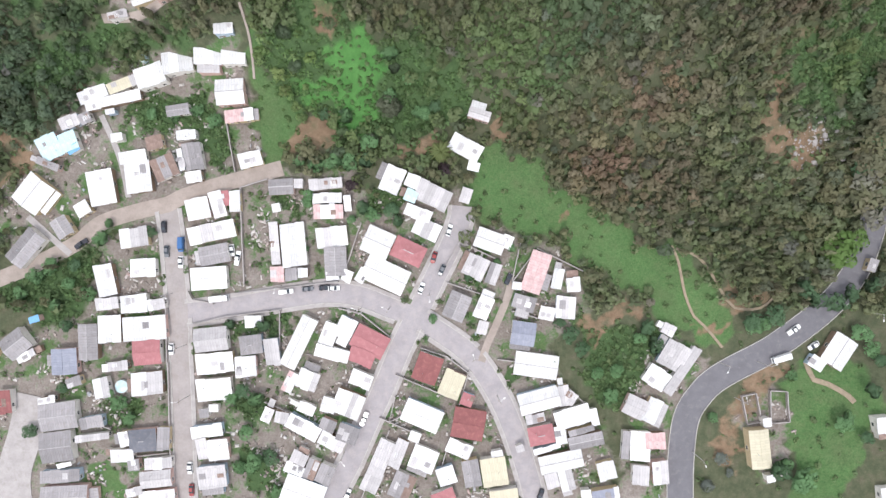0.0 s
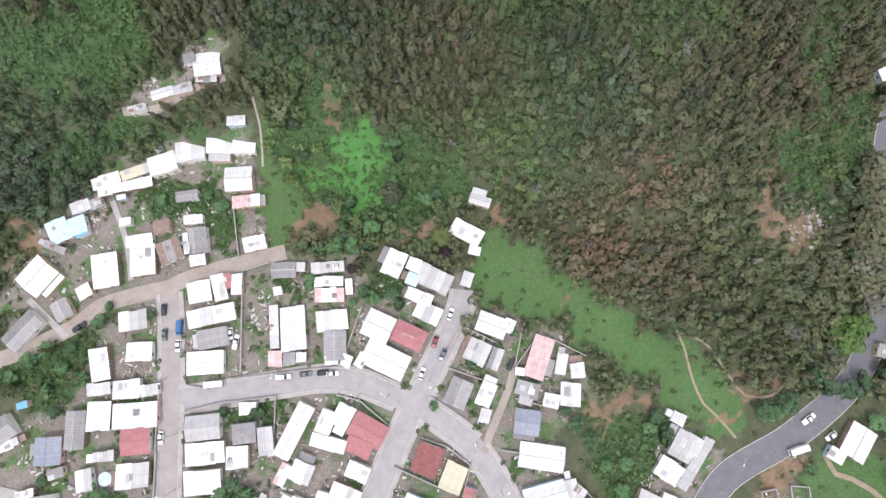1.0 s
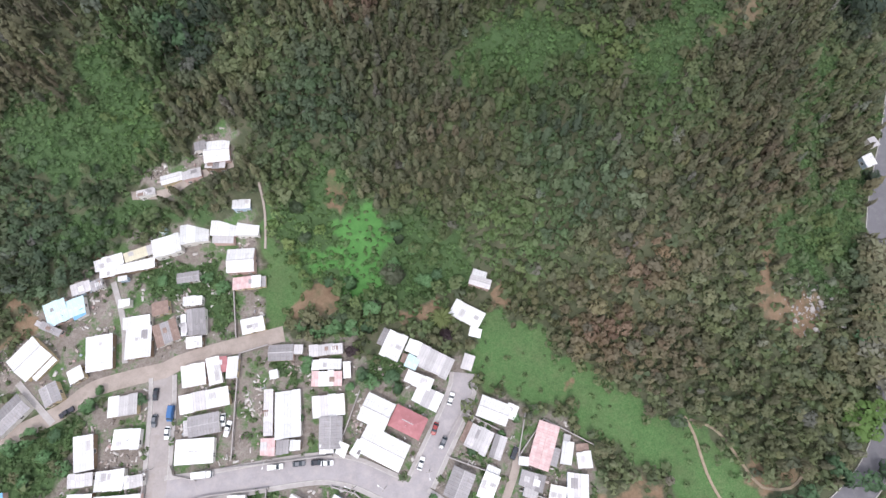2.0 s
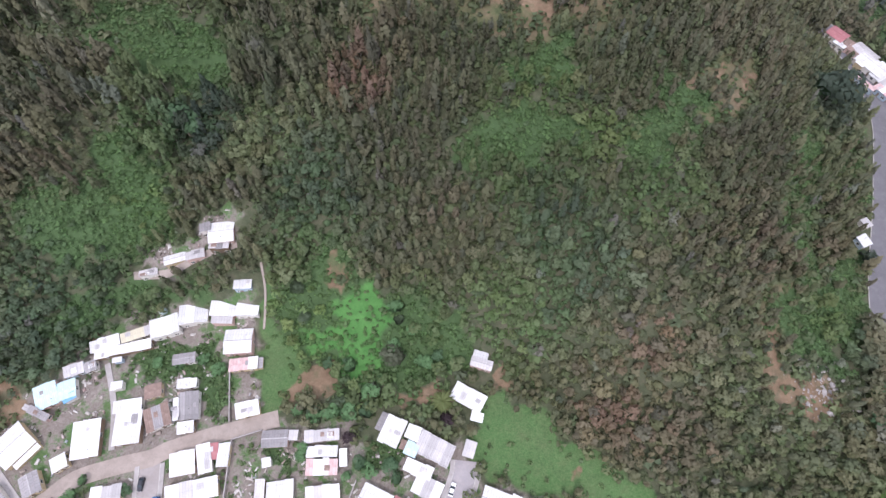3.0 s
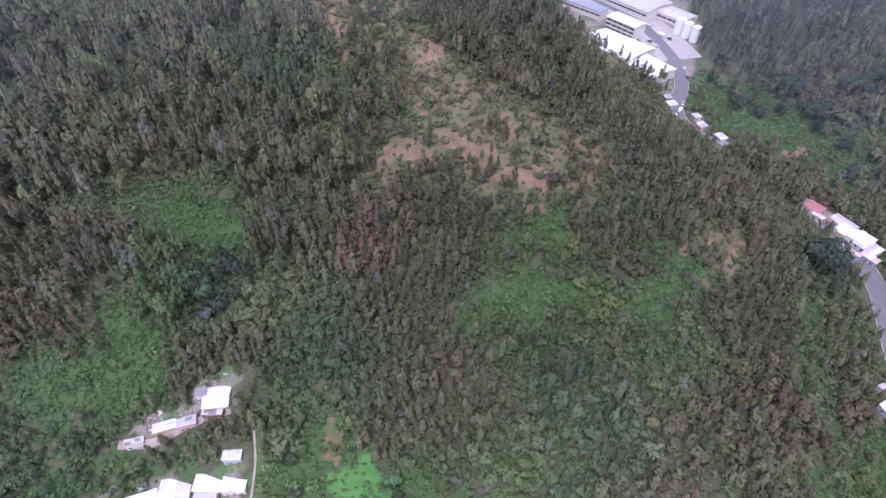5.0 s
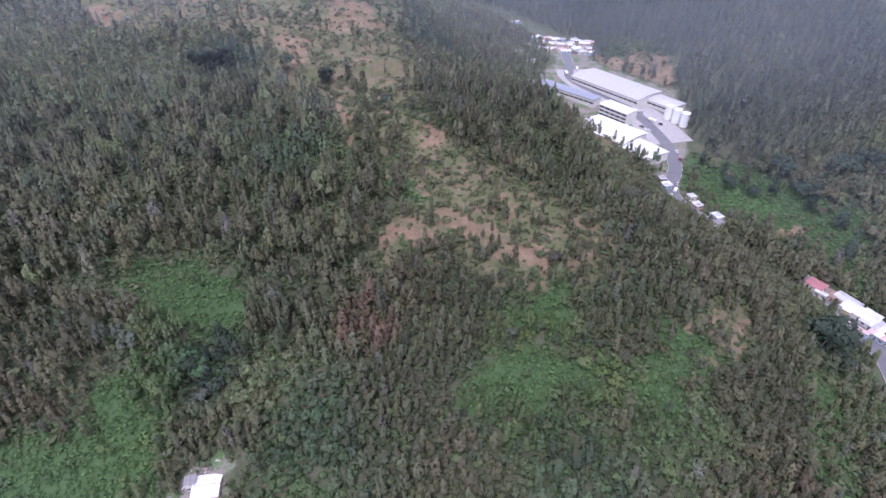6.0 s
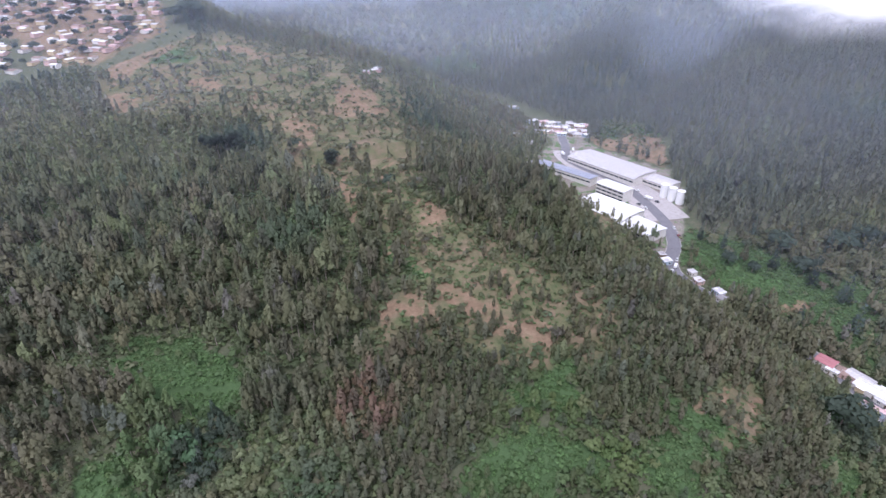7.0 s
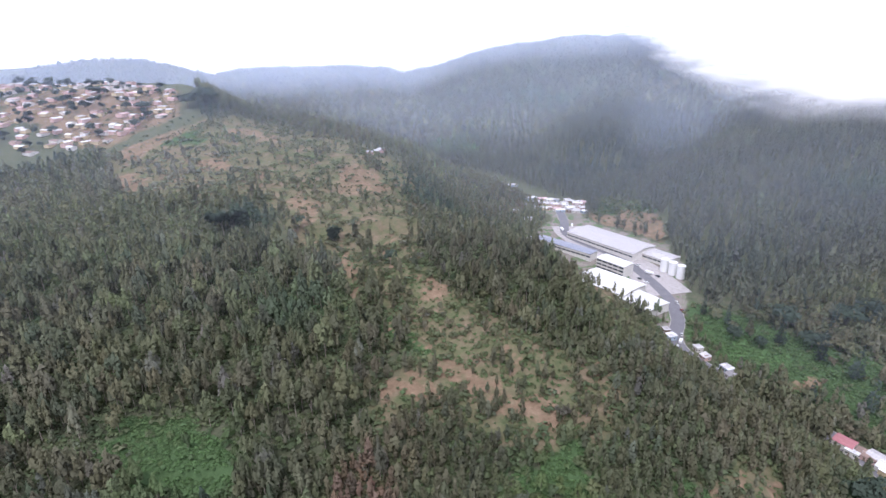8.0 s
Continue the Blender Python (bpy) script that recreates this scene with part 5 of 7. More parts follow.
house(-111.7, 57.4, 10.7, 3.9, 21, "C")
house(-122.2, 54.0, 10.2, 4.3, 19, "W")
house(-115.1, 51.9, 19.6, 3.7, 13, "W")
house(-116.1, 47.9, 3.2, 1.8, 11, "W")
house(-130.4, 44.4, 6.8, 4.3, 22, "L")
house(-124.9, 45.7, 3.9, 3.9, 24, "G")
house(-92.5, 48.5, 8.0, 3.9, 9, "G", "gable")
house(-73.7, 54.4, 9.9, 8.9, 4, "W", "gable")
house(-71.1, 46.6, 9.9, 4.7, 6, "P")
house(-67.2, 31.2, 7.9, 5.1, 14, "W")
house(-137.2, 35.5, 7.4, 8.3, 25, "T")
house(-130.8, 37.5, 6.2, 6.7, 22, "T")
house(-129.1, 35.0, 4.3, 2.6, 34, "U")
house(-137.9, 29.6, 8.2, 2.6, -21, "G")
house(-142.9, 19.4, 10.7, 11.4, -38, "W", "gable")
house(-113.8, 38.9, 4.0, 3.0, 11, "W")
house(-119.2, 21.5, 9.0, 12.2, 9, "W")
house(-108.2, 32.2, 9.4, 4.3, 8, "W")
house(-106.3, 25.0, 8.8, 11.0, 9, "W")
house(-97.1, 28.5, 8.3, 7.9, 22, "K")
house(-100.7, 37.2, 5.7, 5.1, 14, "K")
house(-89.6, 39.8, 6.7, 3.5, 7, "W")
house(-87.2, 32.3, 6.4, 9.5, 9, "G")
house(-86.9, 25.2, 5.4, 3.9, 8, "W")
house(-91.5, 31.2, 1.8, 7.9, 13, "W")
house(-125.8, 14.1, 4.9, 5.1, 32, "W")
house(-132.9, 7.6, 6.0, 7.1, 32, "G", "gable")
house(-145.7, 0.4, 7.4, 13.4, -40, "G", "gable")
house(-107.8, 4.0, 9.6, 6.7, 9, "W")
house(-85.5, 14.1, 8.0, 7.5, 10, "W")
house(-78.6, 15.5, 4.5, 9.1, 15, "W")
house(-75.9, 17.8, 2.8, 5.1, 8, "R")
house(-72.6, 16.7, 3.7, 7.5, 3, "W")
house(-80.7, 5.9, 16.5, 6.3, 12, "W")
house(-79.8, -1.9, 10.4, 6.7, 11, "G", "gable")
house(-81.7, -10.2, 12.6, 7.9, 4, "W", "hip")
house(-117.8, -10.9, 6.4, 11.0, 11, "W")
house(-117.2, -19.1, 7.9, 4.3, 6, "L")
house(-104.6, -6.6, 8.7, 6.3, 4, "W")
house(-107.8, -19.1, 9.1, 6.3, 7, "W")
house(-100.0, -19.4, 6.0, 3.9, 9, "W")
house(-123.8, -32.4, 6.7, 12.6, 2, "G", "gable")
house(-116.3, -27.9, 7.9, 9.5, 4, "W")
house(-104.1, -27.6, 15.0, 8.3, 5, "W")
house(-103.2, -36.0, 9.7, 8.7, 5, "R", "gable")
house(-113.4, -40.9, 6.9, 3.3, 7, "L")
house(-103.2, -46.8, 10.9, 7.9, 5, "W")
house(-149.0, -33.1, 8.3, 9.1, -52, "G", "gable")
house(-145.4, -37.3, 6.7, 2.8, 28, "W")
house(-160.3, -37.6, 7.1, 10.2, -34, "W")
house(-132.1, -39.2, 8.9, 9.1, 3, "B", "gable")
house(-153.2, -53.4, 5.1, 8.3, 4, "D")
house(-138.3, -52.7, 6.0, 2.4, 9, "W")
house(-134.2, -58.3, 13.1, 9.5, 7, "G", "gable")
house(-134.8, -69.0, 11.3, 10.6, 7, "G", "gable")
house(-132.1, -75.3, 5.1, 1.6, 13, "W")
house(-128.8, -46.4, 5.2, 3.5, 18, "G")
house(-119.1, -48.5, 5.3, 7.1, 15, "W")
house(-122.6, -60.5, 8.0, 4.3, 9, "G")
house(-122.4, -65.7, 11.9, 2.4, 7, "L")
house(-111.3, -66.3, 3.4, 5.5, 10, "W")
house(-111.9, -72.1, 7.9, 4.5, 1, "W")
house(-104.8, -66.8, 9.7, 7.9, 5, "N", "hip")
house(-97.5, -66.2, 4.3, 7.9, -0, "G")
house(-133.6, -79.3, 13.8, 4.3, 4, "G")
house(-131.9, -86.5, 16.4, 7.9, 3, "G", "gable")
house(-107.9, -75.4, 4.0, 3.9, 9, "G")
house(-99.3, -74.7, 9.5, 3.9, 5, "L")
house(-100.1, -80.2, 10.9, 5.9, 6, "L", "gable")
house(-107.7, -84.7, 5.6, 3.2, 12, "L")
house(-99.7, -87.2, 12.5, 5.9, 6, "W")
house(-79.8, -49.0, 12.1, 7.9, 5, "W")
house(-83.4, -57.3, 3.2, 3.2, 7, "G")
house(-80.0, -55.4, 3.2, 2.4, 0, "W")
house(-82.4, -63.5, 10.9, 4.3, 7, "W")
house(-84.0, -69.6, 3.8, 7.5, 9, "L")
house(-78.4, -70.1, 7.1, 7.5, 6, "W")
house(-80.6, -79.5, 9.9, 7.9, 6, "L")
house(-56.4, 21.7, 8.7, 5.5, 3, "G", "gable")
house(-50.5, 22.9, 3.0, 3.2, -0, "L")
house(-41.0, 22.7, 11.5, 3.9, 6, "L")
house(-40.4, 17.8, 10.1, 3.7, 2, "W")
house(-40.0, 13.1, 10.2, 5.1, 1, "P")
house(-33.3, 16.1, 2.4, 5.5, 5, "W")
house(-38.8, 4.3, 10.7, 7.1, 7, "W")
house(-37.5, -4.3, 7.7, 10.2, 3, "G", "gable")
house(-38.5, -9.3, 4.5, 3.0, 2, "W")
house(-33.4, -9.4, 3.4, 4.1, -21, "W")
house(-52.2, 1.5, 8.5, 15.0, 7, "W")
house(-58.7, 1.9, 3.0, 14.6, 4, "L")
house(-58.2, 14.5, 2.8, 2.8, 12, "W")
house(-57.8, -8.9, 4.7, 5.3, 2, "P")
house(-53.0, -8.8, 4.1, 4.3, 3, "G")
house(-48.9, -8.3, 3.4, 3.3, 3, "W")
house(-17.6, 24.2, 6.9, 9.1, -24, "W")
house(-10.7, 23.7, 4.7, 4.7, -22, "W")
house(-3.5, 18.7, 12.2, 7.5, -25, "L")
house(-11.1, 18.7, 4.2, 4.3, -22, "T")
house(-8.7, 12.5, 9.4, 4.3, -23, "W")
house(-5.7, 6.9, 9.2, 6.5, -25, "W")
house(-22.7, 2.3, 10.1, 9.5, -24, "W", "gable")
house(-12.1, -0.9, 11.5, 7.5, -25, "R", "hip")
house(-20.1, -9.0, 15.9, 9.1, -25, "W", "gable")
house(-28.4, -9.3, 3.2, 5.5, -30, "W")
house(-66.2, -25.2, 5.7, 3.9, 4, "W")
house(-67.0, -33.4, 7.9, 6.7, 7, "G", "hip")
house(-59.6, -35.9, 5.0, 9.5, 7, "L")
house(-68.8, -41.1, 7.3, 7.1, 5, "W")
house(-80.9, -31.5, 11.7, 8.3, 6, "L", "gable")
house(-79.6, -39.8, 12.9, 7.1, 5, "W")
house(-50.3, -32.5, 5.9, 18.9, -26, "W", "gable")
house(-53.4, -46.4, 3.7, 7.1, -25, "P")
house(-47.2, -45.8, 7.2, 7.1, -21, "W")
house(-34.0, -27.6, 6.2, 7.5, -27, "W")
house(-39.7, -29.7, 5.3, 8.3, -22, "W")
house(-38.7, -36.4, 11.9, 4.7, -15, "W")
house(-25.5, -32.3, 12.3, 8.3, -27, "R", "gable")
house(-28.5, -37.6, 9.0, 5.5, -23, "R")
house(-28.6, -45.5, 7.6, 5.5, -21, "W")
house(-47.6, -55.6, 6.0, 3.5, -23, "W")
house(-33.1, -54.1, 10.0, 8.9, -22, "W")
house(-39.8, -54.4, 5.1, 5.1, -16, "W")
house(-40.7, -62.5, 5.4, 6.7, -24, "G")
house(-33.2, -64.5, 7.3, 5.9, -19, "G")
house(-48.8, -62.2, 12.1, 5.5, -28, "W")
house(-38.8, -67.4, 9.1, 4.7, -27, "W")
house(-61.2, -57.8, 3.4, 5.5, -24, "W")
house(-56.3, -58.8, 4.6, 4.3, -12, "L")
house(-50.2, -73.1, 5.6, 4.3, -25, "L")
house(-51.9, -76.8, 6.8, 3.5, -22, "W")
house(-45.9, -76.8, 4.1, 7.5, -23, "G")
house(-41.1, -78.6, 5.4, 7.1, -24, "G")
house(-48.8, -85.3, 14.6, 9.9, -20, "W", "gable")
house(-7.3, -58.2, 13.7, 8.1, -23, "W", "hip")
house(-21.6, -73.1, 5.6, 13.0, -23, "L")
house(-15.6, -71.4, 4.2, 9.9, -22, "L")
house(-9.9, -65.6, 3.8, 3.5, -21, "W")
house(-6.8, -73.3, 8.9, 7.9, -22, "W")
house(-14.3, -82.7, 7.5, 9.1, -23, "G")
house(-24.9, -81.1, 6.1, 7.9, -25, "L")
house(1.2, -79.1, 6.2, 6.5, 18, "W")
house(0.4, -87.1, 8.0, 5.9, 20, "R")
house(-5.4, -41.6, 8.8, 9.9, -20, "D", "gable")
house(3.1, -47.2, 7.4, 9.1, -22, "C")
house(8.5, -52.5, 4.2, 4.3, -22, "R")
house(8.9, -61.0, 11.2, 10.6, -10, "D", "gable")
house(5.6, -69.7, 8.7, 5.1, -23, "W")
house(10.0, -78.3, 5.8, 9.9, 10, "G")
house(17.9, -77.7, 8.8, 10.2, 9, "C")
house(18.8, -71.5, 4.0, 2.4, 11, "W")
house(21.4, -86.8, 9.8, 5.9, 8, "C")
house(33.5, -52.8, 14.3, 7.5, 15, "W", "gable")
house(32.2, -59.2, 6.6, 3.2, 12, "L")
house(42.2, -51.1, 3.8, 7.1, 9, "L")
house(44.5, -52.1, 3.7, 4.7, -32, "L")
house(45.3, -58.5, 12.5, 6.3, 16, "W")
house(52.8, -58.7, 2.6, 5.9, 13, "W")
house(48.3, -63.4, 9.0, 2.0, 15, "G")
house(49.9, -67.0, 12.3, 4.7, 12, "G", "gable")
house(34.3, -64.9, 9.0, 6.7, 11, "R", "hip")
house(41.0, -64.9, 3.8, 5.9, 9, "W")
house(36.3, -69.7, 9.5, 2.0, 17, "W")
house(41.2, -74.2, 15.3, 6.3, 12, "W", "gable")
house(38.0, -80.7, 4.5, 5.5, 15, "L")
house(43.1, -80.3, 4.9, 7.9, 14, "W")
house(57.1, -77.3, 6.1, 6.3, 13, "W")
house(56.0, -86.5, 7.6, 5.5, 9, "B")
house(50.0, -85.7, 3.4, 3.5, 7, "W")
house(63.8, -68.5, 2.6, 9.9, -4, "G")
house(68.8, -68.8, 6.9, 10.2, -3, "W")
house(69.0, -79.0, 5.7, 6.7, -4, "L")
house(75.9, -78.1, 5.4, 8.7, 6, "W")
house(67.1, -55.1, 7.8, 7.1, -25, "L", "gable")
house(73.9, -56.9, 7.0, 8.7, -27, "W")
house(16.5, 2.8, 10.5, 7.1, -20, "W", "gable")
house(22.3, 2.4, 3.6, 4.7, -22, "W")
house(11.4, -6.2, 7.7, 7.9, -26, "L")
house(17.5, -8.7, 4.0, 7.5, -20, "G")
house(4.9, -20.0, 7.7, 9.5, -23, "G", "gable")
house(14.2, -20.4, 5.1, 7.9, -23, "W")
house(13.8, -27.4, 3.5, 4.7, -16, "L")
house(32.5, -8.1, 7.1, 14.6, -19, "P", "gable")
house(40.0, -10.4, 3.6, 7.1, -13, "W")
house(45.5, -12.4, 4.7, 5.1, 5, "W")
house(42.8, -20.4, 6.7, 7.9, -5, "W")
house(36.3, -22.4, 5.3, 4.7, -13, "W")
house(28.3, -18.7, 7.8, 5.1, -16, "G")
house(25.8, -12.8, 3.2, 2.8, -7, "W")
house(28.0, -29.5, 8.4, 8.3, -8, "B", "gable")
house(32.5, -40.6, 15.1, 8.3, -8, "W", "gable")
house(12.6, 46.5, 7.8, 3.6, -17, "L", "gable")
house(7.9, 35.4, 11.5, 6.1, -29, "W")
house(10.7, 28.9, 4.1, 3.2, -14, "W")
house(8.0, 18.7, 3.7, 5.5, -18, "L")
house(80.7, -37.2, 9.0, 9.5, -29, "L")
house(83.5, -42.5, 3.4, 19.3, -36, "L")
house(74.6, -44.8, 8.3, 7.1, -33, "W")
house(78.7, -28.2, 4.5, 3.9, -29, "L")
house(74.1, -66.9, 6.9, 5.5, 2, "P")
house(137.9, -35.7, 8.7, 11.4, -33, "W", "gable")
house(130.5, -39.7, 5.4, 4.3, -33, "W")
house(109.8, -69.3, 6.9, 13.6, 6, "C", "gable")
house(112.8, -60.4, 2.7, 3.4, 9, "W")
house(113.4, -79.3, 2.7, 2.5, 12, "W")
house(150.1, -59.9, 5.3, 5.9, 8, "W")
house(150.8, -83.8, 4.0, 5.5, 5, "W")
house(149.9, -5.7, 3.1, 4.7, -18, "G")
house(26.9, -69.7, 2.7, 2.8, 17, "L")
house(-142.6, -24.4, 3.6, 2.4, 19, "U")
house(163.6, 95.5, 4.4, 4.6, 20, "W")
house(167.4, 103.6, 3.2, 4.0, 20, "L")
house(189.7, 207.6, 9.0, 8.0, -55, "R", "gable", group="houses along the valley road")
house(188.8, 201.2, 6.0, 4.0, -55, "W", "shed", group="houses along the valley road")
house(194.2, 199.1, 9.0, 6.0, -50, "K", "shed", group="houses along the valley road")
house(199.0, 195.8, 12.0, 7.0, -62, "L", "gable", group="houses along the valley road")
house(199.8, 187.9, 15.0, 9.0, -60, "W", "gable", group="houses along the valley road")
house(202.3, 179.6, 11.0, 8.0, -65, "W", "shed", group="houses along the valley road")
house(204.7, 185.6, 8.0, 6.0, -60, "W", "shed", group="houses along the valley road")
house(192.5, 176.7, 10.0, 3.0, -60, "P", "shed", group="houses along the valley road")
house(199.3, 172.4, 8.0, 5.0, -62, "P", "shed", group="houses along the valley road")
house(194.3, 188.7, 4.0, 3.0, -60, "W", "shed", group="houses along the valley road")
house(162.9, 260.7, 9.0, 7.0, -70, "G", "gable", group="houses along the valley road")
house(163.0, 269.5, 7.0, 6.0, -70, "L", "shed", group="houses along the valley road")
house(163.5, 252.3, 7.0, 5.0, -70, "K", "shed", group="houses along the valley road")
house(155.5, 281.7, 6.0, 5.0, -75, "L", "shed", group="houses along the valley road")
house(155.2, 291.0, 5.0, 5.0, -75, "L", "shed", group="houses along the valley road")
house(143.5, 304.8, 6.0, 6.0, -80, "W", "shed", group="houses along the valley road")
house(142.6, 311.7, 5.0, 5.0, -80, "L", "shed", group="houses along the valley road")
house(106.3, 591.2, 8.0, 6.0, -20, "W", "shed", group="houses along the valley road")
house(116.5, 604.5, 10.0, 8.0, 17, "W", "gable", group="houses along the valley road")
house(121.1, 583.6, 12.0, 6.0, -6, "G", "shed", group="houses along the valley road")
house(130.8, 589.7, 8.0, 8.0, 31, "L", "gable", group="houses along the valley road")
house(134.7, 572.0, 10.0, 6.0, 8, "W", "shed", group="houses along the valley road")
house(146.1, 588.8, 12.0, 8.0, -15, "W", "gable", group="houses along the valley road")
house(138.1, 603.3, 8.0, 6.0, 22, "L", "shed", group="houses along the valley road")
house(99.2, 595.8, 10.0, 8.0, -1, "L", "gable", group="houses along the valley road")
house(112.8, 573.2, 12.0, 6.0, 36, "K", "shed", group="houses along the valley road")
house(147.2, 571.3, 8.0, 8.0, 13, "L", "gable", group="houses along the valley road")
house(121.9, 564.4, 10.0, 6.0, -10, "W", "shed", group="houses along the valley road")
house(95.8, 608.7, 12.0, 8.0, 27, "W", "gable", group="houses along the valley road")
house(71.6, 562.8, 8.0, 6.0, 4, "W", "shed", group="houses along the valley road")
house(82.4, 583.0, 10.0, 8.0, -19, "G", "gable", group="houses along the valley road")
house(-81.8, 584.5, 12.0, 6.0, 18, "W", "shed", group="houses along the valley road")
house(-86.6, 573.8, 8.0, 8.0, -5, "L", "gable", group="houses along the valley road")
house(-77.1, 592.6, 10.0, 6.0, 32, "W", "shed", group="houses along the valley road")
house(79.9, 676.9, 12.0, 8.0, 9, "L", "gable", group="houses along the valley road")
house(82.7, 539.1, 8.0, 6.0, -14, "L", "shed", group="houses along the valley road")
house(86.7, 472.3, 9.0, 6.0, -47, "R", "gable", group="houses along the valley road")
house(76.8, 478.4, 8.0, 5.0, -47, "L", "shed", group="houses along the valley road")
house(99.7, 612.1, 6.0, 5.0, -30, "W", "shed", group="houses along the valley road")
house(119.6, 585.9, 7.5, 6.0, 23, "W", "gable", group="houses along the valley road")
house(138.1, 561.5, 9.0, 7.0, -14, "L", "shed", group="houses along the valley road")
house(105.0, 591.2, 10.5, 5.0, 39, "G", "gable", group="houses along the valley road")
house(124.1, 566.3, 6.0, 6.0, 2, "K", "shed", group="houses along the valley road")
house(153.6, 592.9, 7.5, 7.0, 55, "P", "gable", group="houses along the valley road")
house(110.0, 571.3, 9.0, 5.0, 18, "W", "shed", group="houses along the valley road")
house(139.1, 598.4, 10.5, 6.0, -19, "W", "gable", group="houses along the valley road")
house(95.5, 576.4, 6.0, 7.0, 34, "L", "shed", group="houses along the valley road")
house(124.4, 604.1, 7.5, 5.0, -3, "G", "gable", group="houses along the valley road")
house(143.0, 578.0, 9.0, 6.0, 50, "K", "shed", group="houses along the valley road")
house(109.3, 609.7, 10.5, 7.0, 13, "P", "gable", group="houses along the valley road")
house(128.8, 583.2, 6.0, 5.0, -24, "W", "shed", group="houses along the valley road")
house(146.8, 559.0, 7.5, 6.0, 29, "W", "gable", group="houses along the valley road")
house(114.3, 588.4, 9.0, 7.0, -8, "L", "shed", group="houses along the valley road")
house(133.0, 563.8, 10.5, 5.0, 45, "G", "gable", group="houses along the valley road")
house(99.5, 593.8, 6.0, 6.0, 8, "K", "shed", group="houses along the valley road")
house(118.9, 568.7, 7.5, 7.0, -29, "P", "gable", group="houses along the valley road")
house(148.3, 595.6, 9.0, 5.0, 24, "W", "shed", group="houses along the valley road")
house(104.7, 573.7, 10.5, 6.0, -13, "W", "gable", group="houses along the valley road")

add_lean_tos()


# ---- vehicles ----
def loft(sections):
    """Skin through cross-sections of equal corner count, closed at both ends."""
    n = len(sections[0])
    v = [p for sec in sections for p in sec]
    f = []
    for k in range(len(sections) - 1):
        for i in range(n):
            f.append((k * n + i, k * n + (i + 1) % n, (k + 1) * n + (i + 1) % n, (k + 1) * n + i))
    f += [tuple(range(n - 1, -1, -1)), tuple(range((len(sections) - 1) * n, len(sections) * n))]
    return v, f


def hull(profile, half):
    """A body from stations along its length: (y, bottom, top, share of the half width)."""
    return loft([[(-half * k, y, b), (half * k, y, b), (half * k, y, b + (t - b) * 0.7), (half * k * 0.86, y, t), (-half * k * 0.86, y, t), (-half * k, y, b + (t - b) * 0.7)] for y, b, t, k in profile])


CAR_SHAPES = {
    "car": ([(-2.1, 0.35, 0.72, 0.86), (-1.95, 0.28, 0.88, 0.97), (-0.6, 0.25, 0.92, 1.0), (0.9, 0.25, 0.9, 1.0), (1.9, 0.28, 0.76, 0.95), (2.1, 0.35, 0.62, 0.82)],
            [(-1.7, 0.86, 0.98, 0.9), (-1.15, 0.86, 1.42, 0.86), (0.25, 0.86, 1.44, 0.86), (1.0, 0.86, 0.96, 0.9)], (-1.1, 0.2), 0.86, 1.3),
    "pickup": ([(-2.6, 0.45, 1.0, 0.95), (-0.6, 0.4, 1.05, 1.0), (1.2, 0.4, 1.02, 1.0), (2.3, 0.4, 0.95, 0.95), (2.55, 0.5, 0.8, 0.85)],
               [(-0.75, 1.0, 1.1, 0.92), (-0.55, 1.0, 1.66, 0.88), (0.55, 1.0, 1.68, 0.88), (1.25, 1.0, 1.08, 0.92)], (-0.5, 0.5), 0.9, 1.6),
    "van": ([(-2.7, 0.4, 1.2, 0.95), (-2.5, 0.35, 2.05, 0.98), (1.4, 0.35, 2.1, 0.98), (1.9, 0.35, 1.5, 0.98), (2.6, 0.4, 1.05, 0.92)],
            [(1.35, 1.2, 1.3, 0.95), (1.4, 1.2, 2.0, 0.9), (1.7, 1.2, 1.85, 0.9), (2.1, 1.2, 1.3, 0.92)], (-2.3, 1.3), 0.98, 1.7),
    "truck": ([(-3.4, 0.6, 2.2, 1.0), (1.2, 0.6, 2.2, 1.0), (1.4, 0.6, 1.2, 0.8), (1.6, 0.5, 2.3, 0.95), (2.9, 0.5, 2.25, 0.93), (3.2, 0.55, 1.4, 0.9)],
              [(2.4, 1.4, 1.5, 0.94), (2.5, 1.4, 2.2, 0.9), (2.9, 1.4, 2.1, 0.9), (3.24, 1.4, 1.5, 0.9)], (1.7, 2.5), 1.1, 2.1),
}
WHEEL = mesh_of("tyre", *[[(z, x, y) for x, y, z in d] if i == 0 else d for i, d in enumerate(tube_data(0.33, 0.22, 14))], TYRE)
HUB = mesh_of("rim", *[[(z, x, y) for x, y, z in d] if i == 0 else d for i, d in enumerate(tube_data(0.19, 0.25, 10))], METAL)
LAMP = mesh_of("headlight", *box_data(-0.18, 0.18, -0.04, 0.04, -0.07, 0.07), METAL)
MADE = {}


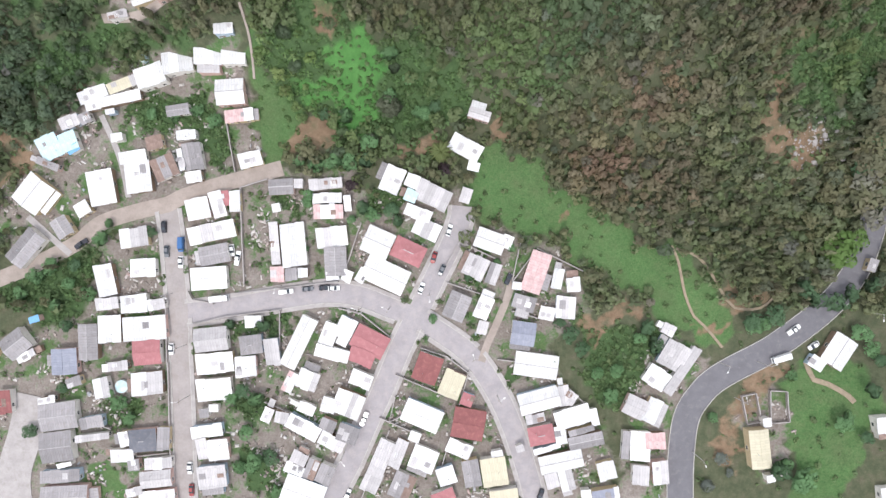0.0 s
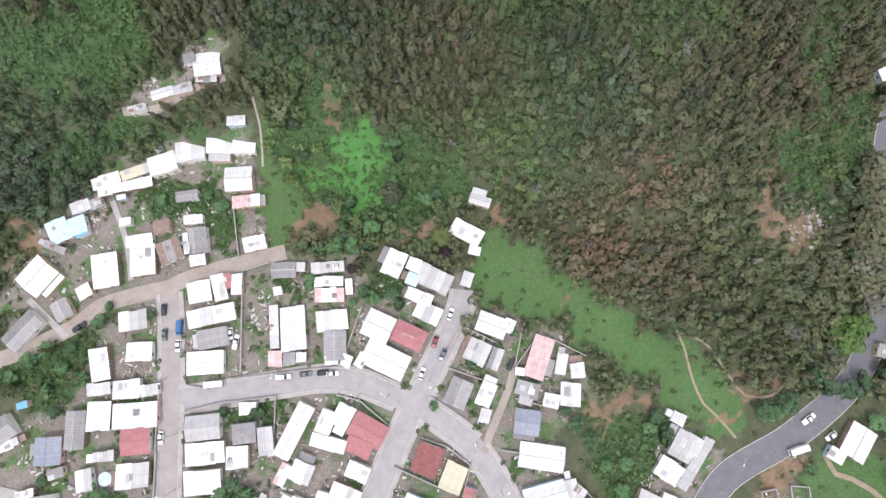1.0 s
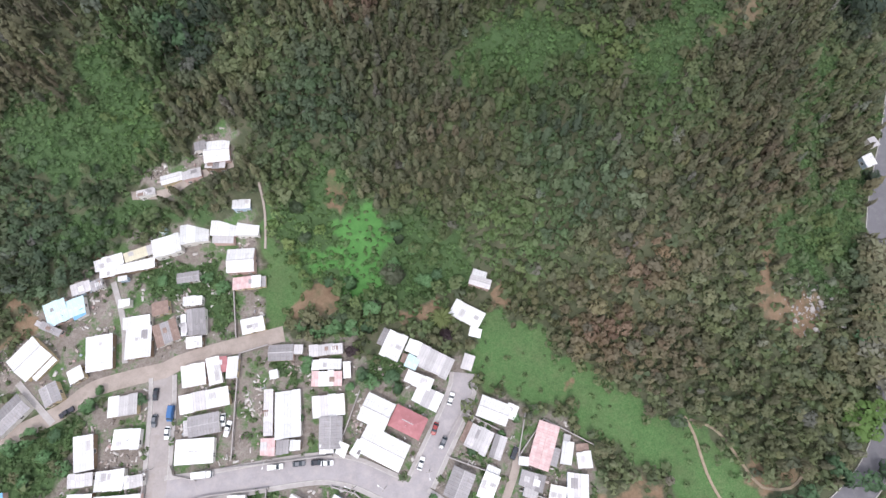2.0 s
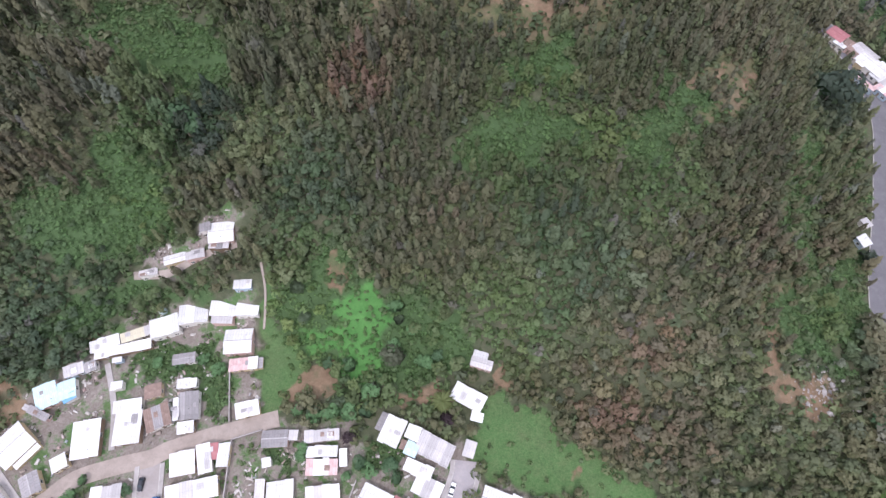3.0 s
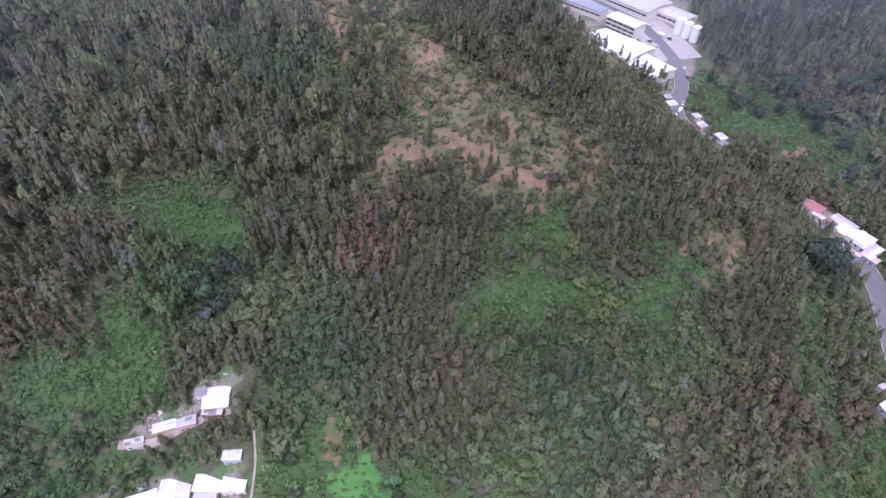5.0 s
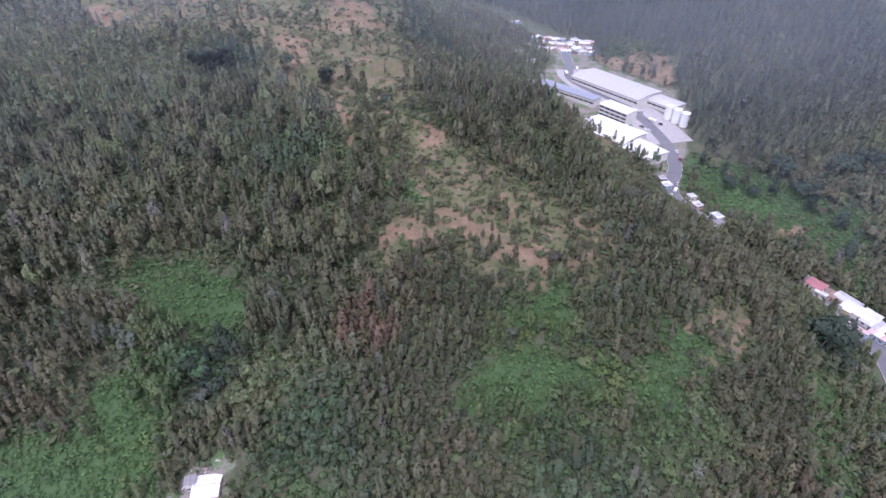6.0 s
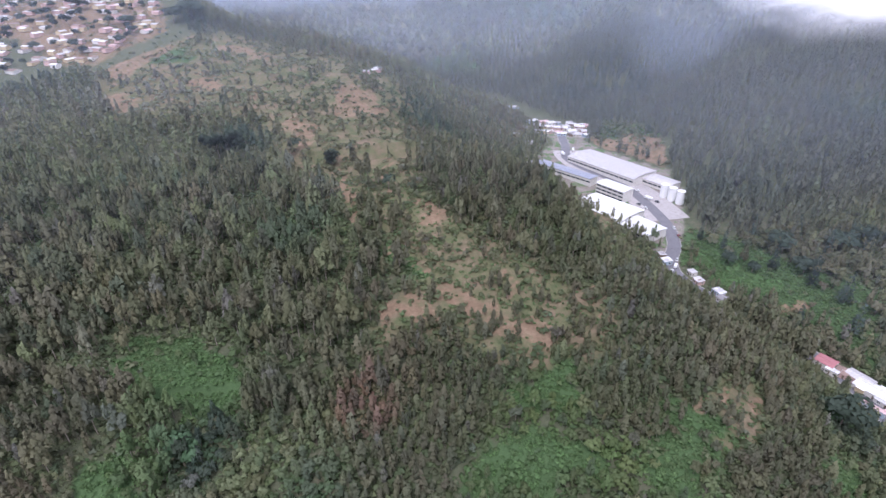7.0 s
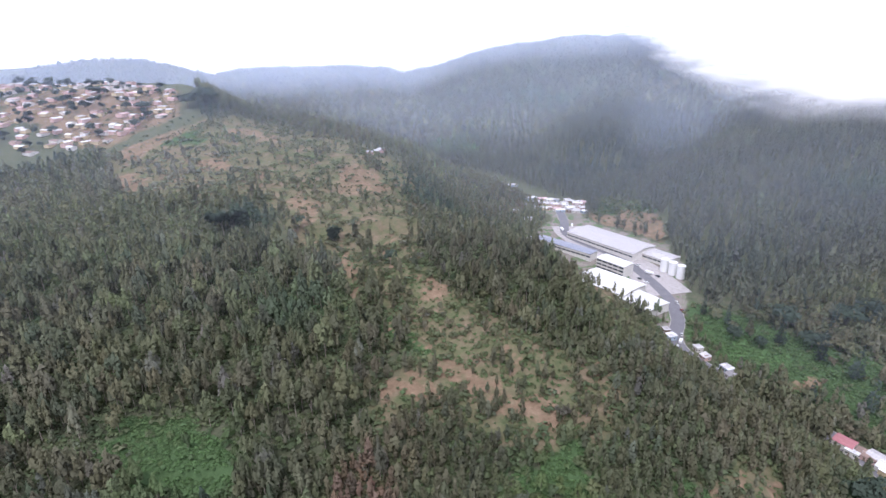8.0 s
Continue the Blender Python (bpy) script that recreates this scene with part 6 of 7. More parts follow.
def vehicle(x, y, turn, kind, paint):
    m = pose(x, y, h1(x, y) + 0.17, 0, 0, turn)
    if (kind, paint) in MADE:
        return copy_thing(MADE[kind, paint], m)
    profile, cabin, roof, half, axle = CAR_SHAPES[kind]
    ob = new({"car": "car", "pickup": "pickup", "van": "van", "truck": "truck"}[kind])
    tagged(ob, "parked %s %s on the street" % (paint, {"car": "small car", "pickup": "pickup truck", "van": "delivery van", "truck": "flatbed lorry"}[kind]), kind, "vehicles")
    part("body", mesh_of("body", *hull(profile, half), PAINTS[paint]), ob)
    part("cabin_glass", mesh_of("cabin_glass", *hull(cabin, half), GLASS), ob)
    top = max(t for _, _, t, _ in cabin) if kind != "van" else 2.1
    part("roof_panel", mesh_of("roof_panel", *box_data(-half * 0.72, half * 0.72, roof[0], roof[1], top - 0.02, top + 0.05), PAINTS[paint]), ob)
    for sx in (-1, 1):
        for sy in (-1, 1):
            w = part("wheel", WHEEL, ob, pose(sx * half - 0.11 - sx * 0.06, sy * axle, 0.33 - 0.17 + 0.16))
            part("rim", HUB, w, pose(-0.015, 0, 0))
        part("headlight", LAMP, ob, pose(sx * half * 0.6, profile[-1][0], 0.62))
    ob.matrix_basis = m
    MADE[kind, paint] = ob
    return ob


vehicle(-78.5, -17.4, -84, "truck", "white")
vehicle(-55.2, -15.0, -84, "pickup", "white")
vehicle(-47.6, -14.0, -84, "car", "grey")
vehicle(-41.6, -13.6, -84, "car", "dark")
vehicle(-38.4, -13.8, -87, "car", "white")
vehicle(-7.6, -13.8, -18, "car", "white")
vehicle(-3.2, -3.0, -198, "car", "red")
vehicle(-0.4, -7.4, -204, "car", "grey")
vehicle(2.2, 6.6, -18, "car", "white")
vehicle(-27.8, -59.9, -204, "pickup", "silver")
vehicle(-92.1, 1.6, -180, "van", "blue")
vehicle(-92.3, -4.6, -180, "car", "white")
vehicle(-98.3, 7.8, -180, "car", "dark")
vehicle(-74.3, -0.4, -174, "car", "white")
vehicle(-72.3, -3.2, -11, "pickup", "white")
vehicle(-95.7, -35.2, -180, "car", "white")
vehicle(-89.1, -77.1, -180, "car", "white")
vehicle(-88.5, -84.9, -180, "car", "red")
vehicle(23.0, -10.6, -24, "car", "dark")
vehicle(123.5, -28.4, -55, "pickup", "white")
vehicle(118.7, -38.4, -253, "truck", "white")
vehicle(130.5, -34.0, -236, "car", "white")
vehicle(-33.6, -86.5, -24, "car", "silver")
vehicle(34.4, -86.5, -198, "car", "dark")
vehicle(-127.3, 1.8, -236, "pickup", "dark")
vehicle(-97.3, -0.8, -180, "car", "grey")
vehicle(119, 485, 35, "car", "white")
vehicle(122, 482, 35, "car", "red")
vehicle(126, 478, 38, "car", "silver")
vehicle(131, 472, 38, "car", "white")
vehicle(136, 466, 38, "pickup", "white")
vehicle(112, 505, 5, "truck", "white")
vehicle(124, 515, -10, "truck", "white")
vehicle(163, 402, 40, "truck", "white")
vehicle(168, 396, 30, "car", "dark")
vehicle(159, 418, 38, "car", "white")
vehicle(152, 392, 35, "car", "grey")
vehicle(155, 385, 35, "car", "white")
vehicle(166, 352, 0, "car", "white")
vehicle(165, 340, 0, "car", "red")
vehicle(148, 300, -30, "van", "white")
vehicle(152, 308, -25, "car", "silver")
vehicle(143, 294, -40, "pickup", "white")


# ---- walls and fences between yards ----
def yard_wall(h, material, *points):
    pts = [points[0]]
    for (ax, ay), (bx, by) in zip(points, points[1:]):
        n = max(int(math.hypot(bx - ax, by - ay) / 3), 1)
        pts += [(ax + (bx - ax) * i / n, ay + (by - ay) * i / n) for i in range(1, n + 1)]
    p = np.array(pts)
    tan = np.gradient(p, axis=0)
    tan /= np.hypot(tan[:, 0], tan[:, 1])[:, None]
    side = np.stack([tan[:, 1], -tan[:, 0]], -1) * 0.11
    z = height(p[:, 0], p[:, 1])
    secs = [[(*(q - sd), zz - 0.5), (*(q + sd), zz - 0.5), (*(q + sd), zz + h), (*(q - sd), zz + h)] for q, sd, zz in zip(p, side, z)]
    ob = new("yard_wall", mesh_of("yard_wall", *loft(secs), material))
    cap = [[(*(q - sd * 1.5), zz + h), (*(q + sd * 1.5), zz + h), (*(q + sd * 1.5), zz + h + 0.09), (*(q - sd * 1.5), zz + h + 0.09)] for q, sd, zz in zip(p, side, z)]
    part("coping", mesh_of("coping", *loft(cap), CONCRETE), ob)
    tagged(ob, "weathered block wall between yards", "wall", "yard walls")


yard_wall(1.3, BLOCK, (105.1, -51.8), (110.1, -50.8), (112.0, -60.7), (107.1, -61.7), (105.1, -51.8))
yard_wall(1.3, BLOCK, (115.1, -49.8), (121.1, -50.2), (121.3, -60.5), (115.2, -61.2), (115.1, -49.8))
yard_wall(1.3, BLOCK, (-71.3, 21.6), (-70.7, 4.2), (-69.9, -12.8))
yard_wall(1.3, BLOCK, (-71.3, 21.6), (-61.7, 24.6))
yard_wall(1.3, BLOCK, (-76.7, 48.2), (-74.7, 36.2), (-73.1, 27.2))
yard_wall(1.3, BLOCK, (-89.7, -14.8), (-88.3, -17.8), (-80.7, -19.2))
yard_wall(1.3, BLOCK, (-8.8, -56.2), (-18.8, -60.7), (-16.8, -51.8))
yard_wall(1.3, BLOCK, (-22.4, -59.3), (-9.8, -64.7))
yard_wall(1.3, BLOCK, (-16.8, -44.2), (1.2, -51.8))
yard_wall(1.3, BLOCK, (19.2, -38.8), (27.2, -39.8))
yard_wall(1.3, BLOCK, (27.2, 2.2), (24.2, -11.8))
yard_wall(1.3, BLOCK, (1.2, -11.8), (13.2, -15.8))
yard_wall(1.3, BLOCK, (6.8, 2.2), (19.2, -3.8))
yard_wall(1.3, BLOCK, (-36.8, -20.8), (-28.8, -22.8), (-18.8, -30.8))
yard_wall(1.3, BLOCK, (-7.8, -34.8), (1.2, -37.8), (9.2, -43.8))
yard_wall(1.3, BLOCK, (-57.4, -21.4), (-57.4, -39.8))
yard_wall(1.3, BLOCK, (-96.7, -39.8), (-96.1, -63.7), (-95.7, -75.7))
yard_wall(1.3, BLOCK, (-97.5, -15.8), (-97.1, -39.8))
yard_wall(1.3, BLOCK, (-88.7, -26.8), (-76.7, -23.8), (-56.8, -21.4))
yard_wall(1.3, BLOCK, (-28.8, 9.2), (-33.8, -5.8))
yard_wall(1.3, BLOCK, (-18.8, -63.7), (-24.8, -77.7), (-28.8, -88.1))
yard_wall(1.3, BLOCK, (24.2, -11.8), (33.2, 0.2), (49.2, -7.8))
yard_wall(1.3, BLOCK, (24.2, -21.8), (35.2, -24.8))
yard_wall(1.3, BLOCK, (9.2, -42.8), (3.2, -63.7), (-0.8, -77.7))
yard_wall(1.3, BLOCK, (43.2, -47.8), (53.2, -57.8))
yard_wall(1.3, BLOCK, (-114.7, -73.7), (-96.7, -71.7))
yard_wall(1.3, BLOCK, (-64.7, -71.7), (-56.8, -74.7))
yard_wall(1.3, BLOCK, (-73.7, -15.8), (-56.8, -13.8), (-36.8, -11.4))
yard_wall(1.3, BLOCK, (9.2, 8.2), (1.2, -5.8))
yard_wall(1.3, BLOCK, (-62.7, -53.8), (-50.8, -58.7))
yard_wall(1.3, BLOCK, (-127.1, -59.7), (-116.7, -63.3))


# ---- single trees of the town ----
def tree(x, y, h, spread, colour, label, name="tree", templates=None):
    r = np.random.default_rng(int(abs(x * 91) + abs(y * 37)))
    v, q, stem, lie = (templates or FINE)[r.integers(0, len(templates or FINE))]
    ob = new(name)
    ob.matrix_basis = pose(x, y, h1(x, y) - 0.05, 0, 0, r.uniform(0, 360))
    tagged(ob, label, "tree", "town trees")
    is_stem = stem[q[:, 0]]
    scale = np.array([h * spread, h * spread, h])
    for piece, faces, mat in (("crown", q[~is_stem], LEAVES), ("trunk", q[is_stem], BARK)):
        if not len(faces):
            continue
        used, inverse = np.unique(faces, return_inverse=True)
        me = raw_mesh(piece, v[used] * scale, inverse.reshape(-1, 3))
        a = me.attributes.new("tint", "FLOAT_COLOR", "POINT")
        tint = np.ones((len(used), 4))
        tint[:, :3] = np.array(colour)
        a.data.foreach_set("color", tint.astype(np.float32).ravel())
        a = me.attributes.new("lie", "FLOAT_VECTOR", "POINT")
        a.data.foreach_set("vector", lie[used].astype(np.float32).ravel())
        me.materials.append(mat)
        part(piece, me, ob)
    return ob


tree(-119.4, 4.5, 4.0, 1.90, (0.146, 0.268, 0.122), "leafy green tree among the town yards")
tree(-116.8, 9.1, 3.0, 1.52, (0.146, 0.268, 0.122), "leafy green tree among the town yards")
tree(-123.4, -15.6, 4.0, 1.71, (0.146, 0.268, 0.122), "leafy green tree among the town yards")
tree(-131.4, -11.7, 3.5, 1.74, (0.146, 0.268, 0.122), "leafy green tree among the town yards")
tree(-137.2, -5.7, 4.0, 1.90, (0.146, 0.268, 0.122), "leafy green tree among the town yards")
tree(-143.1, -9.7, 4.0, 1.71, (0.146, 0.268, 0.122), "leafy green tree among the town yards")
tree(-129.3, -5.7, 4.0, 1.52, (0.100, 0.176, 0.092), "leafy green tree among the town yards")
tree(-132.3, -26.5, 4.0, 1.52, (0.100, 0.176, 0.092), "leafy green tree among the town yards")
tree(-135.2, -19.6, 4.0, 1.52, (0.146, 0.268, 0.122), "leafy green tree among the town yards")
tree(-147.3, -15.6, 3.5, 1.74, (0.146, 0.268, 0.122), "leafy green tree among the town yards")
tree(-102.1, 6.1, 3.5, 1.31, (0.100, 0.176, 0.092), "leafy green tree among the town yards")
tree(-69.9, -49.6, 4.5, 1.52, (0.100, 0.176, 0.092), "leafy green tree among the town yards")
tree(-64.9, -52.6, 5.0, 1.52, (0.146, 0.268, 0.122), "leafy green tree among the town yards")
tree(-73.9, -52.2, 4.0, 1.52, (0.146, 0.268, 0.122), "leafy green tree among the town yards")
tree(-69.0, -65.0, 4.0, 1.90, (0.146, 0.268, 0.122), "leafy green tree among the town yards")
tree(-65.9, -73.7, 5.0, 1.67, (0.146, 0.268, 0.122), "leafy green tree among the town yards")
tree(-70.9, -75.8, 4.5, 1.52, (0.146, 0.268, 0.122), "leafy green tree among the town yards")
tree(-60.1, -72.9, 4.0, 1.71, (0.100, 0.176, 0.092), "leafy green tree among the town yards")
tree(-58.1, -84.8, 4.0, 1.52, (0.146, 0.268, 0.122), "leafy green tree among the town yards")
tree(-113.5, -54.2, 4.0, 1.71, (0.146, 0.268, 0.122), "leafy green tree among the town yards")
tree(-109.7, -59.2, 3.5, 1.74, (0.146, 0.268, 0.122), "leafy green tree among the town yards")
tree(-116.6, -51.3, 3.5, 1.52, (0.146, 0.268, 0.122), "leafy green tree among the town yards")
tree(-133.4, -48.3, 3.5, 1.52, (0.100, 0.176, 0.092), "leafy green tree among the town yards")
tree(-28.4, 15.0, 5.0, 1.36, (0.100, 0.176, 0.092), "leafy green tree among the town yards")
tree(-24.5, 12.0, 4.5, 1.35, (0.146, 0.268, 0.122), "leafy green tree among the town yards")
tree(-18.6, 13.0, 4.0, 1.90, (0.100, 0.176, 0.092), "leafy green tree among the town yards")
tree(-15.6, 10.1, 3.5, 1.52, (0.100, 0.176, 0.092), "leafy green tree among the town yards")
tree(-32.4, 10.1, 4.0, 1.14, (0.146, 0.268, 0.122), "leafy green tree among the town yards")
tree(-47.2, 16.0, 4.0, 1.33, (0.146, 0.268, 0.122), "leafy green tree among the town yards")
tree(-48.4, 0.2, 3.0, 1.02, (0.146, 0.268, 0.122), "leafy green tree among the town yards")
tree(-47.2, 19.0, 4.0, 1.33, (0.146, 0.268, 0.122), "leafy green tree among the town yards")
tree(-38.2, 30.8, 5.0, 1.52, (0.146, 0.268, 0.122), "leafy green tree among the town yards")
tree(-44.2, 29.8, 5.0, 1.36, (0.146, 0.268, 0.122), "leafy green tree among the town yards")
tree(-32.3, 29.8, 5.0, 1.52, (0.146, 0.268, 0.122), "leafy green tree among the town yards")
tree(-26.4, 31.7, 5.5, 1.38, (0.100, 0.176, 0.092), "leafy green tree among the town yards")
tree(-50.2, 30.8, 4.0, 1.33, (0.146, 0.268, 0.122), "leafy green tree among the town yards")
tree(44.6, -30.4, 4.5, 1.52, (0.100, 0.176, 0.092), "leafy green tree among the town yards")
tree(40.7, -25.5, 4.0, 1.33, (0.100, 0.176, 0.092), "leafy green tree among the town yards")
tree(48.6, -35.4, 4.0, 1.52, (0.100, 0.176, 0.092), "leafy green tree among the town yards")
tree(58.5, -51.2, 4.0, 1.71, (0.146, 0.268, 0.122), "leafy green tree among the town yards")
tree(53.6, -43.3, 4.0, 1.52, (0.146, 0.268, 0.122), "leafy green tree among the town yards")
tree(60.5, -43.3, 4.0, 1.71, (0.146, 0.268, 0.122), "leafy green tree among the town yards")
tree(71.4, -27.5, 4.0, 1.71, (0.100, 0.176, 0.092), "leafy green tree among the town yards")
tree(74.2, -33.4, 4.5, 1.52, (0.100, 0.176, 0.092), "leafy green tree among the town yards")
tree(68.4, -31.4, 4.0, 1.33, (0.146, 0.268, 0.122), "leafy green tree among the town yards")
tree(24.0, 0.2, 3.0, 1.27, (0.146, 0.268, 0.122), "leafy green tree among the town yards")
tree(19.0, -4.8, 3.0, 1.27, (0.146, 0.268, 0.122), "leafy green tree among the town yards")
tree(9.1, -9.7, 2.5, 1.83, (0.100, 0.176, 0.092), "leafy green tree among the town yards")
tree(-3.8, -24.6, 3.0, 1.52, (0.146, 0.268, 0.122), "leafy green tree among the town yards")
tree(108.1, -27.5, 3.5, 2.39, (0.146, 0.268, 0.122), "leafy green tree among the town yards")
tree(113.2, -26.6, 3.0, 2.29, (0.146, 0.268, 0.122), "leafy green tree among the town yards")
tree(-86.0, 48.8, 3.0, 1.78, (0.146, 0.268, 0.122), "leafy green tree among the town yards")
tree(-80.1, 44.8, 3.0, 2.03, (0.146, 0.268, 0.122), "leafy green tree among the town yards")
tree(-101.9, 46.8, 3.0, 2.03, (0.146, 0.268, 0.122), "leafy green tree among the town yards")
tree(-94.1, 46.8, 2.5, 1.83, (0.146, 0.268, 0.122), "leafy green tree among the town yards")
tree(145.1, -29.4, 5.0, 1.67, (0.146, 0.268, 0.122), "leafy green tree among the town yards")
tree(149.6, -35.2, 5.0, 1.36, (0.146, 0.268, 0.122), "leafy green tree among the town yards")
tree(137.1, -60.0, 5.0, 1.50, (0.146, 0.268, 0.122), "leafy green tree among the town yards")
tree(116.7, -76.1, 4.0, 1.72, (0.146, 0.268, 0.122), "leafy green tree among the town yards")
tree(119.3, -74.0, 4.0, 1.55, (0.146, 0.268, 0.122), "leafy green tree among the town yards")
tree(38.8, -39.4, 3.5, 1.31, (0.100, 0.176, 0.092), "leafy green tree among the town yards")
tree(-2.8, 49.4, 4.0, 1.32, (0.100, 0.176, 0.092), "leafy green tree among the town yards")
tree(-8.7, 47.6, 4.0, 1.33, (0.146, 0.268, 0.122), "leafy green tree among the town yards")
tree(-18.4, 53.1, 4.5, 1.34, (0.146, 0.268, 0.122), "leafy green tree among the town yards")
tree(-34.4, 47.6, 4.0, 1.33, (0.100, 0.176, 0.092), "leafy green tree among the town yards")
tree(0.2, 27.4, 4.5, 1.52, (0.06, 0.042, 0.048), "dark dense tree with a rounded crown")
tree(-41.3, 46.7, 4.0, 1.33, (0.100, 0.176, 0.092), "dark dense tree with a rounded crown")
tree(-74.4, -26.5, 3.5, 1.52, (0.100, 0.176, 0.092), "dark dense tree with a rounded crown")
tree(-62.0, -26.5, 4.5, 1.52, (0.100, 0.176, 0.092), "dark dense tree with a rounded crown")
tree(-32.4, 21.9, 4.0, 1.33, (0.06, 0.042, 0.048), "dark dense tree with a rounded crown")
tree(-144.7, -64.1, 4.0, 1.52, (0.100, 0.176, 0.092), "dark dense tree with a rounded crown")
tree(130.6, -17.5, 7.0, 1.29, (0.100, 0.176, 0.092), "dark tree overhanging the valley road")
tree(136.5, -19.0, 7.0, 1.19, (0.100, 0.176, 0.092), "dark tree overhanging the valley road")
tree(125.7, -14.5, 7.0, 1.29, (0.100, 0.176, 0.092), "dark tree overhanging the valley road")
tree(141.8, -15.5, 6.0, 1.26, (0.100, 0.176, 0.092), "dark tree overhanging the valley road")
tree(149.2, -12.5, 7.0, 1.08, (0.100, 0.176, 0.092), "dark tree overhanging the valley road")
tree(145.9, 27.6, 8.0, 1.23, (0.100, 0.176, 0.092), "dark tree overhanging the valley road")
tree(149.8, 37.4, 8.0, 1.22, (0.100, 0.176, 0.092), "dark tree overhanging the valley road")
tree(147.3, 17.8, 7.0, 1.29, (0.100, 0.176, 0.092), "dark tree overhanging the valley road")
tree(137.7, -0.8, 9.0, 1.58, (0.125, 0.21, 0.06), "bright green spreading tree beside the valley road")
tree(142.0, 3.1, 8.0, 1.22, (0.125, 0.21, 0.06), "bright green spreading tree beside the valley road")
tree(134.5, -4.7, 7.0, 1.29, (0.125, 0.21, 0.06), "bright green spreading tree beside the valley road")
tree(162.6, 88.0, 6.5, 1.2, (0.065, 0.095, 0.062), "dark tree overhanging the valley road")
tree(162.2, 158.5, 19.0, 1.15, (0.060, 0.085, 0.062), "large dark tree standing above the scrub")
tree(161.3, 160.3, 13.0, 1.09, (0.100, 0.176, 0.092), "large dark tree standing above the scrub")
tree(-148.0, 348.7, 20.0, 0.89, (0.064, 0.090, 0.064), "large dark tree standing above the scrub")
tree(-157.9, 345.1, 18.0, 0.90, (0.064, 0.090, 0.064), "large dark tree standing above the scrub")
tree(-168.7, 351.9, 15.0, 0.83, (0.064, 0.090, 0.064), "large dark tree standing above the scrub")
tree(-148.3, 371.1, 17.0, 0.80, (0.064, 0.090, 0.064), "large dark tree standing above the scrub")
tree(-37.6, 299.8, 10.0, 1.07, (0.064, 0.090, 0.064), "large dark tree standing above the scrub")
tree(-108.2, 356.1, 9.0, 1.25, (0.064, 0.090, 0.064), "large dark tree standing above the scrub")
tree(-41.4, 235.0, 9.0, 0.99, (0.064, 0.090, 0.064), "large dark tree standing above the scrub")
tree(-81.1, 346.9, 13.0, 0.95, (0.064, 0.090, 0.064), "large dark tree standing above the scrub")
tree(-14.4, 329.6, 10.0, 1.44, (0.064, 0.090, 0.064), "large dark tree standing above the scrub")
tree(-301.9, 673.2, 24.0, 1.90, (0.064, 0.090, 0.064), "large dark tree standing above the scrub")
tree(-315.5, 655.2, 20.0, 1.50, (0.064, 0.090, 0.064), "large dark tree standing above the scrub")
tree(-443.9, 694.3, 14.0, 1.94, (0.064, 0.090, 0.064), "large dark tree standing above the scrub")
tree(-371.8, 655.6, 14.0, 2.00, (0.064, 0.090, 0.064), "large dark tree standing above the scrub")
tree(-479.9, 675.0, 12.0, 2.27, (0.064, 0.090, 0.064), "large dark tree standing above the scrub")
tree(-160.9, 357.3, 11.0, 1.83, (0.064, 0.090, 0.064), "large dark tree standing above the scrub")
tree(-81.6, 343.8, 8.0, 1.35, (0.064, 0.090, 0.064), "large dark tree standing above the scrub")
tree(-100.6, 135.2, 10.0, 1.57, (0.100, 0.176, 0.092), "large dark tree standing above the scrub")
tree(-95.6, 130.6, 9.0, 1.44, (0.100, 0.176, 0.092), "large dark tree standing above the scrub")
tree(213.3, 302.4, 14.0, 1.55, (0.064, 0.090, 0.064), "large dark tree standing above the scrub")
tree(216.8, 278.8, 12.0, 1.48, (0.064, 0.090, 0.064), "large dark tree standing above the scrub")
tree(179.7, 296.6, 10.0, 1.28, (0.064, 0.090, 0.064), "large dark tree standing above the scrub")
tree(246.1, 294.2, 14.0, 1.59, (0.064, 0.090, 0.064), "large dark tree standing above the scrub")
tree(189.7, 285.7, 9.0, 1.23, (0.064, 0.090, 0.064), "large dark tree standing above the scrub")
tree(262.1, 296.4, 14.0, 1.63, (0.064, 0.090, 0.064), "large dark tree standing above the scrub")
tree(-18.7, 49.9, 8.0, 1.41, (0.118, 0.135, 0.088), "leafy tree in the green gully behind the town")
tree(-11.9, 57.6, 5.0, 0.97, (0.146, 0.268, 0.122), "leafy tree in the green gully behind the town")
tree(-17.5, 64.6, 6.0, 1.20, (0.146, 0.268, 0.122), "leafy tree in the green gully behind the town")
tree(-33.3, 46.1, 5.0, 1.29, (0.146, 0.268, 0.122), "leafy tree in the green gully behind the town")
tree(-16.0, 61.1, 5.0, 1.03, (0.100, 0.140, 0.082), "leafy tree in the green gully behind the town")
tree(-26.4, 36.7, 5.0, 1.52, (0.146, 0.268, 0.122), "leafy tree in the green gully behind the town")
tree(-36.3, 33.7, 5.0, 1.36, (0.100, 0.140, 0.082), "leafy tree in the green gully behind the town")
tree(-44.3, 30.8, 4.0, 1.52, (0.100, 0.140, 0.082), "leafy tree in the green gully behind the town")
tree(-22.1, 40.7, 4.0, 1.33, (0.146, 0.268, 0.122), "leafy tree in the green gully behind the town")
tree(-6.7, 47.6, 4.0, 1.52, (0.146, 0.268, 0.122), "leafy tree in the green gully behind the town")
tree(-52.1, 70.0, 6.0, 1.18, (0.100, 0.140, 0.082), "leafy tree in the green gully behind the town")
tree(-50.6, 61.5, 5.0, 1.33, (0.100, 0.140, 0.082), "leafy tree in the green gully behind the town")
tree(97.5, -73.6, 2.5, 2.44, (0.165, 0.190, 0.165), "grey-leaved bush beside the valley road")
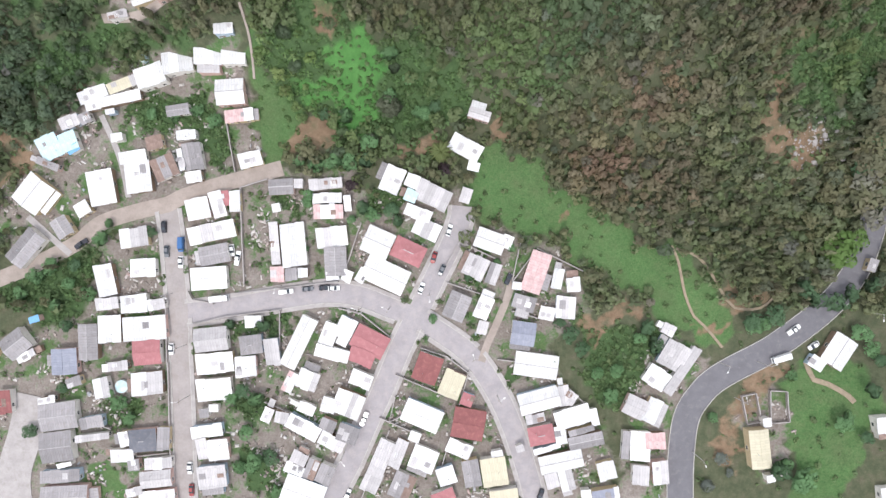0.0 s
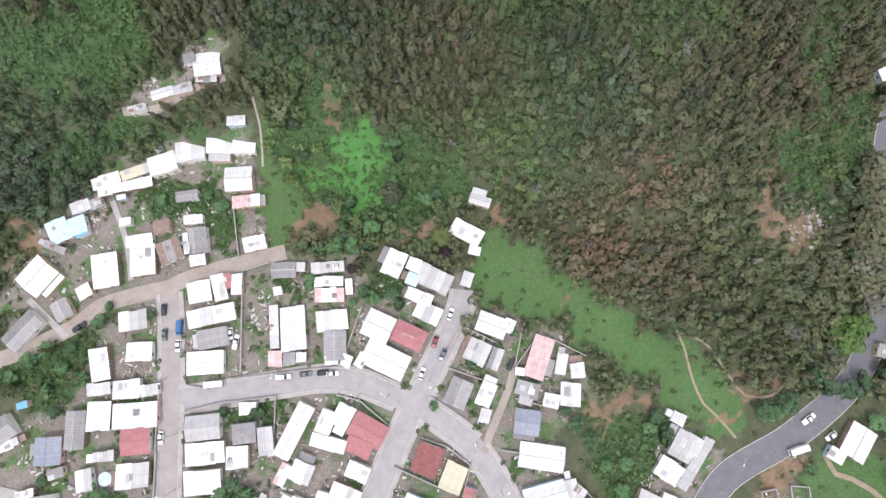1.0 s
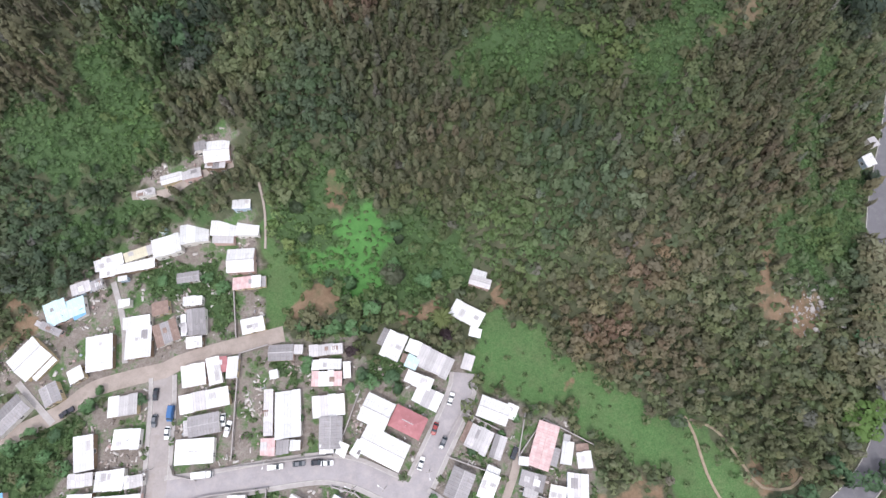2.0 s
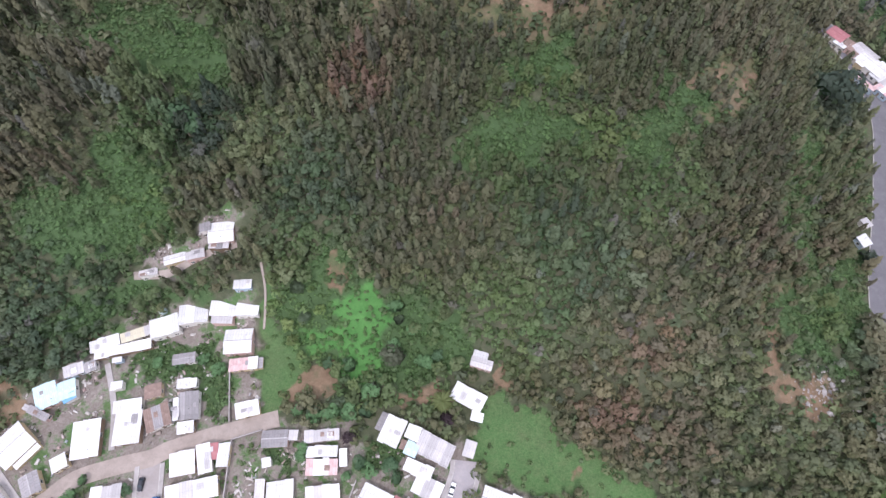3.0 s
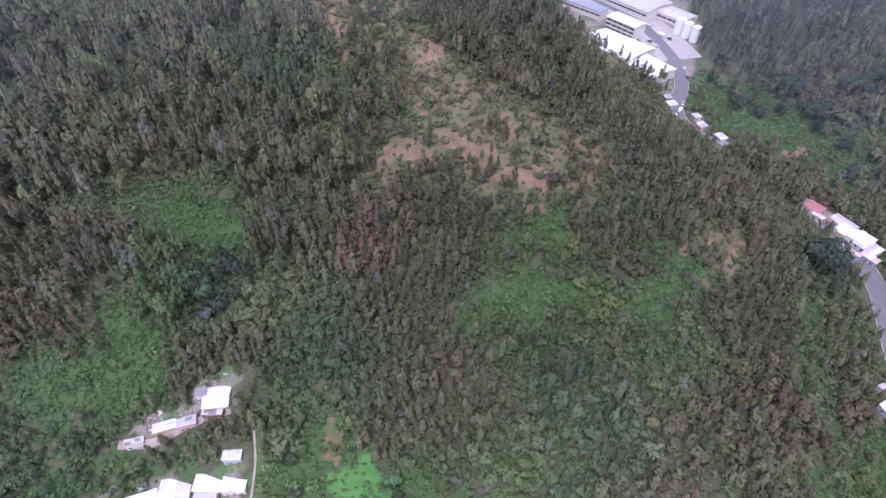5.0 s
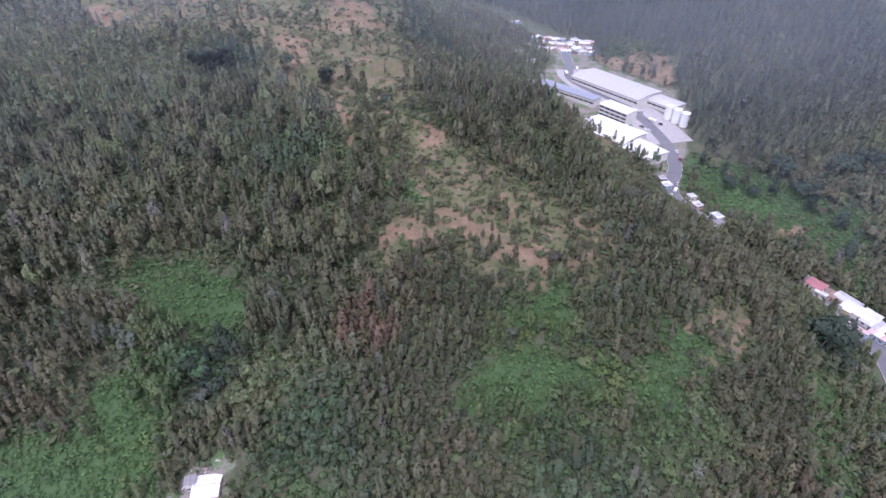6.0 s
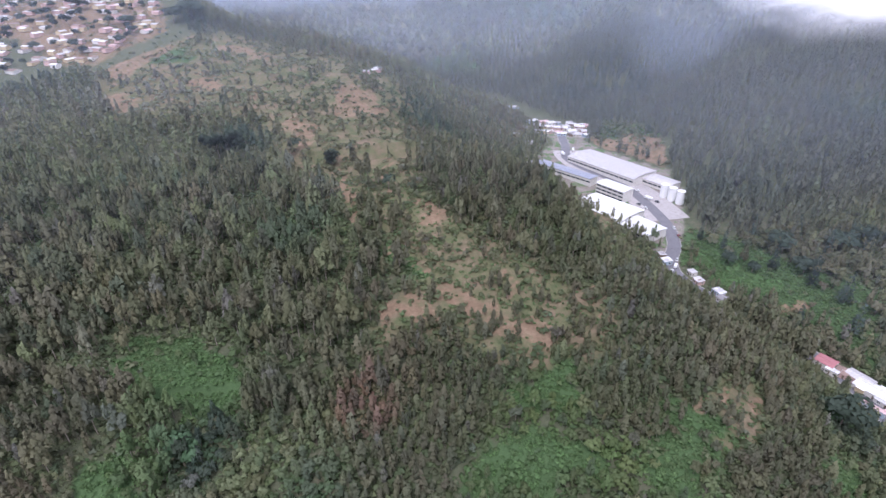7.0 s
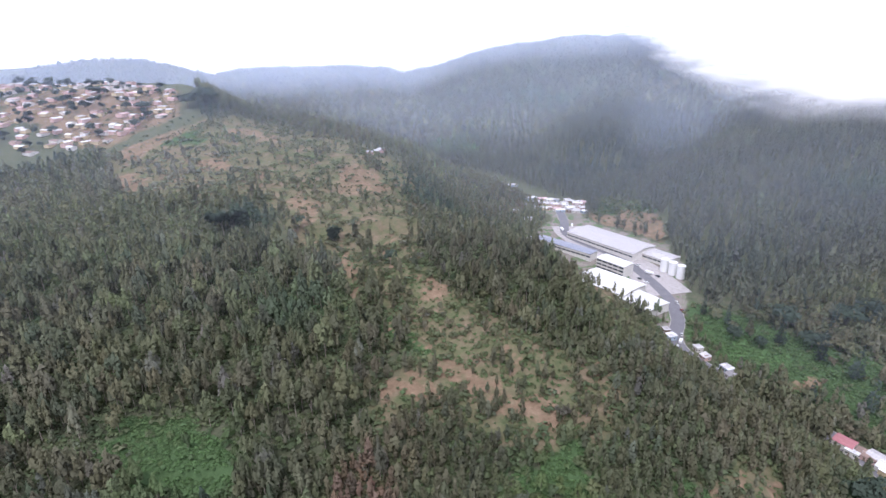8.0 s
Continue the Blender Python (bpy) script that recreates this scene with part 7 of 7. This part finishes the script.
tree(92.9, -83.6, 2.5, 2.60, (0.165, 0.190, 0.165), "grey-leaved bush beside the valley road")
tree(100.6, -78.3, 2.0, 1.90, (0.165, 0.190, 0.165), "grey-leaved bush beside the valley road")
tree(123.3, -79.6, 6.0, 1.94, (0.146, 0.268, 0.122), "leafy dark green tree on the lower slope")
tree(117.3, -76.3, 5.0, 1.65, (0.100, 0.176, 0.092), "leafy dark green tree on the lower slope")
tree(139.0, -58.1, 5.0, 1.22, (0.146, 0.268, 0.122), "leafy dark green tree on the lower slope")
tree(143.9, -64.4, 5.0, 1.23, (0.100, 0.176, 0.092), "leafy dark green tree on the lower slope")
tree(147.5, -48.3, 6.0, 1.20, (0.100, 0.176, 0.092), "leafy dark green tree on the lower slope")
tree(150.6, -38.9, 6.0, 1.09, (0.100, 0.176, 0.092), "leafy dark green tree on the lower slope")
tree(122.1, -44.4, 3.0, 1.52, (0.146, 0.268, 0.122), "leafy dark green tree on the lower slope")
tree(94.4, -59.3, 3.0, 1.78, (0.146, 0.268, 0.122), "leafy dark green tree on the lower slope")
tree(107.4, -25.4, 6.0, 1.39, (0.100, 0.176, 0.092), "leafy dark green tree on the lower slope")
tree(116.2, -23.4, 6.0, 1.39, (0.100, 0.176, 0.092), "leafy dark green tree on the lower slope")
tree(177.3, 333.9, 16.0, 0.70, (0.070, 0.096, 0.078), "tall dark conifer on the far side of the valley", templates=PINE)
tree(184.1, 314.4, 18.0, 0.69, (0.070, 0.096, 0.078), "tall dark conifer on the far side of the valley", templates=PINE)
tree(208.7, 327.0, 18.0, 0.72, (0.070, 0.096, 0.078), "tall dark conifer on the far side of the valley", templates=PINE)
tree(201.9, 285.6, 20.0, 0.80, (0.070, 0.096, 0.078), "tall dark conifer on the far side of the valley", templates=PINE)
tree(234.5, 320.3, 18.0, 0.83, (0.070, 0.096, 0.078), "tall dark conifer on the far side of the valley", templates=PINE)
tree(213.9, 266.2, 22.0, 0.78, (0.070, 0.096, 0.078), "tall dark conifer on the far side of the valley", templates=PINE)
tree(237.3, 292.1, 20.0, 0.84, (0.070, 0.096, 0.078), "tall dark conifer on the far side of the valley", templates=PINE)
tree(222.5, 249.3, 22.0, 0.91, (0.070, 0.096, 0.078), "tall dark conifer on the far side of the valley", templates=PINE)
tree(252.9, 281.9, 20.0, 0.93, (0.070, 0.096, 0.078), "tall dark conifer on the far side of the valley", templates=PINE)
tree(215.9, 227.8, 20.0, 0.88, (0.070, 0.096, 0.078), "tall dark conifer on the far side of the valley", templates=PINE)
tree(195.1, 241.4, 14.0, 0.95, (0.070, 0.096, 0.078), "tall dark conifer on the far side of the valley", templates=PINE)


def palm(x, y, trunk_h, reach):
    ob = tagged(new("palm_tree"), "date palm with arching green fronds beside the white house", "palm")
    ob.matrix_basis = pose(x, y, h1(x, y) - 0.05)
    part("trunk", mesh_of("trunk", *tube_data(0.42, trunk_h, 10, 0.3), BARK), ob)
    v, f = [], []
    n = 7
    for i in range(n + 1):
        s = i / n
        px, pz = reach * s, reach * (0.55 * s - 0.85 * s * s)
        wide = 0.34 * math.sin(math.pi * min(s * 0.9 + 0.1, 1.0))
        v += [(px, -wide, pz - 0.12 * wide), (px, 0, pz + 0.05), (px, wide, pz - 0.12 * wide)]
    for i in range(n):
        k = i * 3
        f += [(k, k + 1, k + 4, k + 3), (k + 1, k + 2, k + 5, k + 4)]
    me = mesh_of("frond", v, f, LEAVES)
    a = me.attributes.new("tint", "FLOAT_COLOR", "POINT")
    a.data.foreach_set("color", np.tile(np.array([0.13, 0.16, 0.06, 1], np.float32), len(v)))
    r = random.Random(3)
    for i in range(34):
        part("frond", me, ob, pose(0, 0, trunk_h, 0, r.uniform(-40, 25), i * 137.5) @ Matrix.Diagonal((r.uniform(0.8, 1.05),) * 3).to_4x4())


palm(-0.8, 33.5, 6.0, 4.6)


# ---- poles, tanks, ruins, works ----
def pole(x, y, h=8.5, turn=0.0, lamp=True):
    if "pole" in MADE:
        return copy_thing(MADE["pole"], pose(x, y, h1(x, y), 0, 0, turn))
    ob = tagged(new("street_lamp"), "grey concrete pole with a lamp arm beside the road", "street lamp", "street lamps")
    part("post", mesh_of("post", *tube_data(0.15, h, 8, 0.09), KERB), ob)
    part("arm", mesh_of("arm", *box_data(0, 2.0, -0.04, 0.04, h - 0.35, h - 0.27), METAL), ob)
    part("lantern", mesh_of("lantern", *box_data(1.7, 2.4, -0.14, 0.14, h - 0.42, h - 0.27), PAINTS["white"]), ob)
    part("crossarm", mesh_of("crossarm", *box_data(-0.05, 0.05, -0.9, 0.9, h - 0.9, h - 0.8), TIMBER), ob)
    ob.matrix_basis = pose(x, y, h1(x, y), 0, 0, turn)
    MADE["pole"] = ob


def tank(x, y, radius, h, material, label, name="water_tank"):
    ob = tagged(new(name), label, name.replace("_", " "), "tanks" if name == "storage_tank" else "")
    ob.matrix_basis = pose(x, y, h1(x, y) - 0.1)
    part("shell", mesh_of("shell", *tube_data(radius, h, 28), material), ob)
    part("rim", mesh_of("rim", *tube_data(radius * 1.03, 0.14, 28), KERB), ob, pose(0, 0, h - 0.12))
    part("lid", mesh_of("lid", *tube_data(radius * 0.98, 0.35, 28, radius * 0.15), material), ob, pose(0, 0, h + 0.01))


def works(x, y, w, d, turn, h, roof, label, bands=1, name="factory_hall", arched=False):
    """A large industrial building with window bands and a ribbed low-pitched roof."""
    ob = tagged(new(name), label, name.replace("_", " "), "works in the valley")
    z0 = h1(x, y)
    FOOTPRINTS.append((x, y, w, d, radians(turn)))
    ob.matrix_basis = pose(x, y, z0, 0, 0, turn)
    part("wall", mesh_of("wall", *box_data(-w / 2, w / 2, -d / 2, d / 2, -2, h), WALLS[0]), ob)
    steps = 8 if arched else 2
    for i in range(steps):
        y0, y1 = -d / 2 - 0.5 + (d + 1) * i / steps, -d / 2 - 0.5 + (d + 1) * (i + 1) / steps
        up = (lambda t: d * 0.05 * (1 - (2 * t / (d + 1)) ** 2)) if arched else (lambda t: d * 0.055 * (1 - abs(2 * t / (d + 1))))
        za, zb = h + 0.1 + up(y0), h + 0.1 + up(y1)
        part("roof_slope", mesh_of("roof_slope", *sheet(w + 1, math.hypot(y1 - y0, zb - za), 1.2, 0.06, 0.15), ROOFS[roof]), ob,
             pose(0, (y0 + y1) / 2, (za + zb) / 2, math.degrees(math.atan2(zb - za, y1 - y0))))
    for b in range(bands):
        zc = h * (b + 0.62) / (bands + 0.15)
        for face in (-1, 1):
            n = max(int(w / 5), 2)
            for i in range(n):
                px = -w / 2 + (i + 0.5) * w / n
                wm = part("window", mesh_of("window", *box_data(-w / n * 0.42, w / n * 0.42, -0.06, 0.06, -0.65, 0.65), GLASS), ob, pose(px, face * d / 2, zc))
                part("sill", mesh_of("sill", *box_data(-w / n * 0.44, w / n * 0.44, -0.12, 0.12, -0.1, 0), KERB), wm, pose(0, 0, -0.66))
    return ob


works(148, 466, 75, 32, -54, 6.0, "L", "long white factory hall with a low-pitched roof", bands=1)
works(136, 408, 27, 13, -53, 9.5, "W", "white three-storey office block with dark window bands", bands=3, name="office_block")
works(104, 452, 60, 11, -47, 6, "B", "long low workshop with a blue-grey roof", bands=1, name="workshop")
works(121, 374, 44, 34, -50, 5.5, "W", "wide white storage hall with an arched roof", bands=1, arched=True)
works(139, 345, 26, 22, -57, 4.5, "W", "white storage hall beside the road", bands=1, arched=True)
works(181, 431, 30, 18, -54, 5, "L", "white annex of the factory hall", bands=1)
tank(177.0, 407.0, 3.3, 11.0, PAINTS["white"], "tall white storage tank in the works yard", "storage_tank")
tank(181.2, 400.4, 3.3, 11.0, PAINTS["white"], "tall white storage tank in the works yard", "storage_tank")
tank(185.4, 393.8, 3.3, 11.0, PAINTS["white"], "tall white storage tank in the works yard", "storage_tank")
pole(149.1, -22.2, turn=270)
pole(103.1, -52.4, turn=100)
pole(88.1, -71.7, turn=295)
pole(-18.8, -20.8, turn=150)
pole(10.8, -37.8, turn=106)
pole(-28.8, -20.8, turn=160)
pole(-56.8, -12.8, turn=260)
pole(-90.7, -33.8, turn=150)
pole(-95.7, -15.8, turn=335)
pole(-4.8, -15.8, turn=280)
pole(19.2, -51.8, turn=40)
pole(-89.7, -51.8, turn=185)
pole(-34.8, -71.7, turn=310)
pole(97.1, -39.8, turn=250)
pole(111.1, -39.8, turn=20)
tank(-113.1, -48.4, 2.3, 1.1, ROOFS["T"], "round pale cyan water tank in a yard")
tank(-104.2, 66.3, 1.4, 1.6, ROOFS["T"], "round pale cyan water tank in a yard")


def town_on_the_ridge():
    """Far houses, too small to count, as one mesh: walls and low gables, in rows along the crest, with trees between."""
    r = random.Random(21)
    outline = [(-900, 1060), (-640, 1000), (-476, 790), (-361, 720), (-315, 672), (-350, 600), (-385, 560), (-450, 545), (-530, 560), (-900, 900)]
    verts, faces, slots = [], [], []
    for i in range(46):
        for j in range(40):
            x, y = -800 + i * 12.5 + r.uniform(-4, 4), 500 + j * 12.5 + r.uniform(-4, 4)
            inside = -outline_distance(outline, np.array([x]), np.array([y]))[0]
            if inside < 2:
                continue
            chance = r.random()
            if chance < 0.27:
                tree(x, y, r.uniform(7, 15), r.uniform(0.8, 1.1), (0.056, 0.076, 0.058), "dark tree among the houses of the ridge town")
            elif chance < 0.78:
                w, d, h, up = r.uniform(3.0, 6.5), r.uniform(2.8, 4.8), r.uniform(2.2, 3.4), r.uniform(0.4, 1.2)
                m = pose(x, y, h1(x, y) - 1, 0, 0, r.choice((-20, -15, 70, 75)) + r.uniform(-5, 5))
                n = len(verts)
                local = [(-w, -d, 0), (w, -d, 0), (w, d, 0), (-w, d, 0), (-w, -d, h + 1), (w, -d, h + 1), (w, d, h + 1), (-w, d, h + 1), (-w, 0, h + 1 + up), (w, 0, h + 1 + up)]
                k = w + 0.35
                local += [(-k, -d - 0.4, h + 0.95), (k, -d - 0.4, h + 0.95), (k, 0, h + 1.15 + up), (-k, 0, h + 1.15 + up), (k, d + 0.4, h + 0.95), (-k, d + 0.4, h + 0.95)]
                verts += [tuple(m @ Vector(p)) for p in local]
                f = [(0, 1, 5, 4), (2, 3, 7, 6), (1, 2, 6, 9, 5), (3, 0, 4, 8, 7)]
                faces += [tuple(n + q for q in face) for face in f] + [(n + 10, n + 11, n + 12, n + 13), (n + 13, n + 12, n + 14, n + 15)]
                slots += [r.choice((0, 1, 1, 2))] * 4 + [r.choice((3, 3, 4, 4, 5, 6, 6))] * 2
    me = mesh_of("ridge_town_houses", verts, faces, None)
    for mat in (WALLS[0], WALLS[1], WALLS[2], ROOFS["W"], ROOFS["L"], ROOFS["P"], ROOFS["K"]):
        me.materials.append(mat)
    me.polygons.foreach_set("material_index", np.array(slots, np.int32))
    tagged(new("ridge_town_houses", me), "crowded small houses with white and pink roofs on the ridge", "houses", kind="stuff")


town_on_the_ridge()

build_woods()
build_roadside()
build_understory()
build_scrub()


# ---- loose things lying about the yards ----
def build_clutter():
    m, t, out = nodes_of("yard_clutter")
    g = t.nodes.new("ShaderNodeNewGeometry")
    c = ramp(t, g.outputs["Random Per Island"], [(0.0, (0.10, 0.08, 0.07)), (0.3, (0.26, 0.20, 0.17)), (0.55, (0.45, 0.42, 0.40)), (0.85, (0.62, 0.60, 0.59)), (0.96, (0.35, 0.22, 0.2)), (1.0, (0.3, 0.36, 0.42))])
    finish(t, out, mixed(t, 0.3, c, ramp(t, noise_of(t, 2.0).outputs[0], [(0.3, (0.2, 0.17, 0.15)), (0.7, (0.6, 0.57, 0.55))])), 0.8)
    x, y, r = scatter(-175, 130, -110, 110, 1.1, 31)
    keep = (share_of("yard", x, y) > 0.6) & (r.uniform(size=len(x)) < 0.06 + 0.7 * smooth(0.05, 0.5, rolls(x * 4.2, y * 4.2))) & (road_clearance(x, y) > 1.9) & clear_of_houses(x, y, 0.5)
    x, y = x[keep], y[keep]
    n = len(x)
    a = r.uniform(0, 3.14, n)
    long_side, short_side, tall = r.uniform(0.12, 1.0, n) ** 1.3, r.uniform(0.1, 0.5, n), r.uniform(0.08, 0.7, n)
    corners = np.array([(i, j, k) for k in (0, 1) for i, j in ((-1, -1), (1, -1), (1, 1), (-1, 1))], float)
    lx, ly = corners[:, 0] * long_side[:, None], corners[:, 1] * short_side[:, None]
    vx = x[:, None] + lx * np.cos(a)[:, None] - ly * np.sin(a)[:, None]
    vy = y[:, None] + lx * np.sin(a)[:, None] + ly * np.cos(a)[:, None]
    vz = height(x, y)[:, None] - 0.05 + corners[:, 2] * tall[:, None] * r.uniform(0.6, 1.1, (n, 8))
    box = np.array([(3, 2, 1, 0), (4, 5, 6, 7), (0, 1, 5, 4), (1, 2, 6, 5), (2, 3, 7, 6), (3, 0, 4, 7)])
    me = raw_mesh("yard_clutter", np.stack([vx, vy, vz], -1).reshape(-1, 3), (box[None] + (np.arange(n) * 8)[:, None, None]).reshape(-1, 4))
    me.materials.append(m)
    tagged(new("yard_clutter", me), "planks, sheets and junk lying about the yards", "clutter", kind="stuff")


build_clutter()


def build_rubble():
    """Grey boulders and broken stone on the bare scar above the meadow."""
    r = np.random.default_rng(51)
    n = 260
    x, y = 129 + r.normal(0, 6, n), 37 + r.normal(0, 6, n)
    size = 0.12 + r.exponential(0.2, n)
    ring = np.array([(math.cos(a) * k, math.sin(a) * k, z) for k, z, turn in ((1.0, 0.0, 0), (0.8, 0.6, 0.5), (0.3, 0.95, 0.2)) for a in (turn + 1.2566 * i for i in range(5))])
    v = ring[None] * size[:, None, None] * r.uniform(0.65, 1.3, (n, 15, 3))
    v = v + np.stack([x, y, height(x, y) - 0.1], -1)[:, None]
    quads = np.array([(j * 5 + i, j * 5 + (i + 1) % 5, j * 5 + 5 + (i + 1) % 5, j * 5 + 5 + i) for j in (0, 1) for i in range(5)] + [(10, 11, 12, 13), (10, 13, 14, 11)])
    me = raw_mesh("rubble", v.reshape(-1, 3), (quads[None] + (np.arange(n) * 15)[:, None, None]).reshape(-1, 4))
    me.materials.append(CONCRETE)
    tagged(new("rubble", me), "grey broken stone on bare earth", "rocks", kind="stuff")


build_rubble()


# ---- sheets of distance haze and the low cloud on the far mountain ----
def mist_material(name, thickness, cloud=False):
    """Thin vapour: a scatterer, bluish for haze and white for cloud, mostly clear, as thick as its mesh says, in
    drifts.
    """
    m, t, out = nodes_of(name)
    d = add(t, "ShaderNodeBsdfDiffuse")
    # the blue that air gives to distance is put into the haze colour
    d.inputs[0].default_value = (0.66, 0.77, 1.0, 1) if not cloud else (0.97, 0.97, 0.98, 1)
    clear = t.nodes.new("ShaderNodeBsdfTransparent")
    mix = t.nodes.new("ShaderNodeMixShader")
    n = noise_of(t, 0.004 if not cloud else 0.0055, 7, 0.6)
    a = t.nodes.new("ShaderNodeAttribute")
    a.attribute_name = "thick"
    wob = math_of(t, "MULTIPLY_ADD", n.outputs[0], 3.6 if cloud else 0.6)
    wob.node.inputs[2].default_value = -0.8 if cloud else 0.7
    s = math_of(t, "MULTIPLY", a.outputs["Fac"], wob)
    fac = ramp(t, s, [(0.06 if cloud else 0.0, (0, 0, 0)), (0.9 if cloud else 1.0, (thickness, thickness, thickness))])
    t.links.new(fac, mix.inputs[0])
    t.links.new(clear.outputs[0], mix.inputs[1])
    t.links.new(d.outputs[0], mix.inputs[2])
    t.links.new(mix.outputs[0], out.inputs[0])
    return m


def build_mist():
    """Haze of distance, put in as bluish see-through shells around the camera's place, one behind the other."""
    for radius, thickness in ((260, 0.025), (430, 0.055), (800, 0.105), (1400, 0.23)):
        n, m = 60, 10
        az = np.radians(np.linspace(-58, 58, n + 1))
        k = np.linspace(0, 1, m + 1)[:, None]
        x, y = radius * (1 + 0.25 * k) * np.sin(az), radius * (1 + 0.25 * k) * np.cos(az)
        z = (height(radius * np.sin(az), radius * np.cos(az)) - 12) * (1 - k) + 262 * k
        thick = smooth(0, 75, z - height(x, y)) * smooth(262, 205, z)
        idx = np.arange((n + 1) * (m + 1)).reshape(m + 1, n + 1)
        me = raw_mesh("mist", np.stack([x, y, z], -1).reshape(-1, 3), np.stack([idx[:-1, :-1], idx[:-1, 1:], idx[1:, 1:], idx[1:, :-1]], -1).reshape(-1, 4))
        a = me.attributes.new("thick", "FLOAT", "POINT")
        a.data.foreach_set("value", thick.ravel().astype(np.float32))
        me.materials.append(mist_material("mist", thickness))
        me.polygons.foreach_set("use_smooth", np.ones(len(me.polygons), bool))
        ob = tagged(new("mist", me), "bluish see-through sheet that adds the haze of distance", "mist", kind="structure")
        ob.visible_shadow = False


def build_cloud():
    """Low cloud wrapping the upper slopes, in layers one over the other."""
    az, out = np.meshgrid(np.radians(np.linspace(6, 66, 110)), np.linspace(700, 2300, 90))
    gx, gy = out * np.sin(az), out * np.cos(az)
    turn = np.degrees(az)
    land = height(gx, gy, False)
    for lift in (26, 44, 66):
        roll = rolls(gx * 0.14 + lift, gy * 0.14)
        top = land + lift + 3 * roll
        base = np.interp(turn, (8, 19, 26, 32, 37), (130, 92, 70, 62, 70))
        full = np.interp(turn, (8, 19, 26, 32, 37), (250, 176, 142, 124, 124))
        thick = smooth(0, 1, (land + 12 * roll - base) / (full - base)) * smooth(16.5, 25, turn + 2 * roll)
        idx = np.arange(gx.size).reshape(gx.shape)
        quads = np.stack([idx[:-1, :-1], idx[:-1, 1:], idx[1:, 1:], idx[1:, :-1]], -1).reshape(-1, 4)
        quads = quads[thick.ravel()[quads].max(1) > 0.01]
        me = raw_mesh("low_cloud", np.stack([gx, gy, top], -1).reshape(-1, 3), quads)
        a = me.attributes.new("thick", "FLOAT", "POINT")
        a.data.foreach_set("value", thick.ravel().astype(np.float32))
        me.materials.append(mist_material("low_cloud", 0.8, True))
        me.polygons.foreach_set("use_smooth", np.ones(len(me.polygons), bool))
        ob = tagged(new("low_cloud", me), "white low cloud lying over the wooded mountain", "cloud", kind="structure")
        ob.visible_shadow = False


build_mist()
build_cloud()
